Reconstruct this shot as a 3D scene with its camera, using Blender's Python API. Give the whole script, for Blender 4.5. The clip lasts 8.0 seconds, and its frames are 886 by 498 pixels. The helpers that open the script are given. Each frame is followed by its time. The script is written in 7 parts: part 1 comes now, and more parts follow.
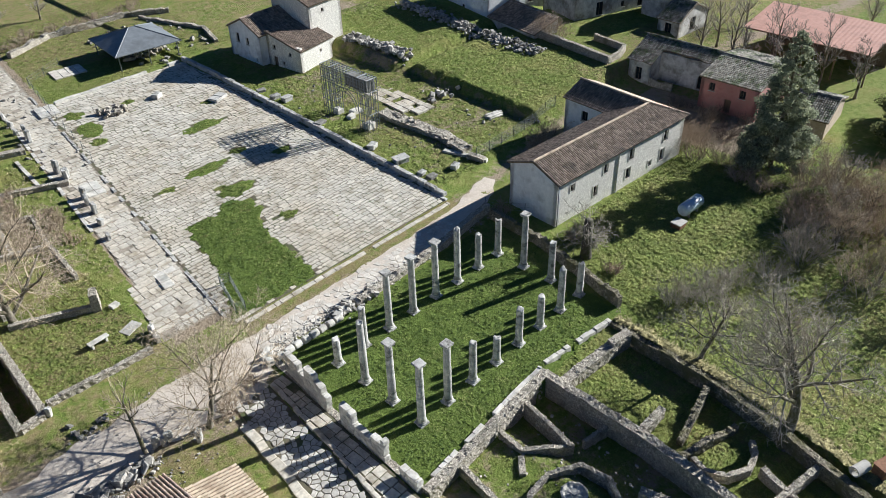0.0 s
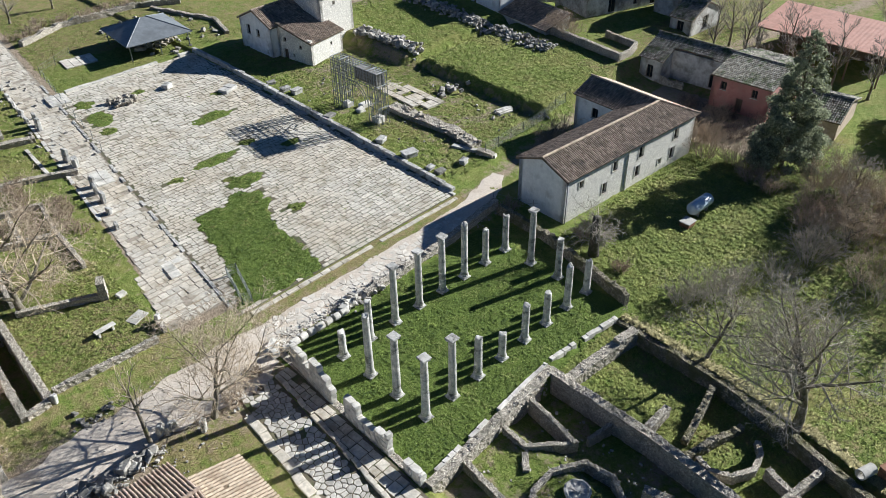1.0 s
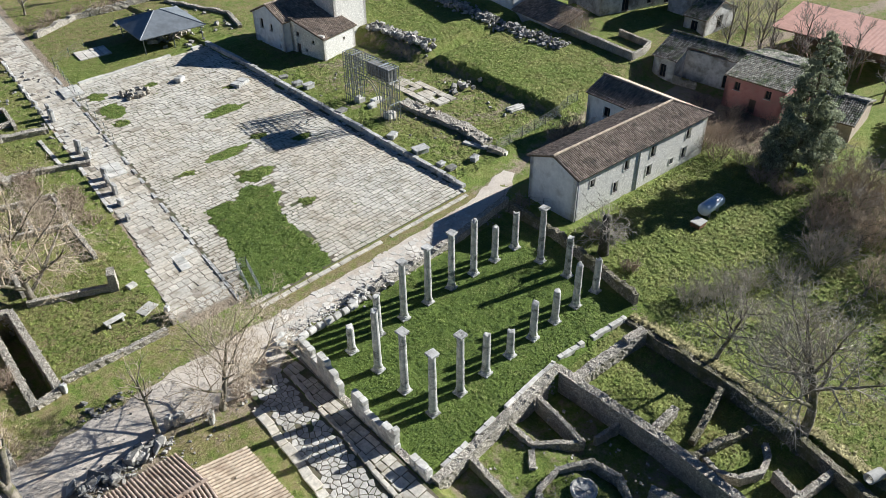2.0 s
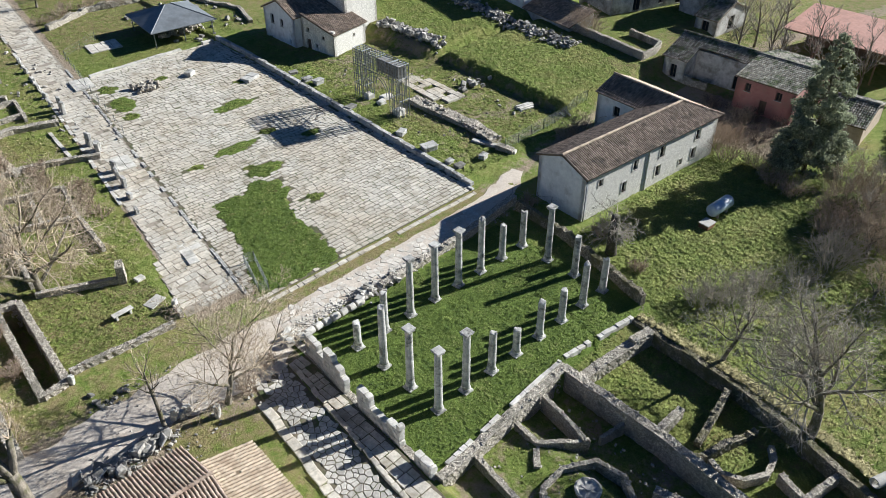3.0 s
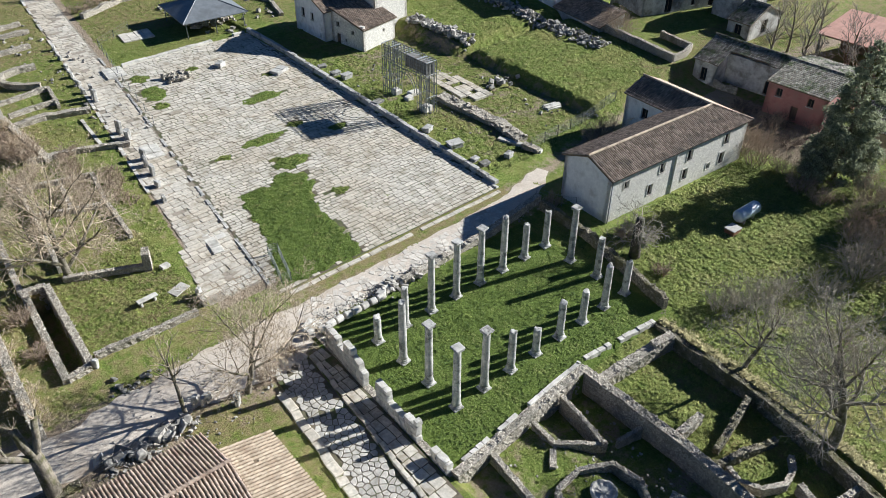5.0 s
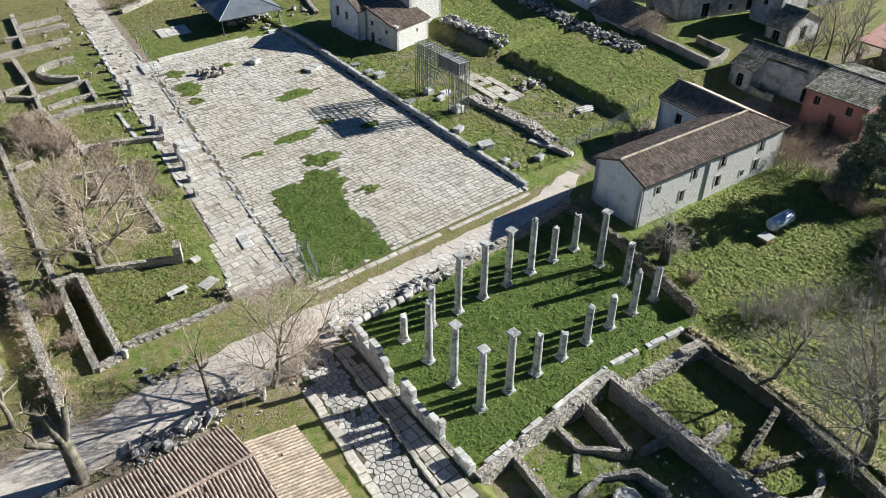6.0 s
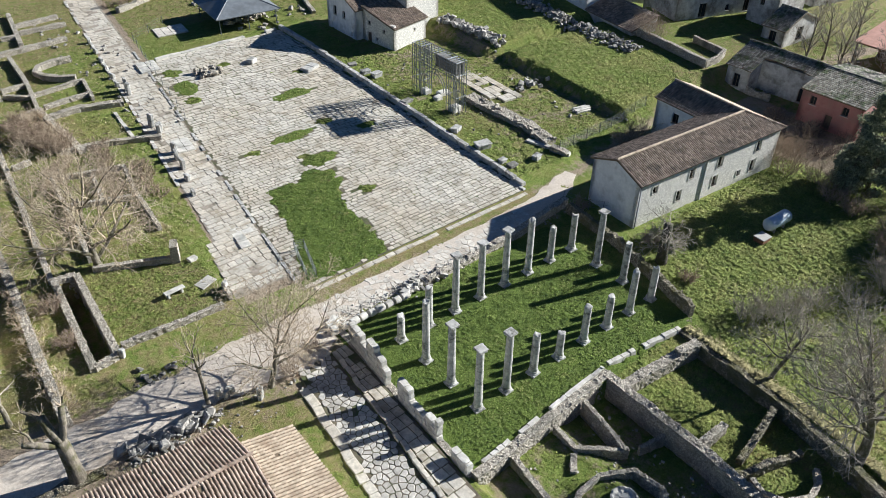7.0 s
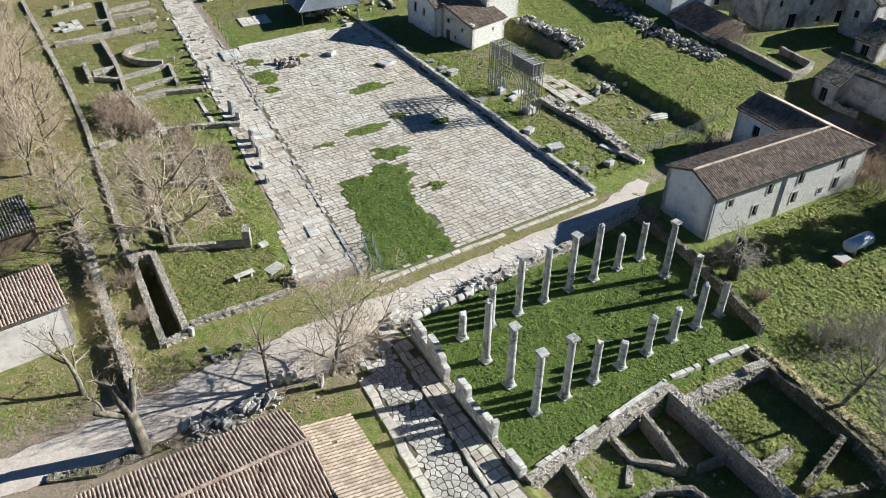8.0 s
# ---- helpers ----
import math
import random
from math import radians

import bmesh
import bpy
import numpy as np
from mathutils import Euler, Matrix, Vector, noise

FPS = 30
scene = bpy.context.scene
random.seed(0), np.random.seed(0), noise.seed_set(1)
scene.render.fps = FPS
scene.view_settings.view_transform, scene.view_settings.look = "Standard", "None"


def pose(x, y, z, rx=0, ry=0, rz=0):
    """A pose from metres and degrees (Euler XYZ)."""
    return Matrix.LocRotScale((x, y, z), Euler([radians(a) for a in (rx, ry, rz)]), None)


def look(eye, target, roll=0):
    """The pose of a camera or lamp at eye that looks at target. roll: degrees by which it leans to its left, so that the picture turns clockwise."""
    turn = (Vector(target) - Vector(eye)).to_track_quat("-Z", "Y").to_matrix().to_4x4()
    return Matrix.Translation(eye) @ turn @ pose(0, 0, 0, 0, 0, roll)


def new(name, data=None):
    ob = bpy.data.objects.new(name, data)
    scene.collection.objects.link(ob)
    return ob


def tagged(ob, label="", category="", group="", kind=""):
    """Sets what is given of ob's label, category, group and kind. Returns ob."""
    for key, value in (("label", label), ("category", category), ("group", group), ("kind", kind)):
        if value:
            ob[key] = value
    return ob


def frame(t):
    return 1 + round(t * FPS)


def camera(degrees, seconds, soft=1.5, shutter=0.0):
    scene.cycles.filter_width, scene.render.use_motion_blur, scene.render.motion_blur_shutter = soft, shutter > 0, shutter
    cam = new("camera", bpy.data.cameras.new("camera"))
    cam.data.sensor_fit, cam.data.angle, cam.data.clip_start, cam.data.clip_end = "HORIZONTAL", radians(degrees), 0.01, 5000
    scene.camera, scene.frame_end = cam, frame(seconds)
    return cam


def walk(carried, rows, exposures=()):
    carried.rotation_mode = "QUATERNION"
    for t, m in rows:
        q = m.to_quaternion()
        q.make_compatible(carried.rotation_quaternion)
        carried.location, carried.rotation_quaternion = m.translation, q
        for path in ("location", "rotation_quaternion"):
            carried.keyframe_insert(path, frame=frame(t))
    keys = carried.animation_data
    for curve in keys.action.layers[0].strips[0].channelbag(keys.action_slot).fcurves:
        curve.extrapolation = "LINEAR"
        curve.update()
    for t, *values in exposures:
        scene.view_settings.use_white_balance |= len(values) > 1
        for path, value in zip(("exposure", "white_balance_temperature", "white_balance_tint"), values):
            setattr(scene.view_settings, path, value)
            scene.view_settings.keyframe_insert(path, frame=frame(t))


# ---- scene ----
cam = camera(59.4, 8.0, soft=0.7)
PATH = [
    (0, (-28.254, -30.038, 45.899), (-27.082, -28.908, 44.736), -1.6),
    (0.5, (-28.237, -30.013, 45.801), (-27.074, -28.879, 44.634), -1.2),
    (1, (-28.216, -30.013, 45.704), (-27.062, -28.874, 44.534), -1.0),
    (1.5, (-28.249, -30.003, 45.658), (-27.104, -28.857, 44.485), -0.8),
    (3, (-28.359, -29.936, 45.598), (-27.238, -28.774, 44.418), -0.1),
    (3.5, (-28.38, -29.985, 45.639), (-27.263, -28.82, 44.457), 0.1),
    (4, (-28.403, -29.995, 45.616), (-27.291, -28.826, 44.433), 0.3),
    (4.5, (-28.419, -30.002, 45.627), (-27.315, -28.828, 44.443), 0.4),
    (6, (-28.501, -29.848, 45.505), (-27.476, -28.604, 44.321), 0.6),
    (6.5, (-28.531, -29.822, 45.523), (-27.5, -28.584, 44.338), 0.7),
    (7, (-28.547, -29.857, 45.538), (-27.516, -28.618, 44.353), 0.8),
    (7.5, (-28.635, -29.779, 45.547), (-27.648, -28.506, 44.361), 0.9),
    (8, (-28.835, -29.672, 45.496), (-27.934, -28.339, 44.308), 1.0),
]
walk(cam, [(t, look(eye, target, roll)) for t, eye, target, roll in PATH], [(0.0, 0.92, 5850, 7), (8.0, 0.92, 5850, 7)])

# ---- world and light ----
SUN_ELEV, SUN_AZ = radians(24.8), radians(-17.2)      # azimuth from +X towards +Y
SUN_DIR = Vector((math.cos(SUN_ELEV) * math.cos(SUN_AZ), math.cos(SUN_ELEV) * math.sin(SUN_AZ), math.sin(SUN_ELEV)))
world = bpy.data.worlds.new("sky")
scene.world = world
world.use_nodes = True
wn = world.node_tree.nodes
sky = wn.new("ShaderNodeTexSky")
sky.sky_type = "NISHITA"
sky.sun_disc = False
sky.sun_elevation = SUN_ELEV
sky.sun_rotation = math.pi / 2 - SUN_AZ
wn["Background"].inputs["Strength"].default_value = 0.0265
sky.ozone_density, sky.dust_density = 8.0, 0.0
world.node_tree.links.new(sky.outputs[0], wn["Background"].inputs["Color"])
sun = new("sun", bpy.data.lights.new("sun", "SUN"))
sun.data.energy, sun.data.angle, sun.data.color = 5.0, radians(0.5), (1.0, 0.94, 0.85)
sun.matrix_world = look(SUN_DIR * 300, (0, 0, 0))

# ---- materials ----


def nodes_of(name):
    m = bpy.data.materials.new(name)
    m.use_nodes = True
    return m, m.node_tree.nodes, m.node_tree.links, m.node_tree.nodes["Principled BSDF"]


def mixed(n, l, fac, a, b, mode="MIX"):
    x = n.new("ShaderNodeMix")
    x.data_type, x.blend_type = "RGBA", mode
    for sock, v in ((x.inputs[0], fac), (x.inputs[6], a), (x.inputs[7], b)):
        if isinstance(v, (int, float)):
            sock.default_value = v
        elif isinstance(v, tuple):
            sock.default_value = (*v, 1)
        else:
            l.new(v, sock)
    return x.outputs[2]


def ranged(n, l, v, a, b, c=0.0, d=1.0):
    r = n.new("ShaderNodeMapRange")
    l.new(v, r.inputs[0])
    for i, w in enumerate((a, b, c, d)):
        r.inputs[i + 1].default_value = w
    return r.outputs[0]


def tex(n, l, kind, scale, detail=4.0, rough=0.6, stretch=None):
    t = n.new("ShaderNodeTexNoise" if kind == "noise" else "ShaderNodeTexVoronoi")
    g = n.new("ShaderNodeNewGeometry")
    src = g.outputs["Position"]
    if stretch:
        mp = n.new("ShaderNodeMapping")
        mp.inputs["Scale"].default_value = stretch
        l.new(src, mp.inputs[0])
        src = mp.outputs[0]
    l.new(src, t.inputs["Vector"])
    t.inputs["Scale"].default_value = scale
    if kind == "noise":
        t.inputs["Detail"].default_value, t.inputs["Roughness"].default_value = detail, rough
    elif kind == "edge":
        t.feature = "DISTANCE_TO_EDGE"
    return t


def bumped(n, l, bsdf, h, strength, dist):
    b = n.new("ShaderNodeBump")
    b.inputs["Strength"].default_value, b.inputs["Distance"].default_value = strength, dist
    l.new(h, b.inputs["Height"])
    l.new(b.outputs[0], bsdf.inputs["Normal"])


def surf(name, c1, c2, scale, c3=None, big=0.4, lo=0.5, hi=0.68, rough=0.85, bump=0.4, dist=0.03, bscale=None, vary=0.0, source="object",
         stones=0.0, joint=(0.12, 0.1, 0.085), metal=0.0, stretch=None, tint=None, speck=(0.62, 1.22)):
    """A weathered surface: two colours by fine noise, stains of a third by coarse noise, a wide tint, uneven pieces, and stones with joints."""
    m, n, l, p = nodes_of(name)
    t = tex(n, l, "noise", scale, 6, 0.65, stretch)
    col = mixed(n, l, ranged(n, l, t.outputs[0], 0.32, 0.68), c1, c2)
    height = t.outputs[0]
    if stones:
        v = tex(n, l, "cell", stones)
        e = tex(n, l, "edge", stones)
        warp = n.new("ShaderNodeVectorMath")
        warp.operation = "MULTIPLY_ADD"
        wn_ = tex(n, l, "noise", 2.6, 3, 0.6)
        l.new(wn_.outputs["Color"], warp.inputs[0])
        warp.inputs[1].default_value = (0.3, 0.3, 0.22)
        l.new(n.new("ShaderNodeNewGeometry").outputs["Position"], warp.inputs[2])
        l.new(warp.outputs[0], v.inputs["Vector"])
        l.new(warp.outputs[0], e.inputs["Vector"])
        sep = n.new("ShaderNodeSeparateColor")
        l.new(v.outputs["Color"], sep.inputs[0])
        col = mixed(n, l, 1.0, col, mixed(n, l, sep.outputs[0], (speck[0], speck[0] * 0.97, speck[0] * 0.93), (speck[1], speck[1] * 0.985, speck[1] * 0.94)), "MULTIPLY")
        col = mixed(n, l, ranged(n, l, e.outputs["Distance"], 0.02, 0.09, 1, 0), col, joint)
        height = ranged(n, l, e.outputs["Distance"], 0.0, 0.22)
    if c3:
        b = tex(n, l, "noise", big, 5, 0.62)
        col = mixed(n, l, ranged(n, l, b.outputs[0], lo, hi), col, c3)
    if tint:
        b = tex(n, l, "noise", 0.13, 4, 0.6)
        col = mixed(n, l, ranged(n, l, b.outputs[0], 0.42, 0.62, 0, 0.75), col, mixed(n, l, 1.0, col, tint, "MULTIPLY"))
    if vary:
        if source == "island":
            r = n.new("ShaderNodeNewGeometry").outputs["Random Per Island"]
        else:
            r = n.new("ShaderNodeObjectInfo").outputs["Random"]
        v = ranged(n, l, r, 0, 1, 1 - vary, 1 + vary)
        cmb = n.new("ShaderNodeCombineColor")
        for i in range(3):
            l.new(v, cmb.inputs[i])
        col = mixed(n, l, 1.0, col, cmb.outputs[0], "MULTIPLY")
    l.new(col, p.inputs["Base Color"])
    p.inputs["Roughness"].default_value, p.inputs["Metallic"].default_value = rough, metal
    if bscale:
        height = tex(n, l, "noise", bscale, 5, 0.6).outputs[0]
    if bump:
        bumped(n, l, p, height, bump, dist)
    return m


def ground_material():
    m, n, l, p = nodes_of("ground_grass_and_soil")

    def attribute(name):
        a = n.new("ShaderNodeAttribute")
        a.attribute_name = name
        return a.outputs["Fac"]
    fine = tex(n, l, "noise", 5.5, 8, 0.8)
    clump = tex(n, l, "noise", 1.1, 5, 0.65)
    wide = tex(n, l, "noise", 0.16, 5, 0.6)
    col = mixed(n, l, ranged(n, l, fine.outputs[0], 0.3, 0.7), (0.06, 0.1, 0.018), (0.24, 0.3, 0.07))
    col = mixed(n, l, ranged(n, l, clump.outputs[0], 0.42, 0.7), col, (0.26, 0.285, 0.085))
    col = mixed(n, l, ranged(n, l, wide.outputs[0], 0.47, 0.68, 0, 0.75), col, (0.27, 0.235, 0.09))

    def masked(attr, noise, amount, a, b):
        s = n.new("ShaderNodeMath")
        s.operation = "MULTIPLY_ADD"
        l.new(ranged(n, l, noise, 0.25, 0.75, -1, 1), s.inputs[0])
        s.inputs[1].default_value = amount
        l.new(attribute(attr), s.inputs[2])
        return ranged(n, l, s.outputs[0], a, b)
    dry = mixed(n, l, ranged(n, l, fine.outputs[0], 0.3, 0.7), (0.15, 0.12, 0.052), (0.37, 0.305, 0.16))
    soil = mixed(n, l, ranged(n, l, fine.outputs[0], 0.3, 0.7), (0.21, 0.16, 0.11), (0.45, 0.365, 0.275))
    lawn = mixed(n, l, ranged(n, l, fine.outputs[0], 0.3, 0.7), (0.055, 0.095, 0.018), (0.19, 0.25, 0.055))
    col = mixed(n, l, attribute("lush"), col, lawn)
    col = mixed(n, l, masked("dry", clump.outputs[0], 0.45, 0.3, 0.75), col, dry)
    col = mixed(n, l, masked("dirt", clump.outputs[0], 0.4, 0.3, 0.7), col, soil)
    l.new(col, p.inputs["Base Color"])
    p.inputs["Roughness"].default_value = 0.95
    p.inputs["Specular IOR Level"].default_value = 0.15
    add = n.new("ShaderNodeMath")
    add.operation = "ADD"
    l.new(fine.outputs[0], add.inputs[0])
    l.new(clump.outputs[0], add.inputs[1])
    bumped(n, l, p, add.outputs[0], 1.0, 0.14)
    return m


M_GROUND = ground_material()
M_SLAB = surf("worn_limestone_paving", (0.45, 0.415, 0.355), (0.72, 0.67, 0.585), 3.4, (0.39, 0.345, 0.27), 0.75, 0.5, 0.66, 0.85, 0.7, 0.03, 7, 0.1, tint=(0.9, 0.845, 0.77))
M_SLABS = surf("worn_limestone_paving_far", (0.45, 0.415, 0.355), (0.72, 0.67, 0.585), 3.4, (0.39, 0.345, 0.27), 0.75, 0.5, 0.66, 0.85, 0.7, 0.03, 7, 0.12, "island", tint=(0.9, 0.845, 0.77))
M_JOINT = surf("earth_and_moss_in_joints", (0.1, 0.08, 0.055), (0.2, 0.165, 0.115), 3, (0.08, 0.095, 0.035), 0.6, 0.46, 0.62)
M_DUST = surf("pale_earth_between_slabs", (0.24, 0.2, 0.155), (0.42, 0.365, 0.3), 3, (0.12, 0.11, 0.07), 0.9, 0.52, 0.66)
M_BASALT = surf("polygonal_road_slab", (0.37, 0.345, 0.31), (0.64, 0.605, 0.545), 3, (0.32, 0.295, 0.25), 0.5, 0.52, 0.72, 0.8, 0.5, 0.03, 8, 0.2)
M_CARDO = surf("dusty_white_road_slab", (0.54, 0.49, 0.43), (0.74, 0.69, 0.61), 2, (0.4, 0.35, 0.29), 0.6, 0.5, 0.7, 0.85, 0.5, 0.03, 8, 0.1)
M_GRAVEL = surf("pale_gravel_and_dust", (0.5, 0.425, 0.35), (0.7, 0.62, 0.53), 6, (0.4, 0.315, 0.23), 0.35, 0.52, 0.75, 0.95, 0.7, 0.04)
M_COLUMN = surf("weathered_limestone_column", (0.34, 0.33, 0.31), (0.62, 0.6, 0.56), 2.4, (0.17, 0.165, 0.15), 1.15, 0.53, 0.66, 0.92, 1.0, 0.06, 7, 0.12)
M_RUBBLE = surf("rubble_stone_masonry", (0.39, 0.355, 0.31), (0.7, 0.645, 0.57), 7, (0.2, 0.185, 0.145), 0.6, 0.53, 0.7, 0.92, 0.9, 0.05, None, 0.0, "object", 7.6, (0.24, 0.21, 0.17), speck=(0.62, 1.22))
M_ASHLAR = surf("cut_white_limestone", (0.5, 0.47, 0.42), (0.72, 0.69, 0.63), 2.5, (0.3, 0.285, 0.25), 0.8, 0.5, 0.7, 0.85, 0.6, 0.04, 7, 0.12)
M_ROCKS = surf("loose_limestone_blocks", (0.27, 0.25, 0.225), (0.5, 0.47, 0.42), 3, (0.16, 0.15, 0.13), 0.8, 0.5, 0.7, 0.9, 0.7, 0.05, 7, 0.28, "island")
M_PLASTER = surf("old_white_plaster", (0.68, 0.685, 0.69), (0.86, 0.86, 0.855), 1.6, (0.5, 0.485, 0.46), 0.7, 0.54, 0.76, 0.9, 0.5, 0.03, 5)
M_STONEWALL = surf("pale_coursed_stone_wall", (0.68, 0.66, 0.62), (0.9, 0.885, 0.85), 5, (0.6, 0.575, 0.53), 0.5, 0.55, 0.8, 0.9, 0.35, 0.02, None, 0, "object", 7.0, (0.55, 0.515, 0.465), speck=(0.76, 1.14))
M_OLDPLASTER = surf("stained_crumbling_plaster", (0.42, 0.4, 0.375), (0.72, 0.7, 0.67), 1.2, (0.24, 0.215, 0.185), 0.55, 0.47, 0.66, 0.95, 0.7, 0.04, 4)
M_TILE = surf("terracotta_roof_tile", (0.2, 0.15, 0.115), (0.42, 0.335, 0.265), 3, (0.14, 0.12, 0.1), 0.6, 0.5, 0.72, 0.85, 0.4, 0.02, 12, 0.38, "island")
M_TILE_ROSE = surf("rosy_ribbed_roof_tile", (0.34, 0.24, 0.18), (0.58, 0.46, 0.37), 4, (0.25, 0.17, 0.125), 0.8, 0.5, 0.7, 0.85, 0.4, 0.02, 12, 0.22, "island")
M_MOSSY = surf("mossy_rubble_masonry", (0.2, 0.18, 0.14), (0.46, 0.41, 0.33), 7, (0.14, 0.13, 0.06), 0.7, 0.44, 0.62, 0.95, 0.9, 0.05, None, 0.0, "object", 6.2, (0.1, 0.09, 0.06), speck=(0.45, 1.35))
M_DARKSTONE = surf("dark_weathered_stone", (0.13, 0.125, 0.115), (0.34, 0.32, 0.29), 3, (0.08, 0.08, 0.06), 0.8, 0.5, 0.7, 0.9, 0.7, 0.05, 7, 0.35, "island")
M_TILE_PALE = surf("pale_bleached_and_sunlit_roof_tile", (0.44, 0.33, 0.235), (0.68, 0.57, 0.44), 4, (0.32, 0.235, 0.165), 0.8, 0.5, 0.7, 0.85, 0.4, 0.02, 12, 0.14, "island")
M_TILE_MOSS = surf("mossy_grey_roof_tile", (0.13, 0.118, 0.1), (0.4, 0.365, 0.31), 2.2, (0.075, 0.1, 0.04), 0.7, 0.48, 0.62, 0.9, 0.5, 0.02, 12, 0.5, "island")
M_PINK = surf("pink_sheet_roof", (0.58, 0.31, 0.235), (0.7, 0.4, 0.315), 1.6, (0.46, 0.26, 0.2), 0.35, 0.5, 0.75, 0.6, 0.2, 0.01, 5)
M_RED = surf("faded_red_plaster", (0.38, 0.17, 0.15), (0.5, 0.25, 0.22), 1.2, (0.3, 0.18, 0.15), 0.6, 0.5, 0.75, 0.9, 0.4, 0.02, 5)
M_TAN = surf("tan_weathered_plaster", (0.42, 0.33, 0.24), (0.56, 0.46, 0.35), 1.8, (0.33, 0.25, 0.18), 0.6, 0.5, 0.72, 0.9, 0.5, 0.03, 6)
M_DRY = surf("dry_grass_blades", (0.23, 0.21, 0.09), (0.43, 0.375, 0.19), 0.9, None, 1, 0.5, 0.7, 0.9, 0.0, 0.01, None, 0.35, "island")
M_CREAM = surf("pale_warm_render", (0.64, 0.585, 0.53), (0.8, 0.745, 0.69), 1.6, (0.5, 0.44, 0.38), 0.6, 0.52, 0.74, 0.9, 0.5, 0.03, 6)
M_SLATE = surf("grey_metal_pavilion_roof", (0.2, 0.22, 0.24), (0.28, 0.3, 0.32), 1.5, (0.16, 0.17, 0.18), 0.4, 0.5, 0.75, 0.5, 0.15, 0.01, 6, 0.0, "object", 0, (0, 0, 0), 0.3)
M_STEEL = surf("galvanised_steel_tube", (0.15, 0.165, 0.185), (0.26, 0.28, 0.3), 4, None, 1, 0.5, 0.7, 0.4, 0.05, 0.005, None, 0, "object", 0, (0, 0, 0), 0.6)
M_WIRE = surf("grey_fence_wire", (0.22, 0.24, 0.23), (0.32, 0.35, 0.33), 4, None, 1, 0.5, 0.7, 0.6, 0.0)
M_TANK = surf("white_painted_tank", (0.4, 0.5, 0.62), (0.54, 0.62, 0.71), 2, (0.6, 0.62, 0.62), 1.2, 0.55, 0.75, 0.4, 0.05, 0.005)
M_WOOD = surf("grey_weathered_wood", (0.12, 0.085, 0.055), (0.24, 0.18, 0.12), 6, None, 1, 0.5, 0.7, 0.85, 0.4, 0.02, None, 0, "object", 0, (0, 0, 0), 0, (1, 1, 0.15))
M_BARK = surf("pale_tree_bark", (0.1, 0.085, 0.065), (0.36, 0.31, 0.245), 5, (0.1, 0.095, 0.04), 1.4, 0.46, 0.62, 0.9, 1.0, 0.1, None, 0, "object", 0, (0, 0, 0), 0, (1, 1, 0.3))
M_DARKBARK = surf("dark_ivy_grown_bark", (0.04, 0.036, 0.03), (0.13, 0.11, 0.085), 5, (0.05, 0.06, 0.025), 1.4, 0.46, 0.62, 0.95, 1.0, 0.1)
M_TWIG = surf("bare_tan_twigs", (0.4, 0.32, 0.225), (0.62, 0.51, 0.375), 2, None, 1, 0.5, 0.7, 0.9, 0.0)
M_TWIG_GREY = surf("bare_grey_twigs", (0.3, 0.262, 0.215), (0.48, 0.425, 0.355), 2, None, 1, 0.5, 0.7, 0.9, 0.0)
M_BRUSH = surf("dry_brown_brush", (0.26, 0.195, 0.14), (0.46, 0.365, 0.275), 2, None, 1, 0.5, 0.7, 0.95, 0.0)
# brush darkened in its colour to deepen the shade before the ruined farm
M_DARKBRUSH = surf("shade_dark_purplish_brush", (0.1, 0.075, 0.065), (0.2, 0.155, 0.13), 2, None, 1, 0.5, 0.7, 0.95, 0.0)
M_NEEDLE = surf("dark_evergreen_foliage", (0.2, 0.225, 0.145), (0.42, 0.44, 0.3), 1.5, None, 1, 0.5, 0.7, 0.9, 0.0, 0.01, None, 0.4, "island")
M_LEAF = surf("shrub_foliage", (0.13, 0.15, 0.06), (0.28, 0.29, 0.13), 1.5, None, 1, 0.5, 0.7, 0.9, 0.0, 0.01, None, 0.4, "island")
M_LAWN = surf("lawn_grass_blades", (0.055, 0.1, 0.018), (0.2, 0.262, 0.055), 0.9, (0.25, 0.275, 0.085), 0.35, 0.5, 0.72, 0.9, 0.0, 0.01, None, 0.35, "island")
M_BLADE = surf("grass_blades", (0.12, 0.165, 0.034), (0.32, 0.355, 0.095), 0.9, (0.34, 0.32, 0.13), 0.3, 0.5, 0.75, 0.9, 0.0, 0.01, None, 0.35, "island")


def leafy(m, share=0.4):
    """Lets light through thin leaves and blades."""
    n, l = m.node_tree.nodes, m.node_tree.links
    p, out = n["Principled BSDF"], n["Material Output"]
    t, x = n.new("ShaderNodeBsdfTranslucent"), n.new("ShaderNodeMixShader")
    l.new(p.inputs["Base Color"].links[0].from_socket, t.inputs["Color"])
    x.inputs[0].default_value = share
    l.new(p.outputs[0], x.inputs[1])
    l.new(t.outputs[0], x.inputs[2])
    l.new(x.outputs[0], out.inputs["Surface"])


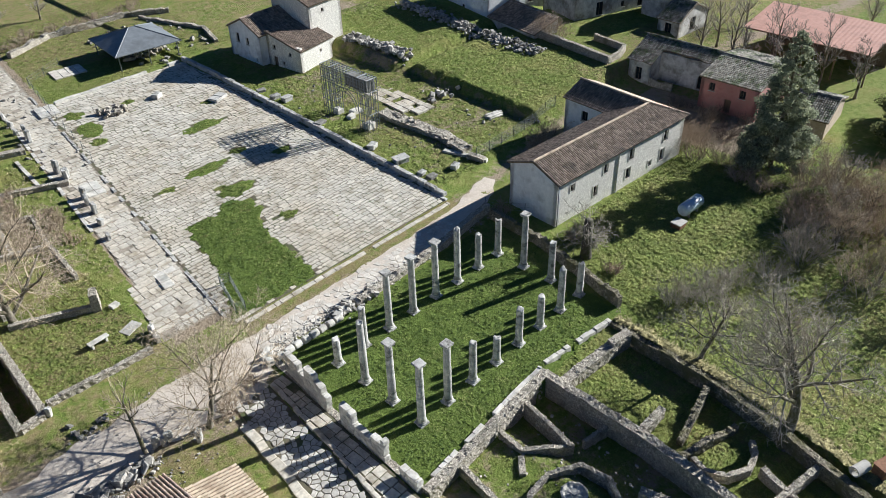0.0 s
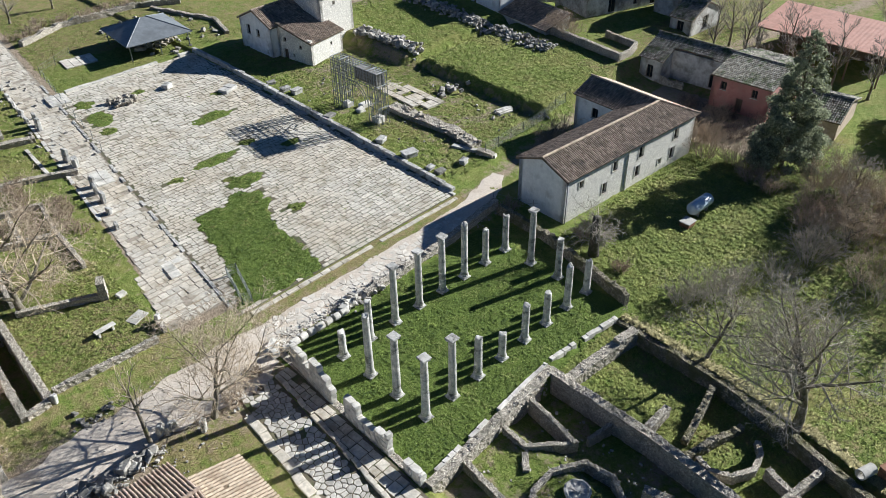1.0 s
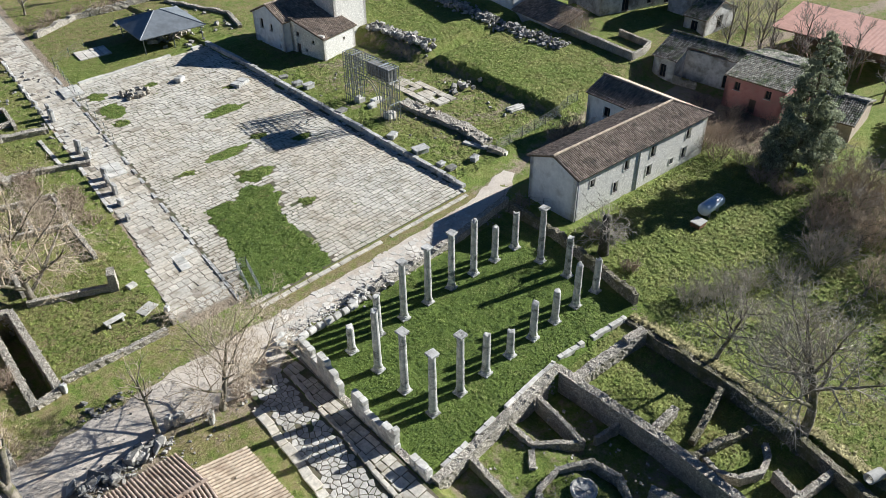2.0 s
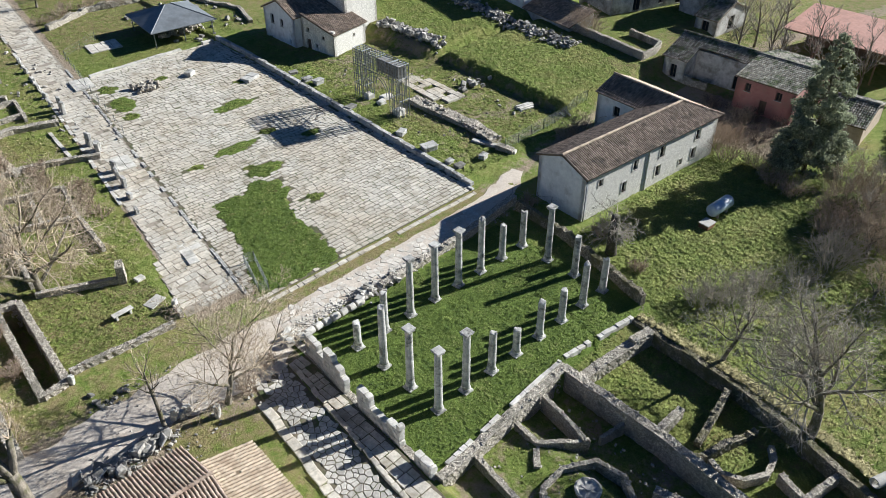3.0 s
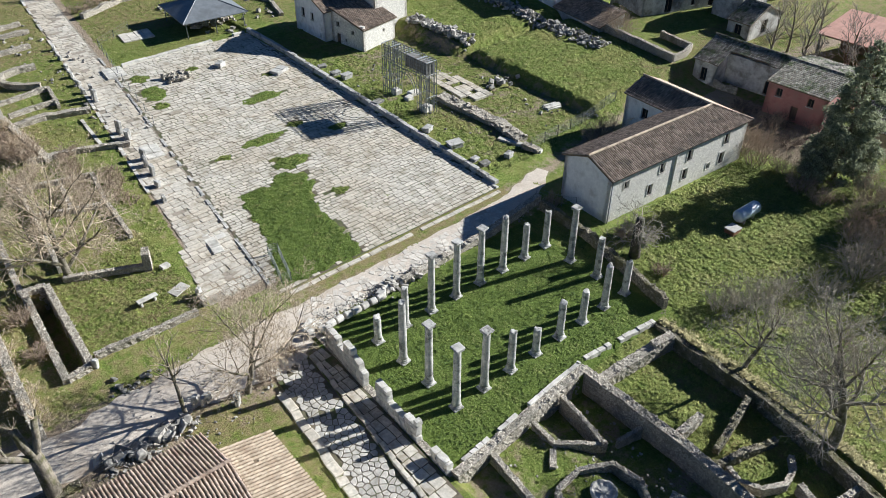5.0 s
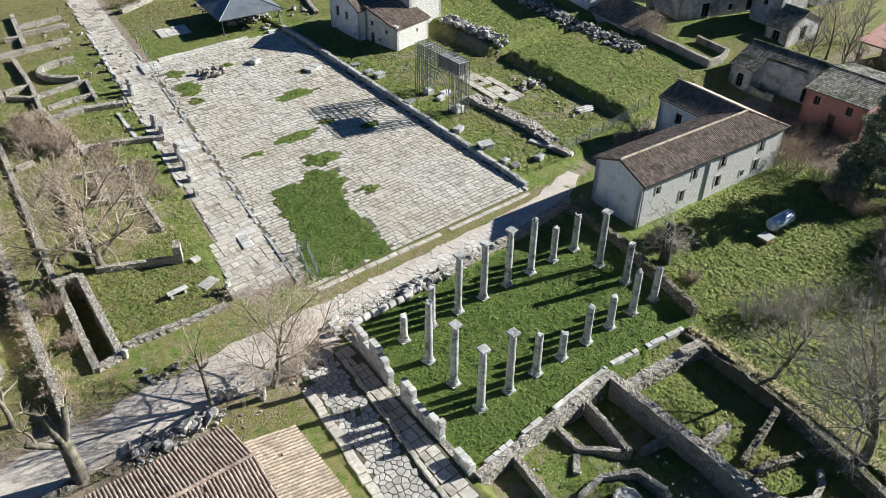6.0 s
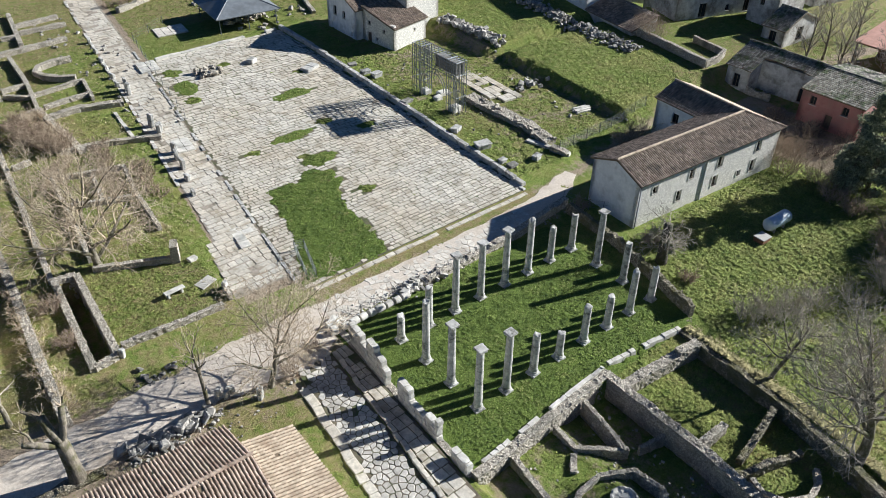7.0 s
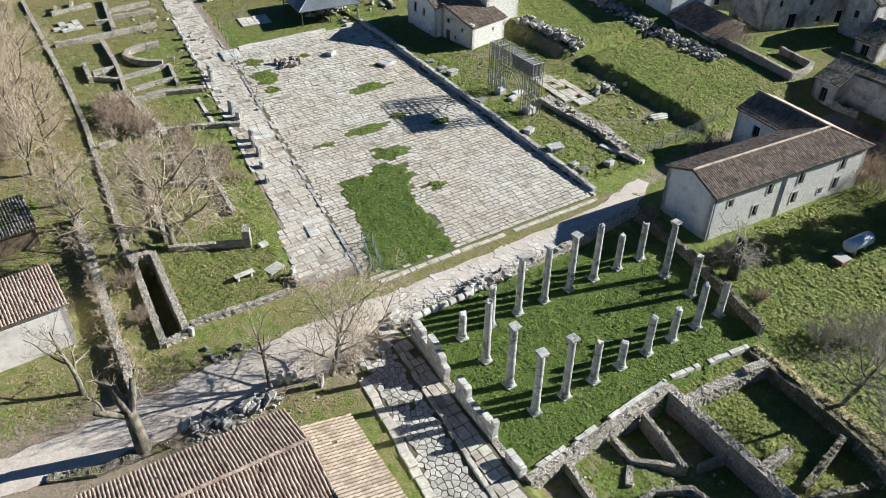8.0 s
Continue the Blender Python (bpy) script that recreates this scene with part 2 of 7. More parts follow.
for m in (M_LEAF, M_NEEDLE):
    leafy(m, 0.5)
for m in (M_BLADE, M_LAWN):
    leafy(m, 0.2)
M_DARK = surf("dark_window_glass", (0.012, 0.014, 0.018), (0.03, 0.034, 0.04), 2, None, 1, 0.5, 0.7, 0.25, 0.0)
M_FRAME = surf("brown_window_frame", (0.1, 0.07, 0.05), (0.18, 0.13, 0.09), 5, None, 1, 0.5, 0.7, 0.8, 0.1)
M_RUST = surf("rusty_iron", (0.16, 0.07, 0.035), (0.3, 0.15, 0.08), 4, None, 1, 0.5, 0.7, 0.85, 0.3)
M_PIPE = surf("grey_concrete_pipe", (0.4, 0.38, 0.35), (0.52, 0.5, 0.46), 3, None, 1, 0.5, 0.7, 0.9, 0.3)

# ---- helpers of this scene ----


def smooth(a, b, v):
    t = min(1.0, max(0.0, (v - a) / (b - a)))
    return t * t * (3 - 2 * t)


def wob(x, y, s=1.0, k=0.0):
    return noise.noise((x * s, y * s, k))


def thing(name, label, category, at=(0, 0, 0), group="", kind="", rz=0.0):
    ob = new(name)
    ob.empty_display_size = 0.3
    ob.matrix_basis = pose(*at, 0, 0, rz)
    return tagged(ob, label, category, group, kind)


def link(name, me, mat, parent=None, label=""):
    if mat is not None and not me.materials:
        me.materials.append(mat)
    ob = new(name, me)
    if parent is not None:
        ob.parent = parent
    return tagged(ob, label)


def part(name, bm, mat, parent=None, label="", shade=False):
    me = bpy.data.meshes.new(name)
    bm.normal_update()
    bm.to_mesh(me)
    bm.free()
    if shade:
        me.shade_smooth()
    return link(name, me, mat, parent, label)


def raw(name, verts, faces, mat, parent=None, label="", shade=False):
    me = bpy.data.meshes.new(name)
    me.from_pydata([tuple(v) for v in verts], [], faces)
    me.update()
    if shade:
        me.shade_smooth()
    return link(name, me, mat, parent, label)


def box(bm, x0, x1, y0, y1, z0, z1, bevel=0.0, m=None, jit=0.0):
    vs = [bm.verts.new((x, y, z)) for z in (z0, z1) for y in (y0, y1) for x in (x0, x1)]
    fs = [bm.faces.new([vs[i] for i in f]) for f in ((0, 2, 3, 1), (4, 5, 7, 6), (0, 1, 5, 4), (2, 6, 7, 3), (0, 4, 6, 2), (1, 3, 7, 5))]
    if jit:
        for v in vs:
            v.co += Vector((random.uniform(-jit, jit), random.uniform(-jit, jit), random.uniform(-jit, jit)))
    if bevel:
        edges = list({e for f in fs for e in f.edges})
        vs = list({v for f in bmesh.ops.bevel(bm, geom=edges, offset=bevel, segments=1, affect="EDGES")["faces"] for v in f.verts} | {v for v in vs if v.is_valid})
    if m is not None:
        for v in vs:
            if v.is_valid:
                v.co = m @ v.co
    return vs


def tube(V, F, pts, rads, sides):
    """Adds a tapering tube along pts to the lists V and F."""
    prev = None
    for i, p in enumerate(pts):
        d = (pts[min(i + 1, len(pts) - 1)] - pts[max(i - 1, 0)])
        d = d.normalized() if d.length > 1e-6 else Vector((0, 0, 1))
        a = d.cross(Vector((0.31, 0.17, 0.93)))
        if a.length < 1e-3:
            a = d.cross(Vector((1, 0, 0)))
        a.normalize()
        b = d.cross(a)
        base = len(V)
        for k in range(sides):
            t = 2 * math.pi * k / sides
            V.append(p + (a * math.cos(t) + b * math.sin(t)) * rads[i])
        if prev is not None:
            for k in range(sides):
                F.append((prev + k, prev + (k + 1) % sides, base + (k + 1) % sides, base + k))
        prev = base
    F.append(tuple(range(prev, prev + sides)))


def inside(poly, x, y):
    c, j = False, len(poly) - 1
    for i in range(len(poly)):
        (xi, yi), (xj, yj) = poly[i], poly[j]
        if (yi > y) != (yj > y) and x < (xj - xi) * (y - yi) / (yj - yi) + xi:
            c = not c
        j = i
    return c


def lathe(bm, prof, sides=20, m=None, cap=True):
    rings = []
    for r, z in prof:
        rings.append([bm.verts.new((r * math.cos(2 * math.pi * k / sides), r * math.sin(2 * math.pi * k / sides), z)) for k in range(sides)])
    for a, b in zip(rings, rings[1:]):
        for k in range(sides):
            bm.faces.new((a[k], a[(k + 1) % sides], b[(k + 1) % sides], b[k]))
    if cap:
        bm.faces.new(rings[-1])
        bm.faces.new(rings[0][::-1])
    if m is not None:
        for ring in rings:
            for v in ring:
                v.co = m @ v.co
    return rings


# ---- terrain ----
def gutter_x(y):
    return -3.25 + 0.135 * (y - 20)


def road_left(y):
    return -8.0 + 0.14 * (y - 20)


def w1_x(y):
    return 10.9 + 0.075 * (y + 3.5)


def wr_x(y):
    return 19.9 + 0.02 * (y + 3.5) - 0.0065 * min(0.0, y + 8) ** 2


def base_z(x, y):
    """The natural lie of the land."""
    z = 0.04 * (math.log1p(math.exp(min(60, (min(y, 160) - 20) / 0.8))) * 0.8)
    east = smooth(25.35, 25.75, x) * smooth(20.6, 23.5, y) * 0.38
    notch = 1 - 0.8 * math.exp(-((y - 47.6) / 1.1) ** 2)
    edge = 45.1 - 1.9 * smooth(46.5, 49.5, y) + 0.8 * wob(x, y, .22) + 0.5 * wob(x, y, .7, 6)
    bank = smooth(edge, edge + 1.7 + 0.7 * wob(x, y, .3, 4), x) * smooth(22.5, 25.5, y) * (1 - smooth(69, 74, y)) * 1.3 * notch
    return z + east + bank


def turf_at(x, y):
    """How tussocky the turf is, in metres; nothing on roads and paving."""
    if not (-26 < x < 66 and -34 < y < 76):
        return 0.0
    if y > 20.4 and gutter_x(y) - 5.4 < x < 25.6:
        return 0.055 if grassy(x, y) else 0.0
    if -11.4 < x < -4 and y < 13.5 or dirt_at(x, y) > 0.6:
        return 0.0
    if -4 <= x < 24 and -4 < y < 14.2:
        return 0.055
    if x > 20 and y < 14:
        return 0.095
    if x > 25.6 and y > 22:
        return 0.09
    return 0.06 if y > 20 or y < 0 else 0.04


def relief(x, y, a=None):
    """The height of the tussocks; a: how tussocky the turf is, where it is known."""
    a = turf_at(x, y) if a is None else a
    if a <= 0:
        return 0.0
    f = 1.75 if a > 0.08 else 2.2
    return a * (1.9 * abs(wob(x, y, f, 21)) + 0.9 * abs(wob(x, y, 2.3 * f, 5)) - 0.3)


PIT = (22.8, 34.4)


def pit_x(y):
    """The middle of the sunken cistern."""
    return -20.55 + 0.075 * (y - 22.5)


def gz(x, y):
    z = base_z(x, y)
    if y < (-4.3 if x < 11.3 else -3.35 - 0.125 * (x - 12)) and -4.6 < x < wr_x(y):
        z = (-1.25 - 0.95 * smooth(3.6, 6.8, x)) if x < w1_x(y) else (-0.42 if y > -5.35 - 0.11 * (x - 11) else -1.45)
        z += 0.9 * smooth(-3.4, -4.6, x) * smooth(-7, -4.5, y) if x < -3 else 0
    if abs(x - pit_x(y)) < 0.72 and PIT[0] < y < PIT[1]:
        z = -1.9
    return z + 0.05 * wob(x, y, 0.5) + 0.03 * wob(x, y, 1.6, 3) + relief(x, y) + (0.07 if y > 20.4 and grassy(x, y) else 0.0)


LAWN = [(2.0, 36.6), (4.0, 36.9), (5.8, 36.3), (6.8, 37.6), (8.6, 38.4), (9.8, 36.4), (10.5, 34.3), (8.3, 32.6), (7.7, 30.0), (7.4, 27.0), (7.4, 24.7), (6.6, 21.0),
        (-3.0, 21.0), (-1.6, 24.0), (0.2, 27.9), (1.2, 32.0), (1.6, 35.0)]
PATCHES = [(10.4, 39.3, 2.1, 1.1), (10.4, 45.5, 3.0, 0.9), (16.0, 55.0, 2.9, 1.1), (11.3, 31.0, 0.95, 0.7), (5.6, 64.4, 1.5, 2.0), (4.8, 60.6, 1.2, 0.8),
           (4.7, 44.7, 0.9, 0.5), (15.6, 46.4, 1.0, 0.6), (18.9, 42.8, 1.5, 0.6), (6.0, 69.5, 1.2, 1.5), (9.0, 40.6, 0.8, 0.5), (20.5, 60.5, 1.4, 0.5), (12.3, 68.0, 1.5, 0.6)]


def grassy(x, y):
    """Whether the paving is overgrown here."""
    if not (-4 < x < 26 and 20 < y < 76):
        return False
    dx, dy = wob(x, y, 0.7) * 0.45, wob(x, y, 0.7, 9) * 0.45
    if inside(LAWN, x + dx, y + dy):
        return True
    return any(((x + dx - a) / w) ** 2 + ((y + dy - b) / h) ** 2 < 1 for a, b, w, h in PATCHES)


def dirt_at(x, y):
    d = 0.0
    if y < 60:                                               # beside the dirt road and the crossing
        d = max(d, 1.15 - abs(y - (14.8 - 0.03 * x)) / (4.3 + 1.0 * smooth(-20, -26, x))) if x < -4 else d
        if x < -17 and 7.5 < y < 14:
            d = max(d, 0.85)
        d = max(d, 1 - math.hypot(x + 9.5, (y - 14)) / 7.5)
        if -4 <= x < 27:
            d = max(d, 1.1 - abs(y - 16.6) / 2.6)
    if 25.5 <= x < 55:
        d = max(d, 0.72 - abs(y - (19.2 + 0.13 * (x - 27))) / 3.2)
    d = max(d, 0.9 - math.hypot(x - 56, (y - 75) * 0.7) / 9)
    if 54.5 < x < 66.5 and 0 < y < 19:                       # bare shaded earth before the ruined farm
        d = max(d, 0.75)
    if x > 70:                                               # the farm track
        d = max(d, 1.1 - abs(y - (20.5 - 0.22 * (x - 79))) / 2.2)
    if 28 < x < 46 and 24 < y < 60:                          # bare patches on the terrace
        d = max(d, 0.3 + 0.55 * wob(x, y, 0.28, 5))
    if -12 < x < -1 and 24 < y < 60:
        d = max(d, 0.2)
    if w1_x(y) > x > -4 and y < -5:
        d = max(d, 0.36 + 0.35 * wob(x, y, 0.25))
    if road_left(y) - 0.3 < x < gutter_x(y) + 1 and y > 22:
        d = 1
    return d


def dry_at(x, y):
    d = 0.2
    if x < -9 and y > 18:
        d = 0.55
    if -19 < x < -9.5 and y < 23:
        d = 0.44 + 0.16 * smooth(6.5, 9, y) - 0.15 * smooth(17, 19, y)
    if x < -10 and y > 36:
        d = 0.5 + 0.45 * smooth(-17, -21, x) * smooth(50, 62, y)
    if y > 85:
        d = 0.6
    if -3 < x < 26 and 17.5 < y < 20.6:
        d = 0.62
    if 30 < x < 46 and y > 24:
        d = 0.47 + 0.12 * wob(x, y, 0.35)
    if x > 60 and y < 30:
        d = 0.55
    if x > 16 and y < -7:
        d = 0.38
    if -4 < x < 22 and -4.5 < y < 14:
        d = 0.05
    if x > 26 and -12 < y < 8:
        d = 0.12
    return d


def axis(lo, hi, fine_lo, fine_hi, extra, far):
    """Lines of the ground's grid: close where the turf is seen well, wide apart beyond."""
    a = set(round(lo + i * 1.1, 3) for i in range(int((fine_lo - lo) / 1.1)))
    a |= set(round(fine_lo + i * 0.22, 3) for i in range(int((fine_hi - fine_lo) / 0.22) + 1))
    a |= set(round(fine_hi + (i + 1) * 1.1, 3) for i in range(int((hi - fine_hi) / 1.1)))
    for e in extra:
        a |= {round(e - 0.02, 3), round(e + 0.02, 3)}
    return sorted(a | set(far))


def ground():
    xs = axis(-44, 112, -26.4, 66, [-4.6], [-1500, -700, -300, -150, -90, -60, 120, 135, 160, 220, 320, 600, 1500])
    ys = axis(-48, 128, -34.1, 76, [PIT[0], PIT[1], -4.3], [-1500, -700, -300, -150, -90, -60, 136, 150, 180, 240, 340, 600, 1500])
    verts, dirt, dry, lush = [], [], [], []
    for y in ys:
        for x in xs:
            verts.append((x, y, gz(x, y)))
            dirt.append(dirt_at(x, y))
            dry.append(dry_at(x, y))
            lush.append(1.0 if -4 < x < 22 and -4.2 < y < 14.2 or grassy(x, y) else 0.0)
    w = len(xs)
    faces = [(j * w + i, j * w + i + 1, (j + 1) * w + i + 1, (j + 1) * w + i) for j in range(len(ys) - 1) for i in range(w - 1)]
    ob = raw("ground", verts, faces, M_GROUND, None, "", True)
    for name, data in (("dirt", dirt), ("dry", dry), ("lush", lush)):
        a = ob.data.attributes.new(name, "FLOAT", "POINT")
        a.data.foreach_set("value", data)
    return tagged(ob, "grassy ground with worn earth and dry winter patches", "ground", kind="structure")


ground()


def strip(name, rows, mat, label, category, lift=0.03, cols=8, rag=0.35, kind="structure"):
    """A ragged ribbon of road. rows: (left x, left y, right x, right y)."""
    dense = []
    for a, b in zip(rows, rows[1:]):
        n = max(2, int(math.hypot((a[0] + a[2] - b[0] - b[2]) / 2, (a[1] + a[3] - b[1] - b[3]) / 2) / 0.5))
        dense += [[a[k] + (b[k] - a[k]) * i / n for k in range(4)] for i in range(n)]
    dense.append(list(rows[-1]))
    verts, faces = [], []
    for i, (ax, ay, bx, by) in enumerate(dense):
        e0, e1 = rag * noise.noise((i * 0.31, 3.1, 0.5)), rag * noise.noise((i * 0.37, 8.7, 2.5))
        ln = math.hypot(bx - ax, by - ay)
        for k in range(cols + 1):
            f = (e0 + (ln - e0 - e1) * k / cols) / ln
            x, y = ax + (bx - ax) * f, ay + (by - ay) * f
            verts.append((x, y, base_z(x, y) + lift * (0.2 if k in (0, cols) else 1) + 0.03 + 0.03 * wob(x, y, 0.8)))
    for i in range(len(dense) - 1):
        for k in range(cols):
            a = i * (cols + 1) + k
            faces.append((a, a + 1, a + cols + 2, a + cols + 1))
    return tagged(raw(name, verts, faces, mat, None, "", True), label, category, kind=kind)


strip("road_gravel", [(-70, 20.5, -70, 15.5), (-36, 17.4, -36, 13.7), (-29, 17.3, -29, 13.0), (-23, 17.5, -23, 12.6), (-17, 18.1, -17, 13.4), (-12, 18.3, -12, 12.6), (-7, 18.5, -8, 11.6), (-3.6, 18.6, -4.2, 13.2)],
      M_GRAVEL, "pale gravel track crossing the site, with tyre-worn dust", "road", 0.05, 10, 0.6)
strip("road_gravel", [(-4, 18.4, -4, 14.6), (5, 18.4, 5, 15.1), (15, 18.5, 15, 15.6), (25, 18.9, 25, 15.9), (28.5, 20.2, 29.5, 17.6), (31.5, 20.9, 32, 19.4)],
      M_GRAVEL, "pale dusty street bed beside the forum", "road", 0.03, 8, 0.35)

# ---- walls of rubble masonry ----


def rubble_wall(name, pts, thick, top, depth, label, ragged=0.18, step=0.2, category="wall", mat=None, stone=5.0, group=""):
    """A wall of fieldstone along pts [(x, y)], its uneven top at `top` above the land, or [(x, y, z)] with tops of their own; it goes down `depth`."""
    mat = mat or M_RUBBLE
    pts = [Vector((p[0], p[1], p[2] if len(p) > 2 else base_z(p[0], p[1]) + top)) for p in pts]
    path = []
    for a, b in zip(pts, pts[1:]):
        n = max(1, int((b - a).length / step))
        path += [a.lerp(b, i / n) for i in range(n)]
    path.append(pts[-1])
    n_side, n_top = max(2, int(depth / step)), max(2, int(thick / step))
    prof = [(-0.5, -i / n_side) for i in range(n_side, 0, -1)] + [(-0.5 + i / n_top, 0.0) for i in range(n_top + 1)] + [(0.5, -i / n_side) for i in range(1, n_side + 1)]
    V, F = [], []
    w = len(prof)
    for i, p in enumerate(path):
        d = path[min(i + 1, len(path) - 1)] - path[max(i - 1, 0)]
        side = Vector((d.y, -d.x, 0)).normalized()
        low = ragged * (noise.noise((p.x * 0.55, p.y * 0.55, 7.0)) + 0.5 * noise.noise((p.x * 2.1, p.y * 2.1, 2.0)))
        for k, (s, h) in enumerate(prof):
            q = p + side * s * thick + Vector((0, 0, h * depth + low * (1 + h)))
            f = noise.voronoi(q * stone)[0]
            bulge = min(0.07, 0.16 * (f[1] - f[0])) - 0.03 + 0.05 * noise.noise(q * 4.1)
            out = side * (1 if s > 0 else -1) if abs(s) == 0.5 else Vector((0, 0, 1))
            if abs(s) == 0.5 and h == 0:
                out = (out + Vector((0, 0, 1))) * 0.5
            V.append(q + out * bulge)
    for i in range(len(path) - 1):
        for k in range(w - 1):
            F.append((i * w + k, i * w + k + 1, (i + 1) * w + k + 1, (i + 1) * w + k))
    F.append(tuple(range(w)))
    F.append(tuple(reversed(range((len(path) - 1) * w, len(path) * w))))
    # loose stones bedded in the top
    rnd = random.Random(round(pts[0].x * 31 + pts[0].y * 7))
    for i in range(len(path) - 1):
        d = path[i + 1] - path[i]
        side = Vector((d.y, -d.x, 0)).normalized()
        for _ in range(2 if rnd.random() < 0.55 else 1):
            a, b, c = rnd.uniform(0.05, 0.13), rnd.uniform(0.04, 0.1), rnd.uniform(0.02, 0.06)
            p = path[i].lerp(path[i + 1], rnd.random()) + side * rnd.uniform(-0.5, 0.5) * thick
            p.z += ragged * (noise.noise((p.x * 0.55, p.y * 0.55, 7.0)) + 0.5 * noise.noise((p.x * 2.1, p.y * 2.1, 2.0))) - 0.02
            r, o = Euler((rnd.uniform(-.3, .3), rnd.uniform(-.3, .3), rnd.uniform(0, 3.2))).to_matrix(), len(V)
            for z in (-1, 1):
                k = 0.75 if z > 0 else 1
                V += [p + r @ Vector((x * a * k * rnd.uniform(.8, 1.2), y * b * k * rnd.uniform(.8, 1.2), z * c)) for x, y in ((-1, -1), (1, -1), (1, 1), (-1, 1))]
            F += [(o + 4, o + 5, o + 6, o + 7)] + [(o + q, o + (q + 1) % 4, o + 4 + (q + 1) % 4, o + 4 + q) for q in range(4)]
    return tagged(raw(name, V, F, mat), label, category, group)


def rock(size, seed=0, flat=1.0):
    """The mesh of one rough block."""
    rnd = random.Random(seed)
    bm = bmesh.new()
    s = [size * rnd.uniform(0.75, 1.25), size * rnd.uniform(0.55, 0.95), size * rnd.uniform(0.45, 0.75) * flat]
    box(bm, -s[0] / 2, s[0] / 2, -s[1] / 2, s[1] / 2, 0, s[2], 0.12 * min(s))
    for v in bm.verts:
        v.co += Vector((rnd.uniform(-1, 1), rnd.uniform(-1, 1), rnd.uniform(-1, 1))) * 0.07 * size
    return bm


def rock_mesh(size, seed=0, flat=1.0, mat=None):
    bm = rock(size, seed, flat)
    me = bpy.data.meshes.new("block")
    bm.to_mesh(me)
    bm.free()
    me.materials.append(mat or M_ASHLAR)
    return me


def heap(name, rows, label, kind="stuff", seed=1, mat=None):
    """Loose stones joined in one mesh. rows: (x, y, z, size)."""
    rnd = random.Random(seed)
    V, F = [], []
    for x, y, z, s in rows:
        bm = rock(s, rnd.random())
        m = Matrix.Translation((x, y, z)) @ Euler((rnd.uniform(-.5, .5), rnd.uniform(-.5, .5), rnd.uniform(0, 6.3))).to_matrix().to_4x4()
        bm.verts.index_update()
        o = len(V)
        V += [m @ v.co for v in bm.verts]
        F += [tuple(o + v.index for v in f.verts) for f in bm.faces]
        bm.free()
    return tagged(raw(name, V, F, mat or M_ROCKS), label, "stones", kind=kind)


# ---- pieces of paving ----


def slab_mesh(poly, h, edge, name="slab", mat=None, dome=0.0):
    """A paving stone over the polygon poly (x, y about its middle), with a worn edge."""
    n = len(poly)
    V = [(x, y, -h) for x, y in poly] + [(x, y, -edge) for x, y in poly]
    for x, y in poly:
        d = math.hypot(x, y)
        V.append((x * (1 - edge * 1.2 / d), y * (1 - edge * 1.2 / d), dome))
    F = []
    for a in (0, n):
        F += [(a + i, a + (i + 1) % n, a + n + (i + 1) % n, a + n + i) for i in range(n)]
    F.append(tuple(range(2 * n, 3 * n)))
    return V, F


def lay(pieces, parent, name, far_name, near, mat, far_mat, limit=300):
    """pieces: (x, y, z, tiltx, tilty, poly, height). Those for which near() holds are parts, up to limit; the rest is one mesh."""
    V, F, count = [], [], 0
    for x, y, z, tx, ty, poly, h in pieces:
        v, f = slab_mesh(poly, h, 0.028)
        if near(x, y) and count < limit:
            me = bpy.data.meshes.new(name)
            me.from_pydata(v, [], f)
            ob = link(name, me, mat, parent)
            ob.matrix_basis = pose(x, y, z, tx, ty, 0)
            count += 1
        else:
            m = pose(x, y, z, tx, ty, 0)
            o = len(V)
            V += [m @ Vector(q) for q in v]
            F += [tuple(o + i for i in g) for g in f]
    if V:
        tagged(raw(far_name, V, F, far_mat, parent), kind="stuff")


def forum():
    rnd = random.Random(5)
    bed_v, bed_f = [], []
    ys = [20.6 + 0.45 * i for i in range(122)]
    for y in ys:
        for k in range(61):
            x = gutter_x(y) - 0.05 + (25.3 - gutter_x(y)) * k / 60
            bed_v.append((x, y, base_z(min(x, 25.2), y) + 0.04))
    for j in range(len(ys) - 1):
        for k in range(60):
            if not grassy(bed_v[j * 61 + k][0] + .2, ys[j] + .2):
                bed_f.append((j * 61 + k, j * 61 + k + 1, (j + 1) * 61 + k + 1, (j + 1) * 61 + k))
    bed = tagged(raw("pavement_forum", bed_v, bed_f, M_JOINT), "forum square paved with staggered worn limestone slabs, partly overgrown", "pavement", kind="structure")
    pieces = []
    y = 20.7
    while y < 74.7:
        wild = smooth(40, 62, y)
        d = rnd.uniform(0.42, 0.62 + 0.14 * wild)
        x = gutter_x(y) + rnd.uniform(0.05, 0.5)
        while x < 24.9:
            ln = rnd.choice((0.55, 0.7, 0.85, 1.0, 1.2, 1.5)) * rnd.uniform(0.88, 1.12)
            ln = min(ln, 25.0 - x)
            cx, cy = x + ln / 2, y + d / 2 + 0.06 * wob(x, y, 0.5, 11)
            if ln > 0.3 and not grassy(cx, cy) and rnd.random() > 0.003:
                pieces.append(worn_slab(rnd, cx, cy, ln, d, 0.075, 0.016 + 0.014 * wild, 0.035))
            x += ln
        y += d
    lay(pieces, bed, "slab", "slabs", lambda x, y: y < 33 and x > 5, M_SLAB, M_SLABS)


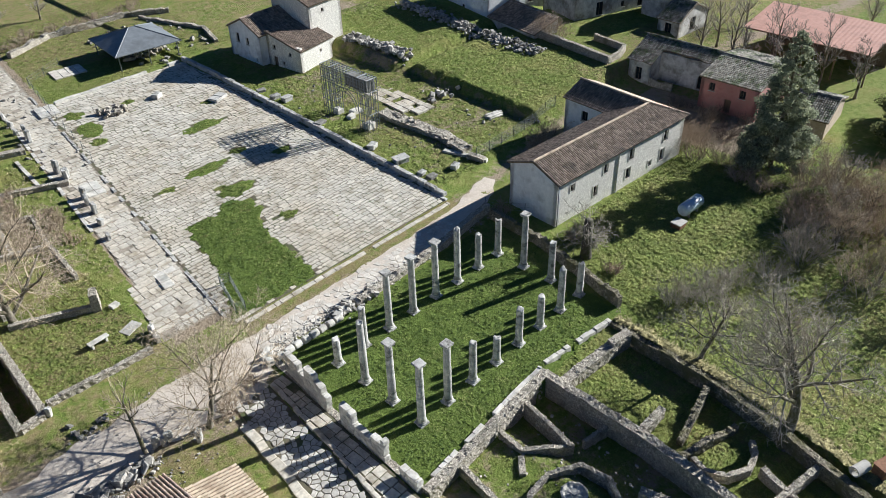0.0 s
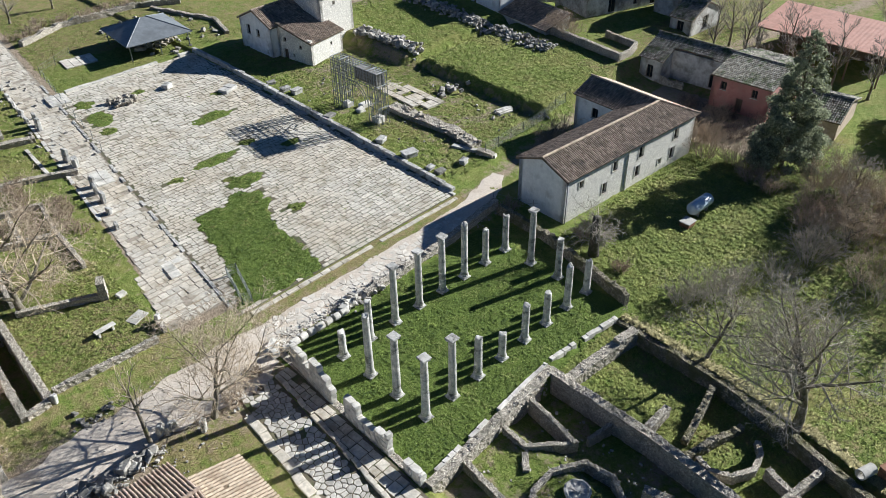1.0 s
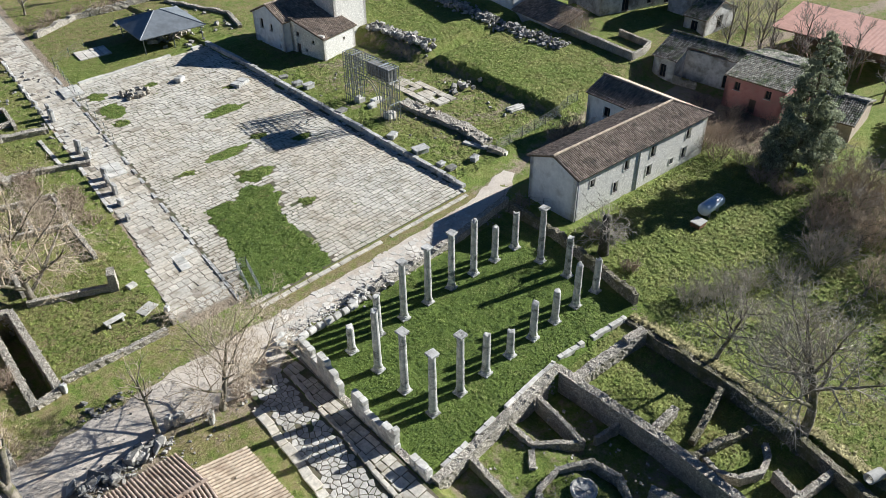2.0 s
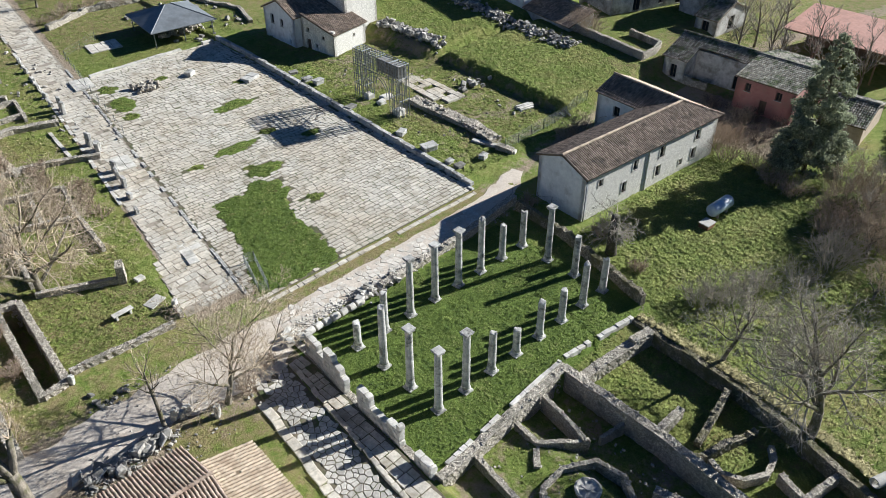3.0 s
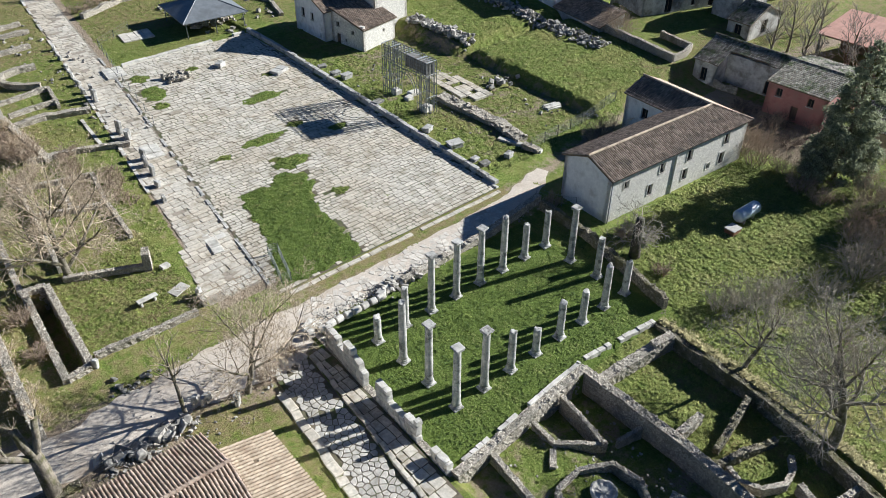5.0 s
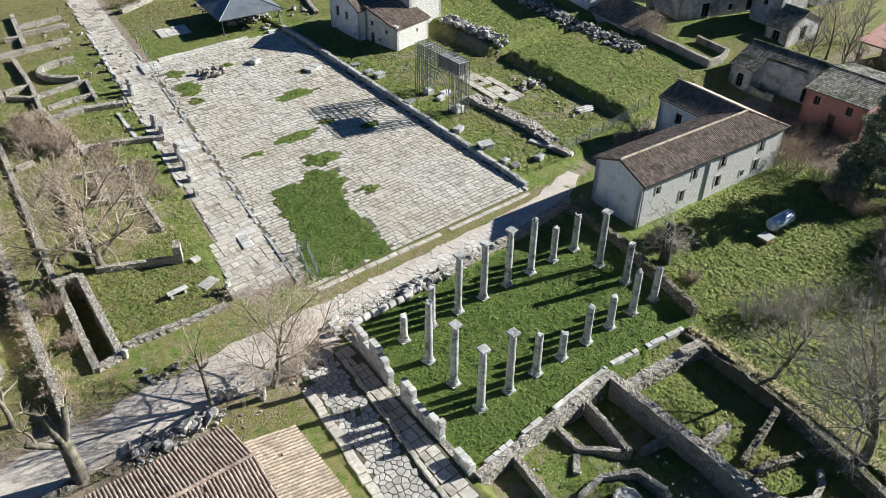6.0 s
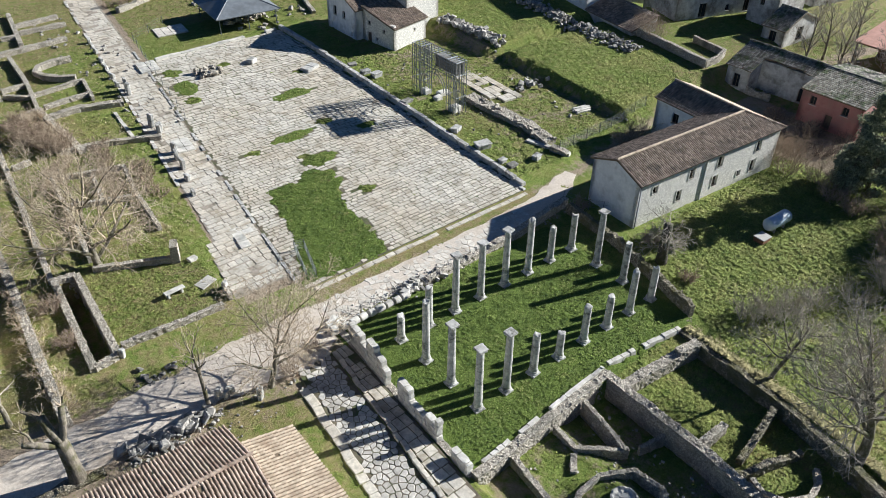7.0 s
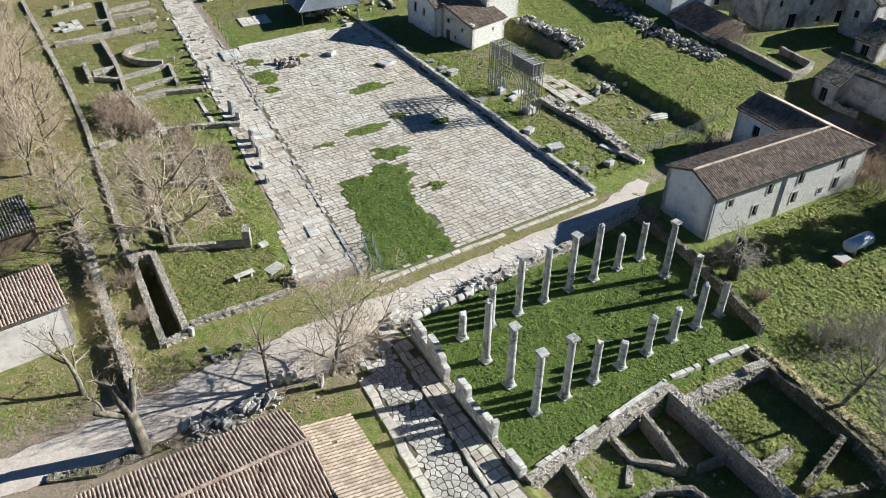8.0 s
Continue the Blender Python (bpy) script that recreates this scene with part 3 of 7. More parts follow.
def worn_slab(rnd, cx, cy, ln, d, lift, uneven, chip):
    """One slab for lay(): chipped corners, wide joints here and there, sunk or tilted a little."""
    gx, gy = rnd.uniform(0.012, 0.035), rnd.choice((0.014, 0.02, 0.03, 0.045))
    a, b = ln / 2 - gx, d / 2 - gy
    j = lambda: rnd.uniform(-chip, chip * 0.6)
    poly = []
    for sx, sy in ((-1, -1), (1, -1), (1, 1), (-1, 1)):
        x, y = sx * (a + j()), sy * (b + j())
        if rnd.random() < 0.3:
            c = rnd.uniform(0.05, 0.16)
            along, down = (x - sx * c, y), (x, y - sy * c * 0.7)
            poly += [down, along] if sx * sy > 0 else [along, down]
        else:
            poly.append((x, y))
    return (cx, cy, base_z(min(cx, 25.2), cy) + lift + rnd.uniform(-uneven, uneven * 0.8), rnd.uniform(-1.1, 1.1), rnd.uniform(-1.0, 1.0), poly, 0.12)


def decumanus():
    rnd = random.Random(6)
    bed_v, bed_f = [], []
    ys = [23.2 + 1.5 * i for i in range(80)]
    for y in ys:
        for k in range(9):
            left = road_left(y) - 1.0 * (1 - smooth(30, 33, y))
            x = left + (gutter_x(y) - left) * k / 8
            bed_v.append((x, y, base_z(x, y) + 0.03))
    for j in range(len(ys) - 1):
        for k in range(8):
            bed_f.append((j * 9 + k, j * 9 + k + 1, (j + 1) * 9 + k + 1, (j + 1) * 9 + k))
    bed = tagged(raw("pavement_street", bed_v, bed_f, M_DUST), "ancient street of irregular pale limestone slabs beside the forum", "pavement", kind="structure")
    pieces = []
    y = 23.4
    while y < 118:
        d = rnd.uniform(0.55, 1.05)
        x = road_left(y) + rnd.uniform(-0.12, 0.22) - (1.0 if y < 31.5 else 0.0)
        end = gutter_x(y) - 0.2
        while x < end - 0.25:
            ln = min(rnd.choice((0.6, 0.8, 1.0, 1.3, 1.7)) * rnd.uniform(0.85, 1.15), end - x)
            cy = y + d / 2 + 0.08 * wob(x, y, 0.5, 14)
            if ln > 0.25 and rnd.random() > (0.05 if y < 60 else 0.12):
                pieces.append(worn_slab(rnd, x + ln / 2, cy, ln, d, 0.068, 0.02, 0.05))
            x += ln
        y += d
    lay(pieces, bed, "slab", "slabs", lambda x, y: y < 45, M_SLAB, M_SLABS)


def cells(x0, x1, y0, y1, size, seed, shape):
    """Irregular many-sided stones that fill the area where shape(x, y) holds."""
    rnd = random.Random(seed)
    pts = []
    ny, nx = int((y1 - y0) / size) + 1, int((x1 - x0) / size) + 1
    for j in range(-1, ny + 1):
        for i in range(-1, nx + 1):
            pts.append((x0 + (i + 0.5 * (j % 2) + rnd.uniform(-.42, .42)) * size, y0 + (j + rnd.uniform(-.42, .42)) * size))
    out = []
    for px, py in pts:
        if not shape(px, py):
            continue
        poly = [(-size, -size), (size, -size), (size, size), (-size, size)]
        for qx, qy in pts:
            dx, dy = qx - px, qy - py
            dd = math.hypot(dx, dy)
            if dd < 1e-6 or dd > 2.4 * size:
                continue
            lim = dd / 2 - 0.032
            cut = []
            for i in range(len(poly)):
                a, b = poly[i], poly[(i + 1) % len(poly)]
                sa, sb = (a[0] * dx + a[1] * dy) / dd - lim, (b[0] * dx + b[1] * dy) / dd - lim
                if sa <= 0:
                    cut.append(a)
                if (sa < 0 < sb) or (sb < 0 < sa):
                    t = sa / (sa - sb)
                    cut.append((a[0] + (b[0] - a[0]) * t, a[1] + (b[1] - a[1]) * t))
            poly = cut
            if len(poly) < 3:
                break
        if len(poly) >= 3 and min(math.hypot(*q) for q in poly) > 0.06:
            out.append((px, py, poly))
    return out


def street_near():
    rnd = random.Random(8)
    left, ditch, foot = (lambda y: -10.35 + 0.12 * y), (lambda y: -7.35 + 0.12 * y), (lambda y: -4.75 + 0.075 * y)

    def bed(name, a, b, mat, label, lift):
        V, F = [], []
        ys = [-26 + 1.0 * i for i in range(39)]
        for y in ys:
            for k in range(5):
                x = a(y) + (b(y) - a(y)) * k / 4
                V.append((x, y, base_z(x, y) + lift))
        for j in range(len(ys) - 1):
            for k in range(4):
                F.append((j * 5 + k, j * 5 + k + 1, (j + 1) * 5 + k + 1, (j + 1) * 5 + k))
        return tagged(raw(name, V, F, mat), label, "pavement", kind="structure")
    road = bed("pavement_street_lower", left, lambda y: ditch(y) + 0.35, M_JOINT, "ancient street of many-sided pale basalt slabs with mossy joints", 0.06)
    pieces = []
    for x, y, poly in cells(-14, -5, -26, 12, 0.52, 3, lambda x, y: left(y) + 0.15 < x < ditch(y) + 0.1):
        if rnd.random() > 0.02:
            pieces.append((x, y, 0.11 + rnd.uniform(-0.03, 0.02), rnd.uniform(-2, 2), rnd.uniform(-2, 2), poly, 0.12))
    lay(pieces, road, "slab", "slabs", lambda x, y: y > -14, M_BASALT, M_BASALT)
    walkway = bed("pavement_sidewalk", lambda y: ditch(y) + 0.42, foot, M_JOINT, "raised sidewalk of large worn slabs along the basilica wall", 0.12)
    pieces, y = [], -24.0
    while y < 11.6:
        d = rnd.uniform(0.8, 1.5)
        xa, xb = ditch(y) + 0.95, foot(y) - 0.15
        mid = xa + (xb - xa) * rnd.uniform(0.35, 0.65)
        for a, b in ((xa, mid), (mid, xb)):
            if rnd.random() > 0.1:
                w, h = (b - a) / 2 - 0.03, d / 2 - 0.03
                pieces.append(((a + b) / 2, y + d / 2, 0.19 + rnd.uniform(-.02, .02), rnd.uniform(-1.5, 1.5), rnd.uniform(-1.5, 1.5), [(-w, -h), (w, -h + .04), (w - .03, h), (-w, h - .03)], 0.12))
        y += d
    lay(pieces, walkway, "slab", "slabs", lambda x, y: True, M_SLAB, M_SLABS)
    # kerbs on both sides of the roadway
    for name, line, lab, h in (("kerb", lambda y: left(y) - 0.3, "broad pale kerb of worn limestone slabs beside the street", 0.15), ("kerb", lambda y: ditch(y) + 0.62, "pale kerb of long worn limestone blocks beside the sidewalk", 0.26)):
        k = thing(name, lab, "kerb", (0, 0, 0), "street kerbs", "structure")
        y = -24.0
        while y < (9.4 if line(0) < -9 else 11.8):
            ln = rnd.uniform(0.8, 1.5)
            bm = bmesh.new()
            wide = 0.38 if line(0) < -9 else 0.19
            box(bm, -wide, wide, -ln / 2 + .02, ln / 2 - .02, -0.25, h, 0.04, None, 0.035)
            ob = part("kerb_stone", bm, M_SLAB, k)
            ob.matrix_basis = pose(line(y + ln / 2) + rnd.uniform(-.07, .07), y + ln / 2, rnd.uniform(-.06, .03), rnd.uniform(-2, 2), rnd.uniform(-3, 3), -6.8 + rnd.uniform(-4, 4))
            y += ln
    # the dusty slabs of the street beside the forum
    upper = tagged(raw("pavement_cross_street", [(-3, 15.2, .07), (26, 16.2, .07), (26, 18.2, .07), (-3, 17.9, .07)], [(0, 1, 2, 3)], M_GRAVEL), "dust-filled bed of the street beside the basilica", "pavement", kind="structure")
    pieces = []
    for x, y, poly in cells(-5, 25, 14, 19, 0.6, 12, lambda x, y: -3 < x < 22 and 15.2 + 0.02 * x < y < 18.1):
        if rnd.random() > 0.3:
            pieces.append((x, y, base_z(x, y) + 0.098 + rnd.uniform(-0.025, 0.01), rnd.uniform(-1.6, 1.6), rnd.uniform(-1.6, 1.6), poly, 0.08))
    lay(pieces, upper, "slab", "slabs", lambda x, y: True, M_CARDO, M_SLABS)


# ---- the colonnade ----


def shaft_mesh(h, seed, broken):
    rnd = random.Random(seed)
    bm = bmesh.new()
    n = max(8, int(h / 0.28))
    prof = []
    for i in range(n + 1):
        f = i / n
        r = 0.34 - 0.055 * (f * h / 6.0) ** 1.4
        if i == 0:
            r = 0.37
        prof.append((r, 0.42 + f * (h - 0.42)))
    prof[-1:] = [(prof[-1][0], h - 0.03), (prof[-1][0] * 0.985, h - 0.01), (prof[-1][0] * 0.9, h)]
    rings = lathe(bm, prof, 18)
    joints = [rnd.uniform(1.2, 2.4), rnd.uniform(2.8, 4.4)]
    for i, ring in enumerate(rings):
        for v in ring:
            a = math.atan2(v.co.y, v.co.x)
            k = 1 + 0.05 * noise.noise((math.cos(a) * 1.3 + seed, math.sin(a) * 1.3, v.co.z * 1.1)) + 0.035 * noise.noise((math.cos(a) * 4 + seed, math.sin(a) * 4, v.co.z * 3))
            if any(abs(v.co.z - j) < 0.12 for j in joints):
                k *= 0.96
            v.co.x *= k
            v.co.y *= k
            if broken and i >= len(rings) - 3:
                v.co.z += 0.32 * noise.noise((v.co.x * 3.2 + seed * 3, v.co.y * 3.2, 1.0))
    me = bpy.data.meshes.new("shaft")
    bm.to_mesh(me)
    bm.free()
    me.shade_smooth()
    return me


def column_base_mesh():
    bm = bmesh.new()
    box(bm, -0.47, 0.47, -0.47, 0.47, -0.12, 0.12, 0.04, None, 0.015)
    lathe(bm, [(0.44, 0.115), (0.47, 0.16), (0.46, 0.22), (0.40, 0.25), (0.385, 0.3), (0.42, 0.34), (0.42, 0.39), (0.37, 0.43)], 20)
    me = bpy.data.meshes.new("base")
    bm.to_mesh(me)
    bm.free()
    return me


def capital_mesh(z, worn):
    """An Ionic capital: echinus, a pair of scrolls, and the square slab on top."""
    bm = bmesh.new()
    lathe(bm, [(0.29, z), (0.33, z + 0.06), (0.37, z + 0.13), (0.35, z + 0.18)], 18)
    for sy in (-0.3, 0.3):
        m = pose(0, sy, z + 0.15, 0, 90, 0) @ Matrix.Translation((0, 0, -0.33))
        lathe(bm, [(0.1, 0.0), (0.135, 0.03), (0.12, 0.2), (0.1, 0.33), (0.12, 0.46), (0.135, 0.63), (0.1, 0.66)], 12, m)
    box(bm, -0.42, 0.42, -0.42, 0.42, z + 0.2, z + 0.33, 0.035, None, 0.03 if worn else 0.012)
    me = bpy.data.meshes.new("capital")
    bm.to_mesh(me)
    bm.free()
    return me


def colonnade():
    near = [6.38, 6.27, 4.27, 2.82, 3.91, 3.5, 4.66, 3.72]
    far = [2.75, 4.26, 6.27, 6.25, 6.3, 6.12, 3.95, 4.06]
    spots = [(3.0 * i, 0.0, h) for i, h in enumerate(near)] + [(3.0 * i, 9.84, h) for i, h in enumerate(far)]
    spots += [(0.05, 3.28, 6.39), (0.1, 6.56, 6.42), (21, 3.28, 4.47), (21, 6.56, 6.26)]
    base = column_base_mesh()
    for k, (x, y, h) in enumerate(spots):
        whole = h > 5.5
        bare = (x, y) in ((3.0 * 5, 9.84), (0.1, 6.56))
        lab = "tall weathered limestone column with an Ionic capital, standing in the lawn" if whole and not bare else (
            "tall weathered limestone column without its capital, standing in the lawn" if whole else (
                "short broken limestone column stump standing in the lawn" if h < 3.2 else "broken limestone column of middle height, standing in the lawn"))
        c = thing("column", lab, "column", (x, y, gz(x, y)), "columns of the basilica")
        c.rotation_euler[2] = 0.05 * ((k * 7) % 5 - 2)
        b = link("base", base, M_COLUMN, c)
        top = h - 0.33 if whole and not bare else h
        shaft = link("shaft", shaft_mesh(top, k, not whole or bare), M_COLUMN, c)
        if whole and not bare:
            cap = link("capital", capital_mesh(top, k % 3 == 0), M_COLUMN, c)
            if k % 2:
                cap.rotation_euler[2] = math.pi / 2


colonnade()

# ---- the basilica's walls ----


def weather(bm, amount, seed):
    """Rounds and wears a block."""
    bmesh.ops.subdivide_edges(bm, edges=bm.edges[:], cuts=2, use_grid_fill=True)
    c = sum((v.co for v in bm.verts), Vector()) / len(bm.verts)
    size = max((v.co - c).length for v in bm.verts)
    for v in bm.verts:
        d = v.co - c
        far = d.length / size
        v.co = c + d * (1 - 0.12 * far ** 4) + Vector((noise.noise(v.co * 3 + Vector((seed, 0, 0))), noise.noise(v.co * 3 + Vector((0, seed, 0))), noise.noise(v.co * 3 + Vector((0, 0, seed))))) * amount


def ashlar_run(name, x0, y0, x1, y1, thick, heights, label, seed, course=0.55):
    """A ruined wall of cut blocks; heights along its length, in courses."""
    rnd = random.Random(seed)
    w = thing(name, label, "wall", (0, 0, 0), "", "")
    ln = math.hypot(x1 - x0, y1 - y0)
    ang = math.degrees(math.atan2(y1 - y0, x1 - x0))
    z, c = 0.0, 0
    top = max(heights)
    while z < top:
        h = course * rnd.uniform(0.85, 1.15)
        u = 0.0
        while u < ln:
            d = min(rnd.uniform(0.5, 1.1), ln - u)
            f = (u + d / 2) / ln * (len(heights) - 1)
            i = min(int(f), len(heights) - 2)
            lim = heights[i] + (heights[i + 1] - heights[i]) * (f - i)
            if d > 0.15 and z + h * 0.5 < lim:
                bm = bmesh.new()
                box(bm, -d / 2 + .008, d / 2 - .008, -thick / 2, thick / 2, 0.004, h - 0.004)
                weather(bm, 0.05, rnd.random() * 50)
                ob = part("block", bm, M_ASHLAR, w)
                fr = (u + d / 2) / ln
                px, py = x0 + (x1 - x0) * fr, y0 + (y1 - y0) * fr
                ob.matrix_basis = pose(px, py, z - (0.15 if c == 0 else 0) + base_z(px, py), 0, 0, ang)
                if c == 0:
                    ob.scale[2] = 1 + 0.15 / h
            u += d
        z += h
        c += 1
    return w


ashlar_run("ruined_wall", -3.35, 12.3, -4.0, 6.1, 0.55, [1.9, 2.2, 1.9, 2.7, 2.4, 1.4], "ruined stretch of white limestone block wall beside the lawn", 1)
ashlar_run("ruined_wall", -4.05, 4.6, -4.35, -0.8, 0.55, [2.2, 2.4, 1.2, 1.1, 1.6, 2.2], "ruined stretch of white limestone block wall beside the lawn", 2)
ashlar_run("ruined_wall", -4.45, -2.4, -4.6, -4.4, 0.6, [1.2, 0.8, 1.5], "low corner remnant of white limestone blocks", 3)
rubble_wall("foundation_wall", [(-3.4, 14.2), (-3.9, 7), (-4.55, -4.6)], 0.6, 0.1, 0.4, "flush foundation course of worn stone under the ruined wall", 0.05)
rubble_wall("retaining_wall", [(-4.5, -4.75, .25), (0, -4.45, .15), (5, -4.1, .2), (10.9, -3.85, .15)], 0.75, 0, 2.2, "thick rubble stone retaining wall under the lawn", 0.14, 0.17)
rubble_wall("retaining_wall", [(10.6, -3.85, .15), (10.5, -9, .1), (10.35, -13.9, .1), (9.5, -20.2, .05), (8.6, -27, 0)], 0.8, 0, 2.2, "long thick rubble stone wall dividing sunken rooms", 0.14, 0.17)
rubble_wall("garden_wall", [(21.8, -3.9), (19.8, -4.5), (19.6, -8.3), (19.2, -14.3), (17.9, -20.5), (16.5, -25.3), (15, -30)], 0.6, 0.02, 2.0, "overgrown rubble stone wall along the garden edge", 0.2, 0.2, "wall", M_MOSSY)
rubble_wall("room_wall", [(11.2, -5.35, -.2), (14.4, -5.65, -.15), (17.4, -5.95, -.1)], 0.9, 0, 1.9, "broad pale rubble cross wall between sunken rooms", 0.12)
rubble_wall("room_wall", [(17.2, -5.95, .25), (19.5, -6.3, .3)], 0.8, 0, 2.2, "raised block of rubble at the end of a cross wall", 0.1)
rubble_wall("room_wall", [(10.9, -12.9, -.1), (14.2, -12.8, -.4)], 0.6, 0, 1.9, "short broken rubble cross wall", 0.2)
rubble_wall("room_wall", [(12.4, -15.4, -.9), (15.5, -14.9, -.6), (18.4, -14.4, -.2)], 0.5, 0, 1.9, "low mossy rubble cross wall", 0.35, 0.2, "wall", M_MOSSY)
rubble_wall("room_wall", [(10.5, -16.2, -.2), (13.6, -17.0, -.6), (16.7, -17.9, -.8)], 0.5, 0, 1.9, "low overgrown rubble cross wall", 0.3, 0.2, "wall", M_MOSSY)
rubble_wall("apse_wall", [(11.5, -16.9, -.6), (11.0, -18.2, -.6), (11.6, -19.6, -.6), (13.2, -20.5, -.6), (15.0, -20.2, -.8), (16.2, -19.4, -1.0)], 0.4, 0, 1.8, "curved rubble wall of a small apse", 0.15)
rubble_wall("room_wall", [(13.8, -21.2, -.3), (12.9, -23.5, -.4), (12.0, -27, -.4)], 0.45, 0, 1.7, "low rubble wall", 0.15)
rubble_wall("room_wall", [(11.6, -23.2, -.3), (16.8, -24.2, -.3)], 0.45, 0, 1.7, "low rubble wall", 0.15)
rubble_wall("room_wall", [(-0.85, -4.9, -.2), (-1.1, -7.0, -.4), (-1.6, -11.0, -.5)], 0.45, 0, 1.8, "low rubble wall of a sunken room", 0.15)
rubble_wall("room_wall", [(3.75, -4.7, -.4), (3.7, -6.9, -.85), (5.9, -8.8, -1.0), (7.0, -9.4, -1.1)], 0.38, 0, 1.5, "low rubble wall of a sunken room", 0.15)
rubble_wall("room_wall", [(7.3, -4.5, -.3), (6.95, -7, -.5), (6.6, -9.4, -.9)], 0.36, 0, 1.7, "thin rubble wall of a sunken room", 0.12)
rubble_wall("room_wall", [(7.8, -9.8, -1.3), (10.0, -10.4, -.9)], 0.3, 0, 1.7, "short rubble wall stub", 0.12)
rubble_wall("room_wall", [(3.3, -7.2, -1.0), (2.0, -8.4, -1.0)], 0.5, 0, 1.2, "line of loose foundation stones", 0.12)
rubble_wall("room_wall", [(6.3, -15.6, -.5), (6.7, -17.6, -.5)], 0.7, 0, 1.7, "broken rubble wall stub", 0.15)
rubble_wall("apse_wall", [(0.3, -10.3, -.75), (0.9, -9.9, -.75), (3.1, -9.8, -.75), (5.5, -11.1, -.75), (5.8, -13.4, -.75), (4.4, -15.4, -.75), (2.0, -15.4, -.75), (0.3, -13.6, -.75), (0.3, -10.3, -.75)], 0.38, 0, 1.3,
            "low many-sided stone ring of a round market hall", 0.06, 0.16)
rubble_wall("basilica_wall", [(25.6, 14.6), (25.0, 8.0), (23.2, 1.0), (21.9, -3.8)], 0.5, 1.25, 1.9, "ragged shaded rubble wall at the end of the lawn", 0.55, 0.22, "wall", M_MOSSY)
rubble_wall("basilica_wall", [(6.5, 14.5), (10, 14.6), (17, 14.75, .7), (21, 14.8, 1.3), (25.4, 14.9, 1.9)], 0.7, 0.55, 0.9, "low rubble wall between lawn and street", 0.22, 0.22)
rubble_wall("basilica_wall", [(-3.9, 14.4), (0, 14.3), (3.4, 14.1)], 0.6, 0.2, 0.5, "foundation of rubble between lawn and street", 0.1, 0.2)


def basin():
    t = thing("fountain_basin", "round carved limestone basin amid the stone ring", "fountain", (3.1, -12.2, -1.25))
    bm = bmesh.new()
    rings = lathe(bm, [(0.75, 0.0), (0.95, 0.12), (1.0, 0.42), (0.86, 0.46), (0.7, 0.3), (0.2, 0.26)], 24)
    for ring in rings:
        for i, v in enumerate(ring):
            v.co.z *= 1 + 0.12 * math.sin(i * 2.1)
    part("bowl", bm, M_ASHLAR, t)
    bm = bmesh.new()
    lathe(bm, [(0.22, 0.24), (0.2, 0.5), (0.28, 0.58)], 12)
    part("stem", bm, M_ASHLAR, t)


basin()

# ---- the forum's edges ----


def block_line(name, x0, y0, x1, y1, w, h, label, seed, lo=0.9, hi=1.8, miss=0.0, mat=None, lift=0.0, category="kerb"):
    rnd = random.Random(seed)
    k = thing(name, label, category, (0, 0, 0), "", "structure")
    ln, u = math.hypot(x1 - x0, y1 - y0), 0.0
    ang = math.degrees(math.atan2(y1 - y0, x1 - x0))
    meshes = []
    for i in range(6):
        bm = bmesh.new()
        box(bm, -0.5, 0.5, -w / 2, w / 2, -0.35, h, 0.05 * min(1, w), None, 0.03)
        me = bpy.data.meshes.new("kerb_stone")
        bm.to_mesh(me)
        bm.free()
        me.materials.append(mat or M_ASHLAR)
        meshes.append(me)
    while u < ln - 0.2:
        d = min(rnd.uniform(lo, hi), ln - u)
        f = (u + d / 2) / ln
        if rnd.random() >= miss:
            ob = new("kerb_stone", rnd.choice(meshes))
            ob.parent = k
            x, y = x0 + (x1 - x0) * f, y0 + (y1 - y0) * f
            ob.matrix_basis = pose(x, y, base_z(x, y) + lift + rnd.uniform(-.04, .04), rnd.uniform(-1.5, 1.5), rnd.uniform(-1, 1), ang + rnd.uniform(-1.5, 1.5))
            ob.scale[0] = d - 0.04
        u += d


block_line("lawn_edging", 11.6, -3.1, 19.8, -4.15, 0.45, 0.16, "pale stone edging of the lawn above the sunken rooms", 31, 0.5, 1.2, 0.08)
block_line("lawn_edging", -3.9, -4.25, 10.8, -3.25, 0.34, 0.3, "pale flat slabs along the lawn on the retaining wall", 32, 0.6, 1.5, 0.3)
block_line("kerb_forum_south", -2.2, 20.1, 24.8, 20.0, 0.5, 0.12, "low kerb of worn limestone blocks between forum and street", 3, 0.6, 1.5, 0.06, M_SLAB)
block_line("kerb_forum_east", 25.55, 21.2, 25.8, 75.2, 0.55, 0.42, "raised stylobate of dark weathered limestone blocks along the forum", 4, 1.2, 2.4, 0.03, M_COLUMN, -0.05)
block_line("kerb_forum_east", 25.05, 20.6, 25.3, 75.0, 0.5, 0.08, "lower step of limestone blocks along the forum", 5, 1.2, 2.4, 0.06, M_COLUMN)
block_line("kerb_forum_north", 6.0, 75.2, 25.2, 75.35, 0.6, 0.32, "low kerb of limestone blocks at the end of the forum", 6, 1.0, 2.0, 0.02)
block_line("kerb_street", road_left(41) - 0.2, 41, road_left(112) - 0.2, 112, 0.4, 0.12, "broken kerb of limestone blocks along the street", 7, 0.8, 1.6, 0.35)
block_line("gutter_stones", gutter_x(22) - 0.05, 22, gutter_x(80) - 0.05, 80, 0.35, 0.13, "narrow gutter stones between street and forum", 9, 0.8, 1.4, 0.25, M_COLUMN)


# ---- tiled roofs ----


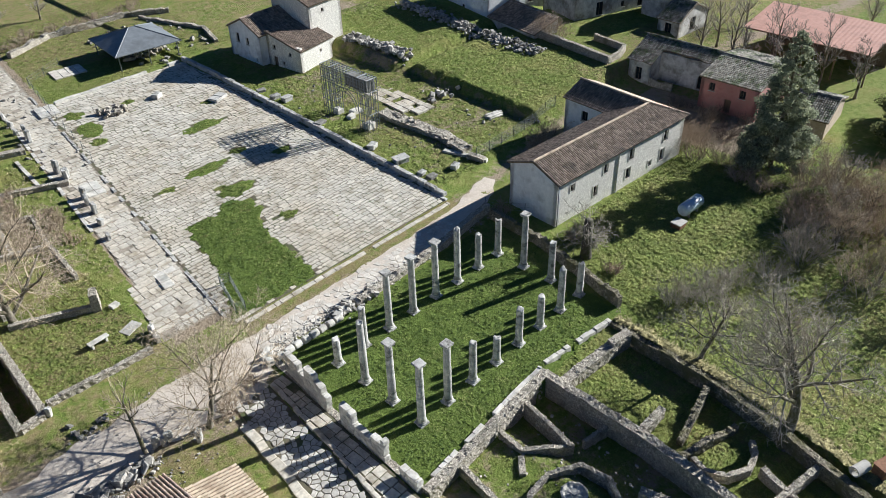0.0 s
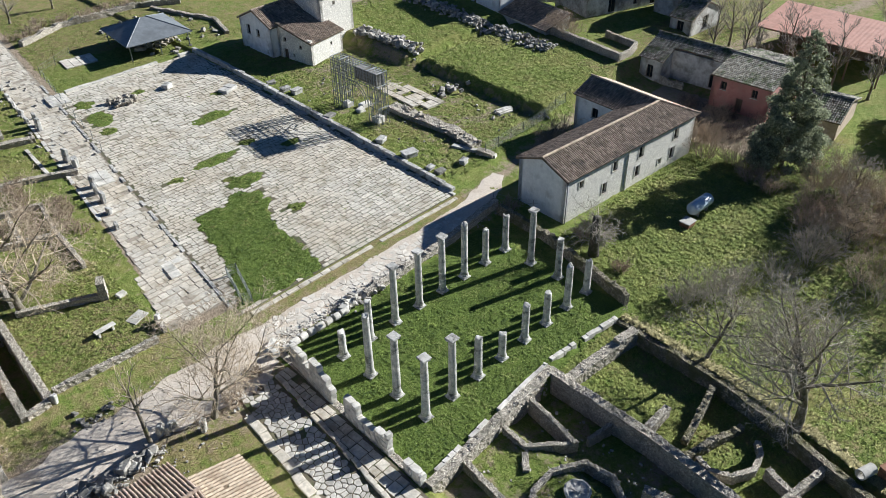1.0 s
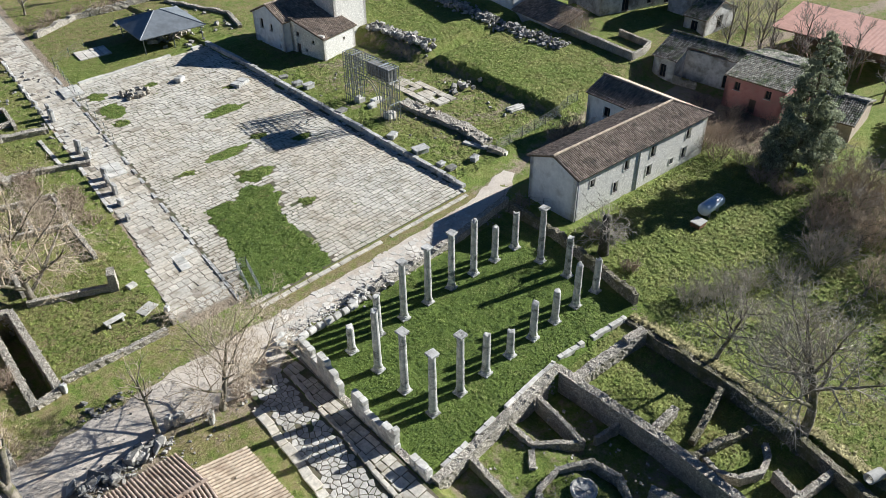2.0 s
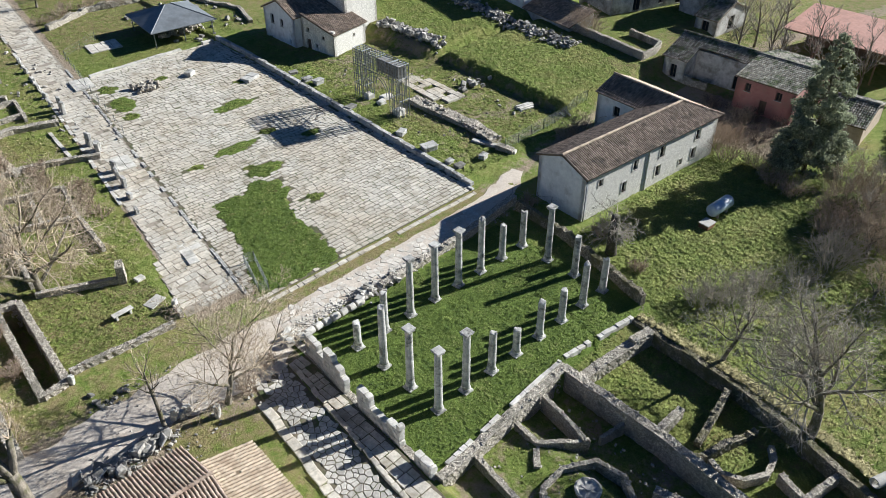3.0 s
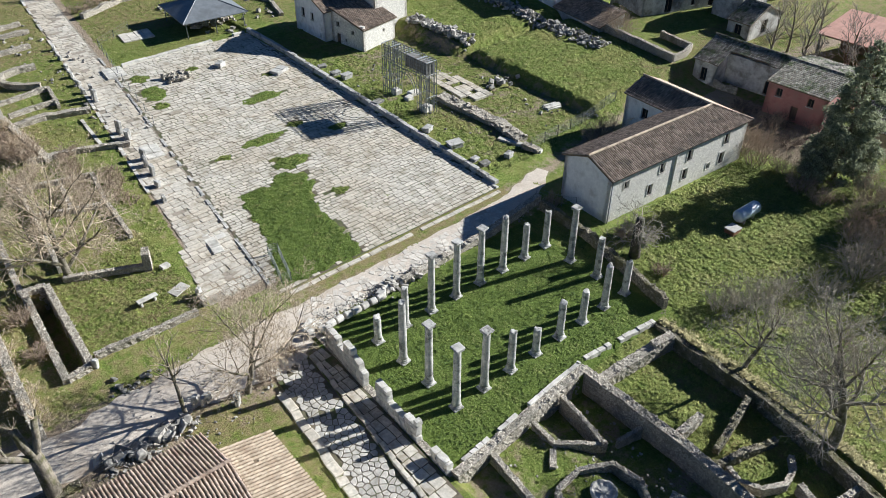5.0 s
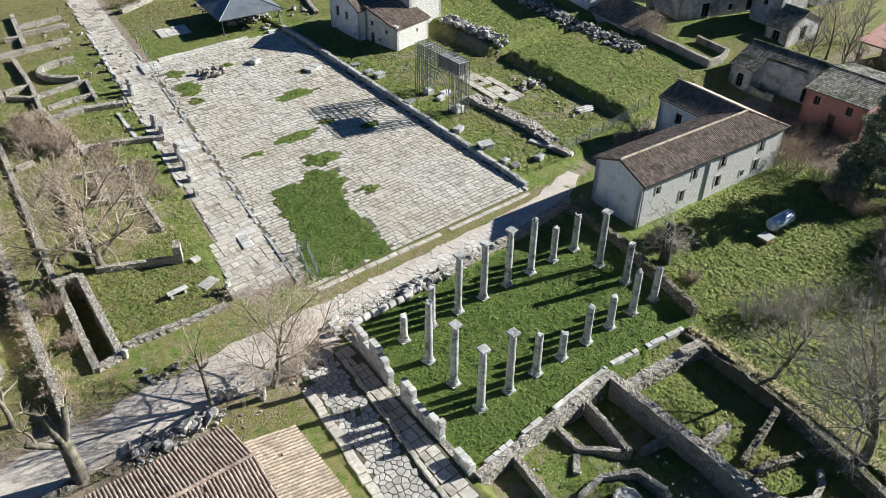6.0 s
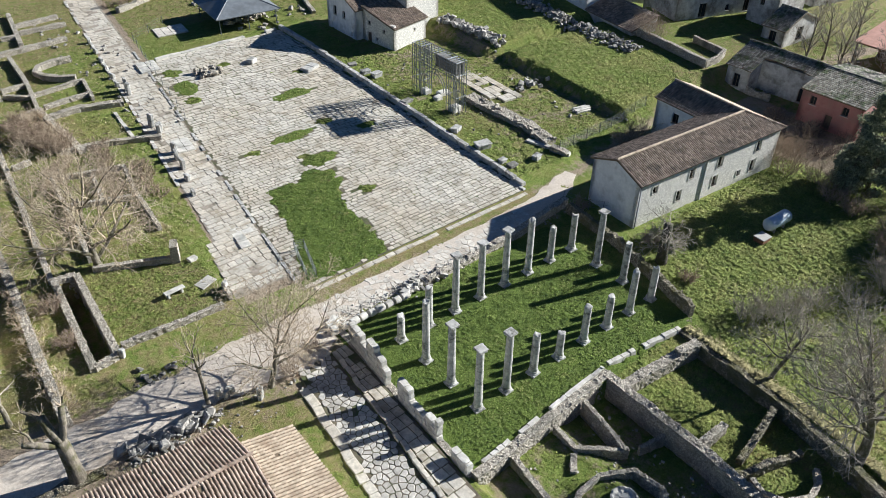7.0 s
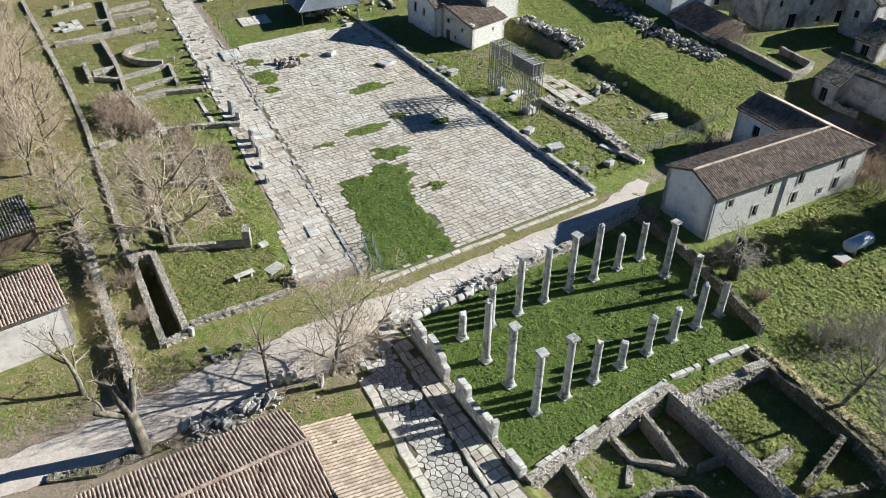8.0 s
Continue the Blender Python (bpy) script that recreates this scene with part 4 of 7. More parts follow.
def tile_plane(name, O, e, s, poly, mat, parent, seed=0, pitch=0.26, course=0.42, thick=0.14, board=None, full=0.44):
    """Curved tiles on a slope. O: its corner; e: along the eave; s: up the slope; poly: its outline in (e, s) metres."""
    rnd = random.Random(seed)
    O, e, s = Vector(O), Vector(e).normalized(), Vector(s).normalized()
    n = e.cross(s).normalized()
    if n.z < 0:
        n = -n
    V = [O + e * u + s * v for u, v in poly] + [O + e * u + s * v - n * thick for u, v in poly]
    k = len(poly)
    F = [tuple(range(k)), tuple(reversed(range(k, 2 * k)))] + [(i, (i + 1) % k, k + (i + 1) % k, k + i) for i in range(k)]
    deck = raw("roof_slope", V, F, board or M_WOOD, parent)
    V, F = [], []
    u0, u1 = min(p[0] for p in poly), max(p[0] for p in poly)
    v0, v1 = min(p[1] for p in poly), max(p[1] for p in poly)
    rows = int((u1 - u0) / pitch)
    cols = int((v1 - v0) / course) + 1
    arc = [math.pi * a / 4 for a in range(5)]
    for i in range(rows):
        u = u0 + (i + 0.5) * (u1 - u0) / rows
        for j in range(cols):
            v = v0 + (j + 0.35) * course
            if not inside(poly, u, v) or rnd.random() < 0.004:
                continue
            du, dn, sk = rnd.uniform(-.018, .018), rnd.uniform(0, 0.02), rnd.uniform(-.02, .02)
            o = len(V)
            va, vb = v - 0.45 * course + rnd.uniform(-.02, .02), min(v + 0.62 * course, v1 + 0.05)
            for vv, r, up, off in ((va, full * pitch, 0.045, du), (vb, full * 0.84 * pitch, 0.0, du + sk)):
                for a in arc:
                    V.append(O + e * (u + off + r * math.cos(a)) + s * vv + n * (up + dn + r * 0.8 * math.sin(a)))
            F += [(o + q, o + q + 1, o + 6 + q, o + 5 + q) for q in range(4)]
            F.append((o + 4, o + 3, o + 2, o + 1, o))
    t = raw("tiles", V, F, mat, deck)
    tagged(t, kind="stuff")
    return deck


def ridge_tiles(a, b, parent, mat, r=0.15, step=0.4):
    a, b = Vector(a), Vector(b)
    n = max(2, int((b - a).length / step))
    V, F = [], []
    d = (b - a).normalized()
    side = d.cross(Vector((0, 0, 1))).normalized()
    up = side.cross(d)
    for i in range(n):
        p, q = a.lerp(b, i / n), a.lerp(b, (i + 1.12) / n)
        o = len(V)
        for c, rr in ((p, r * 1.1), (q, r * 0.92)):
            for t in range(6):
                an = math.pi * t / 5
                V.append(c + side * rr * math.cos(an) + up * (rr * math.sin(an) + random.uniform(0, .012)))
        F += [(o + t, o + t + 1, o + 7 + t, o + 6 + t) for t in range(5)]
    return raw("ridge_tiles", V, F, mat, parent)


# ---- buildings ----


def holed(bm, length, z0, z1, thick, holes):
    """One closed wall with its openings. It runs along x; its face is y = 0 and it goes back to y = thick."""
    xs = sorted({0.0, length} | {h[0] for h in holes} | {h[0] + h[2] for h in holes})
    zs = sorted({z0, z1} | {h[1] for h in holes} | {h[1] + h[3] for h in holes})
    verts = {}

    def at(i, k, y):
        if (i, k, y) not in verts:
            verts[i, k, y] = bm.verts.new((xs[i], y, zs[k]))
        return verts[i, k, y]

    def solid(i, k):
        if not (0 <= i < len(xs) - 1 and 0 <= k < len(zs) - 1):
            return False
        x, z = (xs[i] + xs[i + 1]) / 2, (zs[k] + zs[k + 1]) / 2
        return not any(h[0] < x < h[0] + h[2] and h[1] < z < h[1] + h[3] for h in holes)
    for i in range(len(xs) - 1):
        for k in range(len(zs) - 1):
            if not solid(i, k):
                continue
            bm.faces.new([at(i, k, 0), at(i + 1, k, 0), at(i + 1, k + 1, 0), at(i, k + 1, 0)])
            bm.faces.new([at(i, k, thick), at(i, k + 1, thick), at(i + 1, k + 1, thick), at(i + 1, k, thick)])
            for di, dk, p, q in ((-1, 0, (0, 0), (0, 1)), (1, 0, (1, 1), (1, 0)), (0, -1, (1, 0), (0, 0)), (0, 1, (0, 1), (1, 1))):
                if not solid(i + di, k + dk):
                    bm.faces.new([at(i + p[0], k + p[1], 0), at(i + q[0], k + q[1], 0), at(i + q[0], k + q[1], thick), at(i + p[0], k + p[1], thick)])


def wall_side(parent, a, b, z0, z1, mat, holes=(), thick=0.5, gable=None, name="wall", sill=True, frame_mat=None):
    """A wall from a to b (x, y), its outer face on the right of that way, with windows or doors (along, up, width, height[, 'door']). gable: [(along, height)] above z1."""
    a, b = Vector((*a, 0)), Vector((*b, 0))
    ln = (b - a).length
    ang = math.degrees(math.atan2(b.y - a.y, b.x - a.x))
    bm = bmesh.new()
    holed(bm, ln, z0, z1, thick, [h[:4] for h in holes])
    w = part(name, bm, mat, parent)
    w.matrix_basis = pose(a.x, a.y, 0, 0, 0, ang)
    if gable:
        bm = bmesh.new()
        pts = [(0, z1)] + list(gable) + [(ln, z1)]
        f = [bm.verts.new((x, 0, z)) for x, z in pts]
        g = [bm.verts.new((x, thick, z)) for x, z in pts]
        bm.faces.new(f)
        bm.faces.new(g[::-1])
        for i in range(len(pts)):
            j = (i + 1) % len(pts)
            bm.faces.new((f[j], f[i], g[i], g[j]))
        part("gable", bm, mat, w)
    for h in holes:
        x, z, ww, hh = h[:4]
        door = len(h) > 4
        bm = bmesh.new()
        d = 0.22
        for x0, x1, q0, q1 in ((x, x + .07, z, z + hh), (x + ww - .07, x + ww, z, z + hh), (x + .07, x + ww - .07, z + hh - .07, z + hh), (x + .07, x + ww - .07, z, z + .07)):
            box(bm, x0, x1, d, d + .07, q0, q1)
        if not door:
            box(bm, x + ww / 2 - .03, x + ww / 2 + .03, d, d + .06, z + .07, z + hh - .07)
        fr = part("door_frame" if door else "window_frame", bm, frame_mat or M_FRAME, w)
        bm = bmesh.new()
        box(bm, x + .06, x + ww - .06, d + .025, d + .045, z + .06, z + hh - .06)
        part("door_leaf" if door else "pane", bm, M_FRAME if door else M_DARK, w)
        if sill and not door:
            bm = bmesh.new()
            box(bm, x - .1, x + ww + .1, -.06, .2, z - .09, z, 0.01)
            part("sill", bm, M_ASHLAR, w)
    return w


def farmhouse():
    O, ang = Vector((28.6, 8.35)), radians(-4.6)
    U, N = Vector((math.cos(ang), math.sin(ang))), Vector((-math.sin(ang), math.cos(ang)))

    def P(u, v):
        return tuple(O + U * u + N * v)

    def Q(u, v, z):
        return (*P(u, v), z)
    L, D, E, R, WU, WV = 22.6, 6.6, 5.35, 6.6, 16.8, 13.2
    house = thing("farmhouse", "long two-storey pale stone farmhouse with terracotta roof and rear wing", "house")
    win = [(2.1, 3.45, .62, .8), (6.1, 1.15, .7, 1.25), (7.6, 3.35, .75, 1.15), (11.8, 1.0, .85, 1.3), (12.1, 3.3, .85, 1.3), (16.1, .9, .6, .7), (18.3, .85, .85, 1.4), (18.6, 3.25, .85, 1.3)]
    wall_side(house, P(0, 0), P(L, 0), -0.3, E, M_STONEWALL, win)
    wall_side(house, P(L, 0), P(L, WV), -0.3, E, M_STONEWALL, [(3, 3.2, .8, 1.2), (8, 3.2, .8, 1.2)])
    wall_side(house, P(L, WV), P(WU, WV), -0.3, E, M_PLASTER, [], 0.5, [((L - WU) / 2, R - .15)])
    wall_side(house, P(WU, WV), P(WU, D), -0.3, E, M_PLASTER, [(2.6, 2.9, .95, 1.3)])
    wall_side(house, P(WU, D), P(0, D), -0.3, E, M_PLASTER, [(4, 1.0, .8, 1.2), (10, 1.0, .8, 1.2)])
    wall_side(house, P(0, D), P(0, 0), -0.3, E, M_PLASTER, [], 0.5, [(D / 2, R - .12)])
    bm = bmesh.new()
    box(bm, 10.05, 10.3, -.14, 0.0, -.3, E - .1, 0.02)
    for x, z, w, h in win:
        fr = bmesh.new()
        for x0, x1, z0, z1 in ((x - .16, x, z - .12, z + h + .16), (x + w, x + w + .16, z - .12, z + h + .16), (x, x + w, z + h, z + h + .16)):
            box(fr, x0, x1, -.045, .02, z0, z1, 0.012)
        fr = part("window_surround", fr, M_ASHLAR, house)
        fr.matrix_basis = pose(*P(0, 0), 0, 0, 0, -4.6)
    band = bmesh.new()
    box(band, 0.02, L - .02, -.16, -.003, E - .3, E - .06, 0.03)
    band = part("eave_cornice", band, M_PLASTER, house)
    band.matrix_basis = pose(*P(0, 0), 0, 0, 0, -4.6)
    V, F = [], []
    tube(V, F, [Vector((.12, -.1, -.1)), Vector((.12, -.1, E - .4))], [.05, .05], 8)
    pipe = raw("downpipe", V, F, M_STEEL, house, "grey metal downpipe", True)
    pipe.matrix_basis = pose(*P(0, 0), 0, 0, 0, -4.6)
    b = part("buttress", bm, M_STONEWALL, house)
    b.matrix_basis = pose(*P(0, 0), 0, 0, 0, -4.6)
    ov, mid = 0.35, D / 2
    rise = (R - E) / mid
    sl = math.hypot(1, rise)
    z0 = E - ov * rise
    up = lambda d2: (*(d2 / sl), rise / sl)
    rl = WU + (L - WU) / 2                                   # where the ridges meet
    # south slope
    tile_plane("s", Q(-ov * .6, -ov, z0), (*U, 0), up(N), [(0, 0), (L + ov * 1.6, 0), (rl + ov * .6, (mid + ov) * sl), (0, (mid + ov) * sl)], M_TILE, house, 1, full=0.37)
    tile_plane("n", Q(-ov * .6, D + ov, z0), (*U, 0), up(-N), [(0, 0), (WU - ov + ov * .6, 0), (rl + ov * .6, (mid + ov) * sl), (0, (mid + ov) * sl)], M_TILE, house, 2, full=0.37)
    half = (L - WU) / 2
    rise2 = (R - E) / half
    sl2 = math.hypot(1, rise2)
    up2 = lambda d2: (*(d2 / sl2), rise2 / sl2)
    zz = E - ov * rise2
    tile_plane("w", Q(WU - ov, WV + .2, zz), (*(-N), 0), up2(U), [(0, 0), (WV + .2 - D - ov, 0), (WV + .2 - mid, (half + ov) * sl2), (0, (half + ov) * sl2)], M_TILE, house, 3, full=0.38)
    # the east slope gets paler tiles to stand in for sunlight on it
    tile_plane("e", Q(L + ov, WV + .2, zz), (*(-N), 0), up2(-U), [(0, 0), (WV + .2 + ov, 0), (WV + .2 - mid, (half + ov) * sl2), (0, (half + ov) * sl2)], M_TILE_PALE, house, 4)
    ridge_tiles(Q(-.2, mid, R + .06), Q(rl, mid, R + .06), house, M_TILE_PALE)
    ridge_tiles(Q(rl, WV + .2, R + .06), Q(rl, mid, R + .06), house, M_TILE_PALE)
    ridge_tiles(Q(L + ov, -ov, zz + .08), Q(rl, mid, R + .06), house, M_TILE)


def simple_house(name, label, x, y, rz, w, d, eave, ridge, mat, tile, holes=((), (), (), ()), ridge_along="x", ov=0.35, z=None, seed=0, category="house", pitch=0.28, full=0.44):
    """A gabled block; local x along its width. holes for the sides -y, +x, +y, -x."""
    h = thing(name, label, category, (x, y, base_z(x, y) if z is None else z), "", "", rz)
    gx = [(w / 2, ridge - .1)] if ridge_along == "y" else None
    gy = [(d / 2, ridge - .1)] if ridge_along == "x" else None
    wall_side(h, (0, 0), (w, 0), -.6, eave, mat, holes[0], .45, gx)
    wall_side(h, (w, 0), (w, d), -.6, eave, mat, holes[1], .45, gy)
    wall_side(h, (w, d), (0, d), -.6, eave, mat, holes[2], .45, gx)
    wall_side(h, (0, d), (0, 0), -.6, eave, mat, holes[3], .45, gy)
    half = (d if ridge_along == "x" else w) / 2
    rise = (ridge - eave) / half
    sl = math.hypot(1, rise)
    zz = eave - ov * rise
    S = (half + ov) * sl
    if ridge_along == "x":
        poly = [(0, 0), (w + .5, 0), (w + .5, S), (0, S)]
        tile_plane("a", (-.25, -ov, zz), (1, 0, 0), (0, 1 / sl, rise / sl), poly, tile, h, seed + 1, pitch, full=full)
        tile_plane("b", (-.25, d + ov, zz), (1, 0, 0), (0, -1 / sl, rise / sl), poly, tile, h, seed + 2, pitch, full=full)
        ridge_tiles((-.25, d / 2, ridge + .07), (w + .25, d / 2, ridge + .07), h, tile)
    else:
        poly = [(0, 0), (d + .5, 0), (d + .5, S), (0, S)]
        tile_plane("a", (-ov, -.25, zz), (0, 1, 0), (1 / sl, 0, rise / sl), poly, tile, h, seed + 1, pitch, full=full)
        tile_plane("b", (w + ov, -.25, zz), (0, 1, 0), (-1 / sl, 0, rise / sl), poly, tile, h, seed + 2, pitch, full=full)
        ridge_tiles((w / 2, -.25, ridge + .07), (w / 2, d + .25, ridge + .07), h, tile)
    return h


def lean_house(name, label, x, y, rz, w, d, low, high, mat, tile, holes=((), (), (), ()), ov=0.35, seed=0, category="house", z=None, pitch=0.28):
    """A block under one slope that rises along +y from low to high."""
    h = thing(name, label, category, (x, y, base_z(x, y) if z is None else z), "", "", rz)
    wall_side(h, (0, 0), (w, 0), -.6, low, mat, holes[0], .45)
    wall_side(h, (w, 0), (w, d), -.6, low, mat, holes[1], .45, [(d, high - .05)])
    wall_side(h, (w, d), (0, d), -.6, high - .1, mat, holes[2], .45)
    wall_side(h, (0, d), (0, 0), -.6, low, mat, holes[3], .45, [(0, high - .05)])
    rise = (high - low) / d
    sl = math.hypot(1, rise)
    S = (d + ov * 1.2) * sl
    tile_plane("a", (-.25, -ov, low - ov * rise), (1, 0, 0), (0, 1 / sl, rise / sl), [(0, 0), (w + .5, 0), (w + .5, S), (0, S)], tile, h, seed, pitch, full=0.38)
    return h


farmhouse()

# ---- trees and shrubs ----


def limb(rnd, p, d, length, r, level, spec, wood, fine):
    """Grows one branch and its children."""
    n = max(3, int(length / (0.5 if level < 2 else 0.35)))
    n = min(n, 9 if level < 2 else (4 if level < 3 else 2))
    pts, rads = [p.copy()], [r]
    q, v = p.copy(), d.normalized()
    for i in range(n):
        v = (v + Vector((rnd.uniform(-1, 1), rnd.uniform(-1, 1), rnd.uniform(-.7, .9))) * spec["bend"] * (0.6 if level == 0 else 1) + Vector((0, 0, spec["lift"] * (0.4 + 0.2 * level)))).normalized()
        q = q + v * (length / n)
        pts.append(q.copy())
        rads.append(max(r * (1 - 0.72 * (i + 1) / n), spec["tip"]))
    if level == 0:
        rads[0] = r * 1.35
    tube(*(wood if level < 2 else fine), pts, rads, 9 if level == 0 else (6 if level == 1 else 3))
    if level >= spec["levels"]:
        return
    kids = spec["kids"][level]
    for k in range(kids):
        f = spec["clear"] + (1 - spec["clear"]) * (k + rnd.random() * 0.8) / kids if level == 0 else 0.22 + 0.76 * (k + rnd.random()) / kids
        i = min(int(f * n), n - 1)
        at = pts[i].lerp(pts[i + 1], f * n - i)
        along = (pts[i + 1] - pts[i]).normalized()
        side = along.orthogonal().normalized()
        side.rotate(Matrix.Rotation(2.4 * k + rnd.uniform(-.6, .6), 3, along))
        a = radians(spec["angle"]) * rnd.uniform(0.75, 1.25)
        cd = along * math.cos(a) + side * math.sin(a)
        cl = length * spec["ratio"][level] * rnd.uniform(0.75, 1.2) * (1.1 - 0.45 * f)
        limb(rnd, at, cd, cl, max(rads[i] * spec["thin"], spec["tip"]), level + 1, spec, wood, fine)


def bare_tree(x, y, h, seed, label, trunk_r=0.22, spread=1.0, levels=4, kids=(7, 6, 6, 4), clear=0.35, lean=(0, 0), twig=None, bend=0.16, lift=0.05, angle=48, tip=0.012, name="bare_tree", trunk=0.62, group="", z=None, ratio=0.62):
    rnd = random.Random(seed)
    spec = dict(bend=bend, lift=lift, levels=levels, kids=kids, clear=clear, angle=angle, ratio=(ratio * spread, 0.55, 0.5, 0.5), thin=0.58, tip=tip)
    wood, fine = ([], []), ([], [])
    limb(rnd, Vector((0, 0, -0.25)), Vector((lean[0], lean[1], 1)), h * trunk, trunk_r, 0, spec, wood, fine)
    t = thing(name, label, "tree" if "tree" in name else "shrub", (x, y, gz(x, y) if z is None else z), group)
    raw("trunk", *wood, M_BARK, t, "", True)
    raw("crown", *fine, twig or M_TWIG, t)
    return t


def bare_shrub(x, y, h, r, seed, label, mat=None, stems=22, group="", name="bare_shrub", stem=0.034, tip=0.013):
    """A thicket of thin stems from the ground, each with side twigs."""
    rnd = random.Random(seed)
    V, F = [], []
    for k in range(stems):
        a = rnd.uniform(0, 6.283)
        p = Vector((math.cos(a), math.sin(a), 0)) * r * 0.45 * rnd.random() ** 0.6 - Vector((0, 0, .1))
        d = Vector((math.cos(a) * rnd.uniform(.1, .9), math.sin(a) * rnd.uniform(.1, .9), 1)).normalized()
        spec = dict(bend=0.2, lift=0.0, levels=4, kids=(0, 0, 5, 3), clear=0.2, angle=42, ratio=(0, 0, .5, .5), thin=0.6, tip=tip)
        limb(rnd, p, d, h * rnd.uniform(.6, 1.05), stem, 2, spec, (V, F), (V, F))
    return tagged(raw(name, V, F, mat or M_BRUSH), label, "shrub", group) if not place(V, x, y) else None


def place(V, x, y):
    o = Vector((x, y, gz(x, y)))
    for i, v in enumerate(V):
        V[i] = v + o
    return False


def leaf_cloud(rnd, blobs, count, size, flat=0.6):
    """Small leaf faces scattered through egg-shaped clumps. blobs: (centre, radius)."""
    V, F = [], []
    total = sum(b[1] ** 2 for b in blobs)
    for c, r in blobs:
        for k in range(int(count * r * r / total)):
            d = Vector((rnd.gauss(0, 1), rnd.gauss(0, 1), rnd.gauss(0, 1))).normalized()
            p = Vector(c) + Vector((d.x, d.y, d.z * flat)) * r * rnd.uniform(0.35, 1.25)
            s = size * rnd.uniform(0.6, 1.3)
            a = (d + Vector((rnd.uniform(-1, 1), rnd.uniform(-1, 1), rnd.uniform(-.5, 1)))).normalized()
            u = a.orthogonal().normalized()
            u.rotate(Matrix.Rotation(rnd.uniform(0, 6.28), 3, a))
            w = a.cross(u)
            o = len(V)
            V += [p - u * s, p + w * s * .5, p + u * s, p - w * s * .5]
            F.append((o, o + 1, o + 2, o + 3))
    return V, F


def evergreen(x, y, h, r, seed, label, mat=None, count=9000, size=0.16, conic=True, name="evergreen_tree"):
    rnd = random.Random(seed)
    t = thing(name, label, "tree" if "tree" in name else "shrub", (x, y, gz(x, y)))
    V, F = [], []
    tube(V, F, [Vector((0, 0, -.2)), Vector((.1, 0, h * .5)), Vector((0, .1, h * .95))], [0.28, 0.18, 0.03], 8)
    blobs = []
    n = 130 if conic else 40
    for k in range(n):
        f = (k + rnd.random()) / n
        z = h * (0.1 + 0.88 * f)
        rr = r * ((1 - f) ** 0.5 if conic else math.sqrt(max(0.03, 1 - (2 * f - 1) ** 2)))
        a = k * 2.4 + rnd.uniform(-.4, .4)
        q = rr * rnd.uniform(.45, .9)
        c = (q * math.cos(a), q * math.sin(a), z - 0.12 * q)
        blobs.append((c, max(0.35, rr * (rnd.uniform(.16, .3) if conic else rnd.uniform(.28, .42)))))
        if k % 2 == 0:
            tube(V, F, [Vector((0, 0, z + .2)), Vector((c[0] * .6, c[1] * .6, z + .1)), Vector(c)], [0.06, 0.04, 0.015], 4)
    raw("trunk", V, F, M_BARK, t)
    raw("foliage", *leaf_cloud(rnd, blobs, count, size), mat or M_NEEDLE, t)
    return t


bare_tree(-16.6, 34.9, 14.5, 21, "bare winter tree with dense tan twigs among low ruins", 0.38, 1.75, 4, (12, 9, 8, 5), 0.1, (0, 0), M_TWIG, 0.16, 0.03, 50, 0.011, "bare_tree", 0.6)
bare_tree(-11.3, 12.0, 11.5, 22, "bare winter tree with spreading tan twigs beside the gravel track", 0.26, 1.5, 4, (11, 9, 8, 5), 0.22, (0, 0), M_TWIG, 0.17, 0.02, 55, 0.01, "bare_tree", 0.58)
bare_tree(-16.1, 13.1, 10.5, 23, "slender pruned bare tree with a few upright limbs", 0.2, 0.75, 3, (6, 4, 4), 0.5, (-.03, 0), M_TWIG, 0.1, 0.12, 38, 0.014, "bare_tree", 0.62)
bare_tree(-28.6, 20.6, 10.5, 25, "bare tree with crooked open limbs near the hut", 0.24, 0.95, 4, (6, 5, 4, 2), 0.3, (.12, -.05), M_TWIG_GREY, 0.2, 0.04, 50, 0.013, "bare_tree", 0.6)
bare_tree(20.6, -12.5, 10.5, 26, "bare grey tree beside the garden wall", 0.2, 1.3, 4, (9, 8, 7, 5), 0.3, (.15, .0), M_TWIG_GREY, 0.2, 0.02, 55, 0.011, "bare_tree", 0.55)
bare_tree(17.7, -21.3, 15.0, 27, "large bare grey tree with a forked leaning trunk", 0.5, 1.4, 4, (11, 9, 8, 5), 0.42, (.42, .12), M_TWIG_GREY, 0.2, 0.02, 55, 0.012, "bare_tree", 0.58)
for i, (x, y, h) in enumerate(((-23.6, 42.5, 7), (-24.2, 47.5, 8.5), (-25.5, 55, 10.5), (-24.5, 63, 11), (-26.5, 70, 11.5), (-24, 77, 12), (-27, 86, 12), (-22, 93, 10), (-30, 62, 11), (-22.8, 58.5, 9), (-21.8, 66.5, 9.5), (-23.2, 73.5, 10), (-21.5, 82, 10), (-24.8, 90, 11), (-20.8, 100, 9), (-28, 78, 12), (-29, 95, 12))):
    bare_tree(x, y, h, 40 + i, "bare winter tree with dense tan twigs in the hedge line", 0.22, 1.15, 4, (9, 8, 7, 4), 0.2, (0, 0), M_TWIG, 0.2, 0.05, 45, 0.013, "bare_tree", 0.6, "hedge line trees")
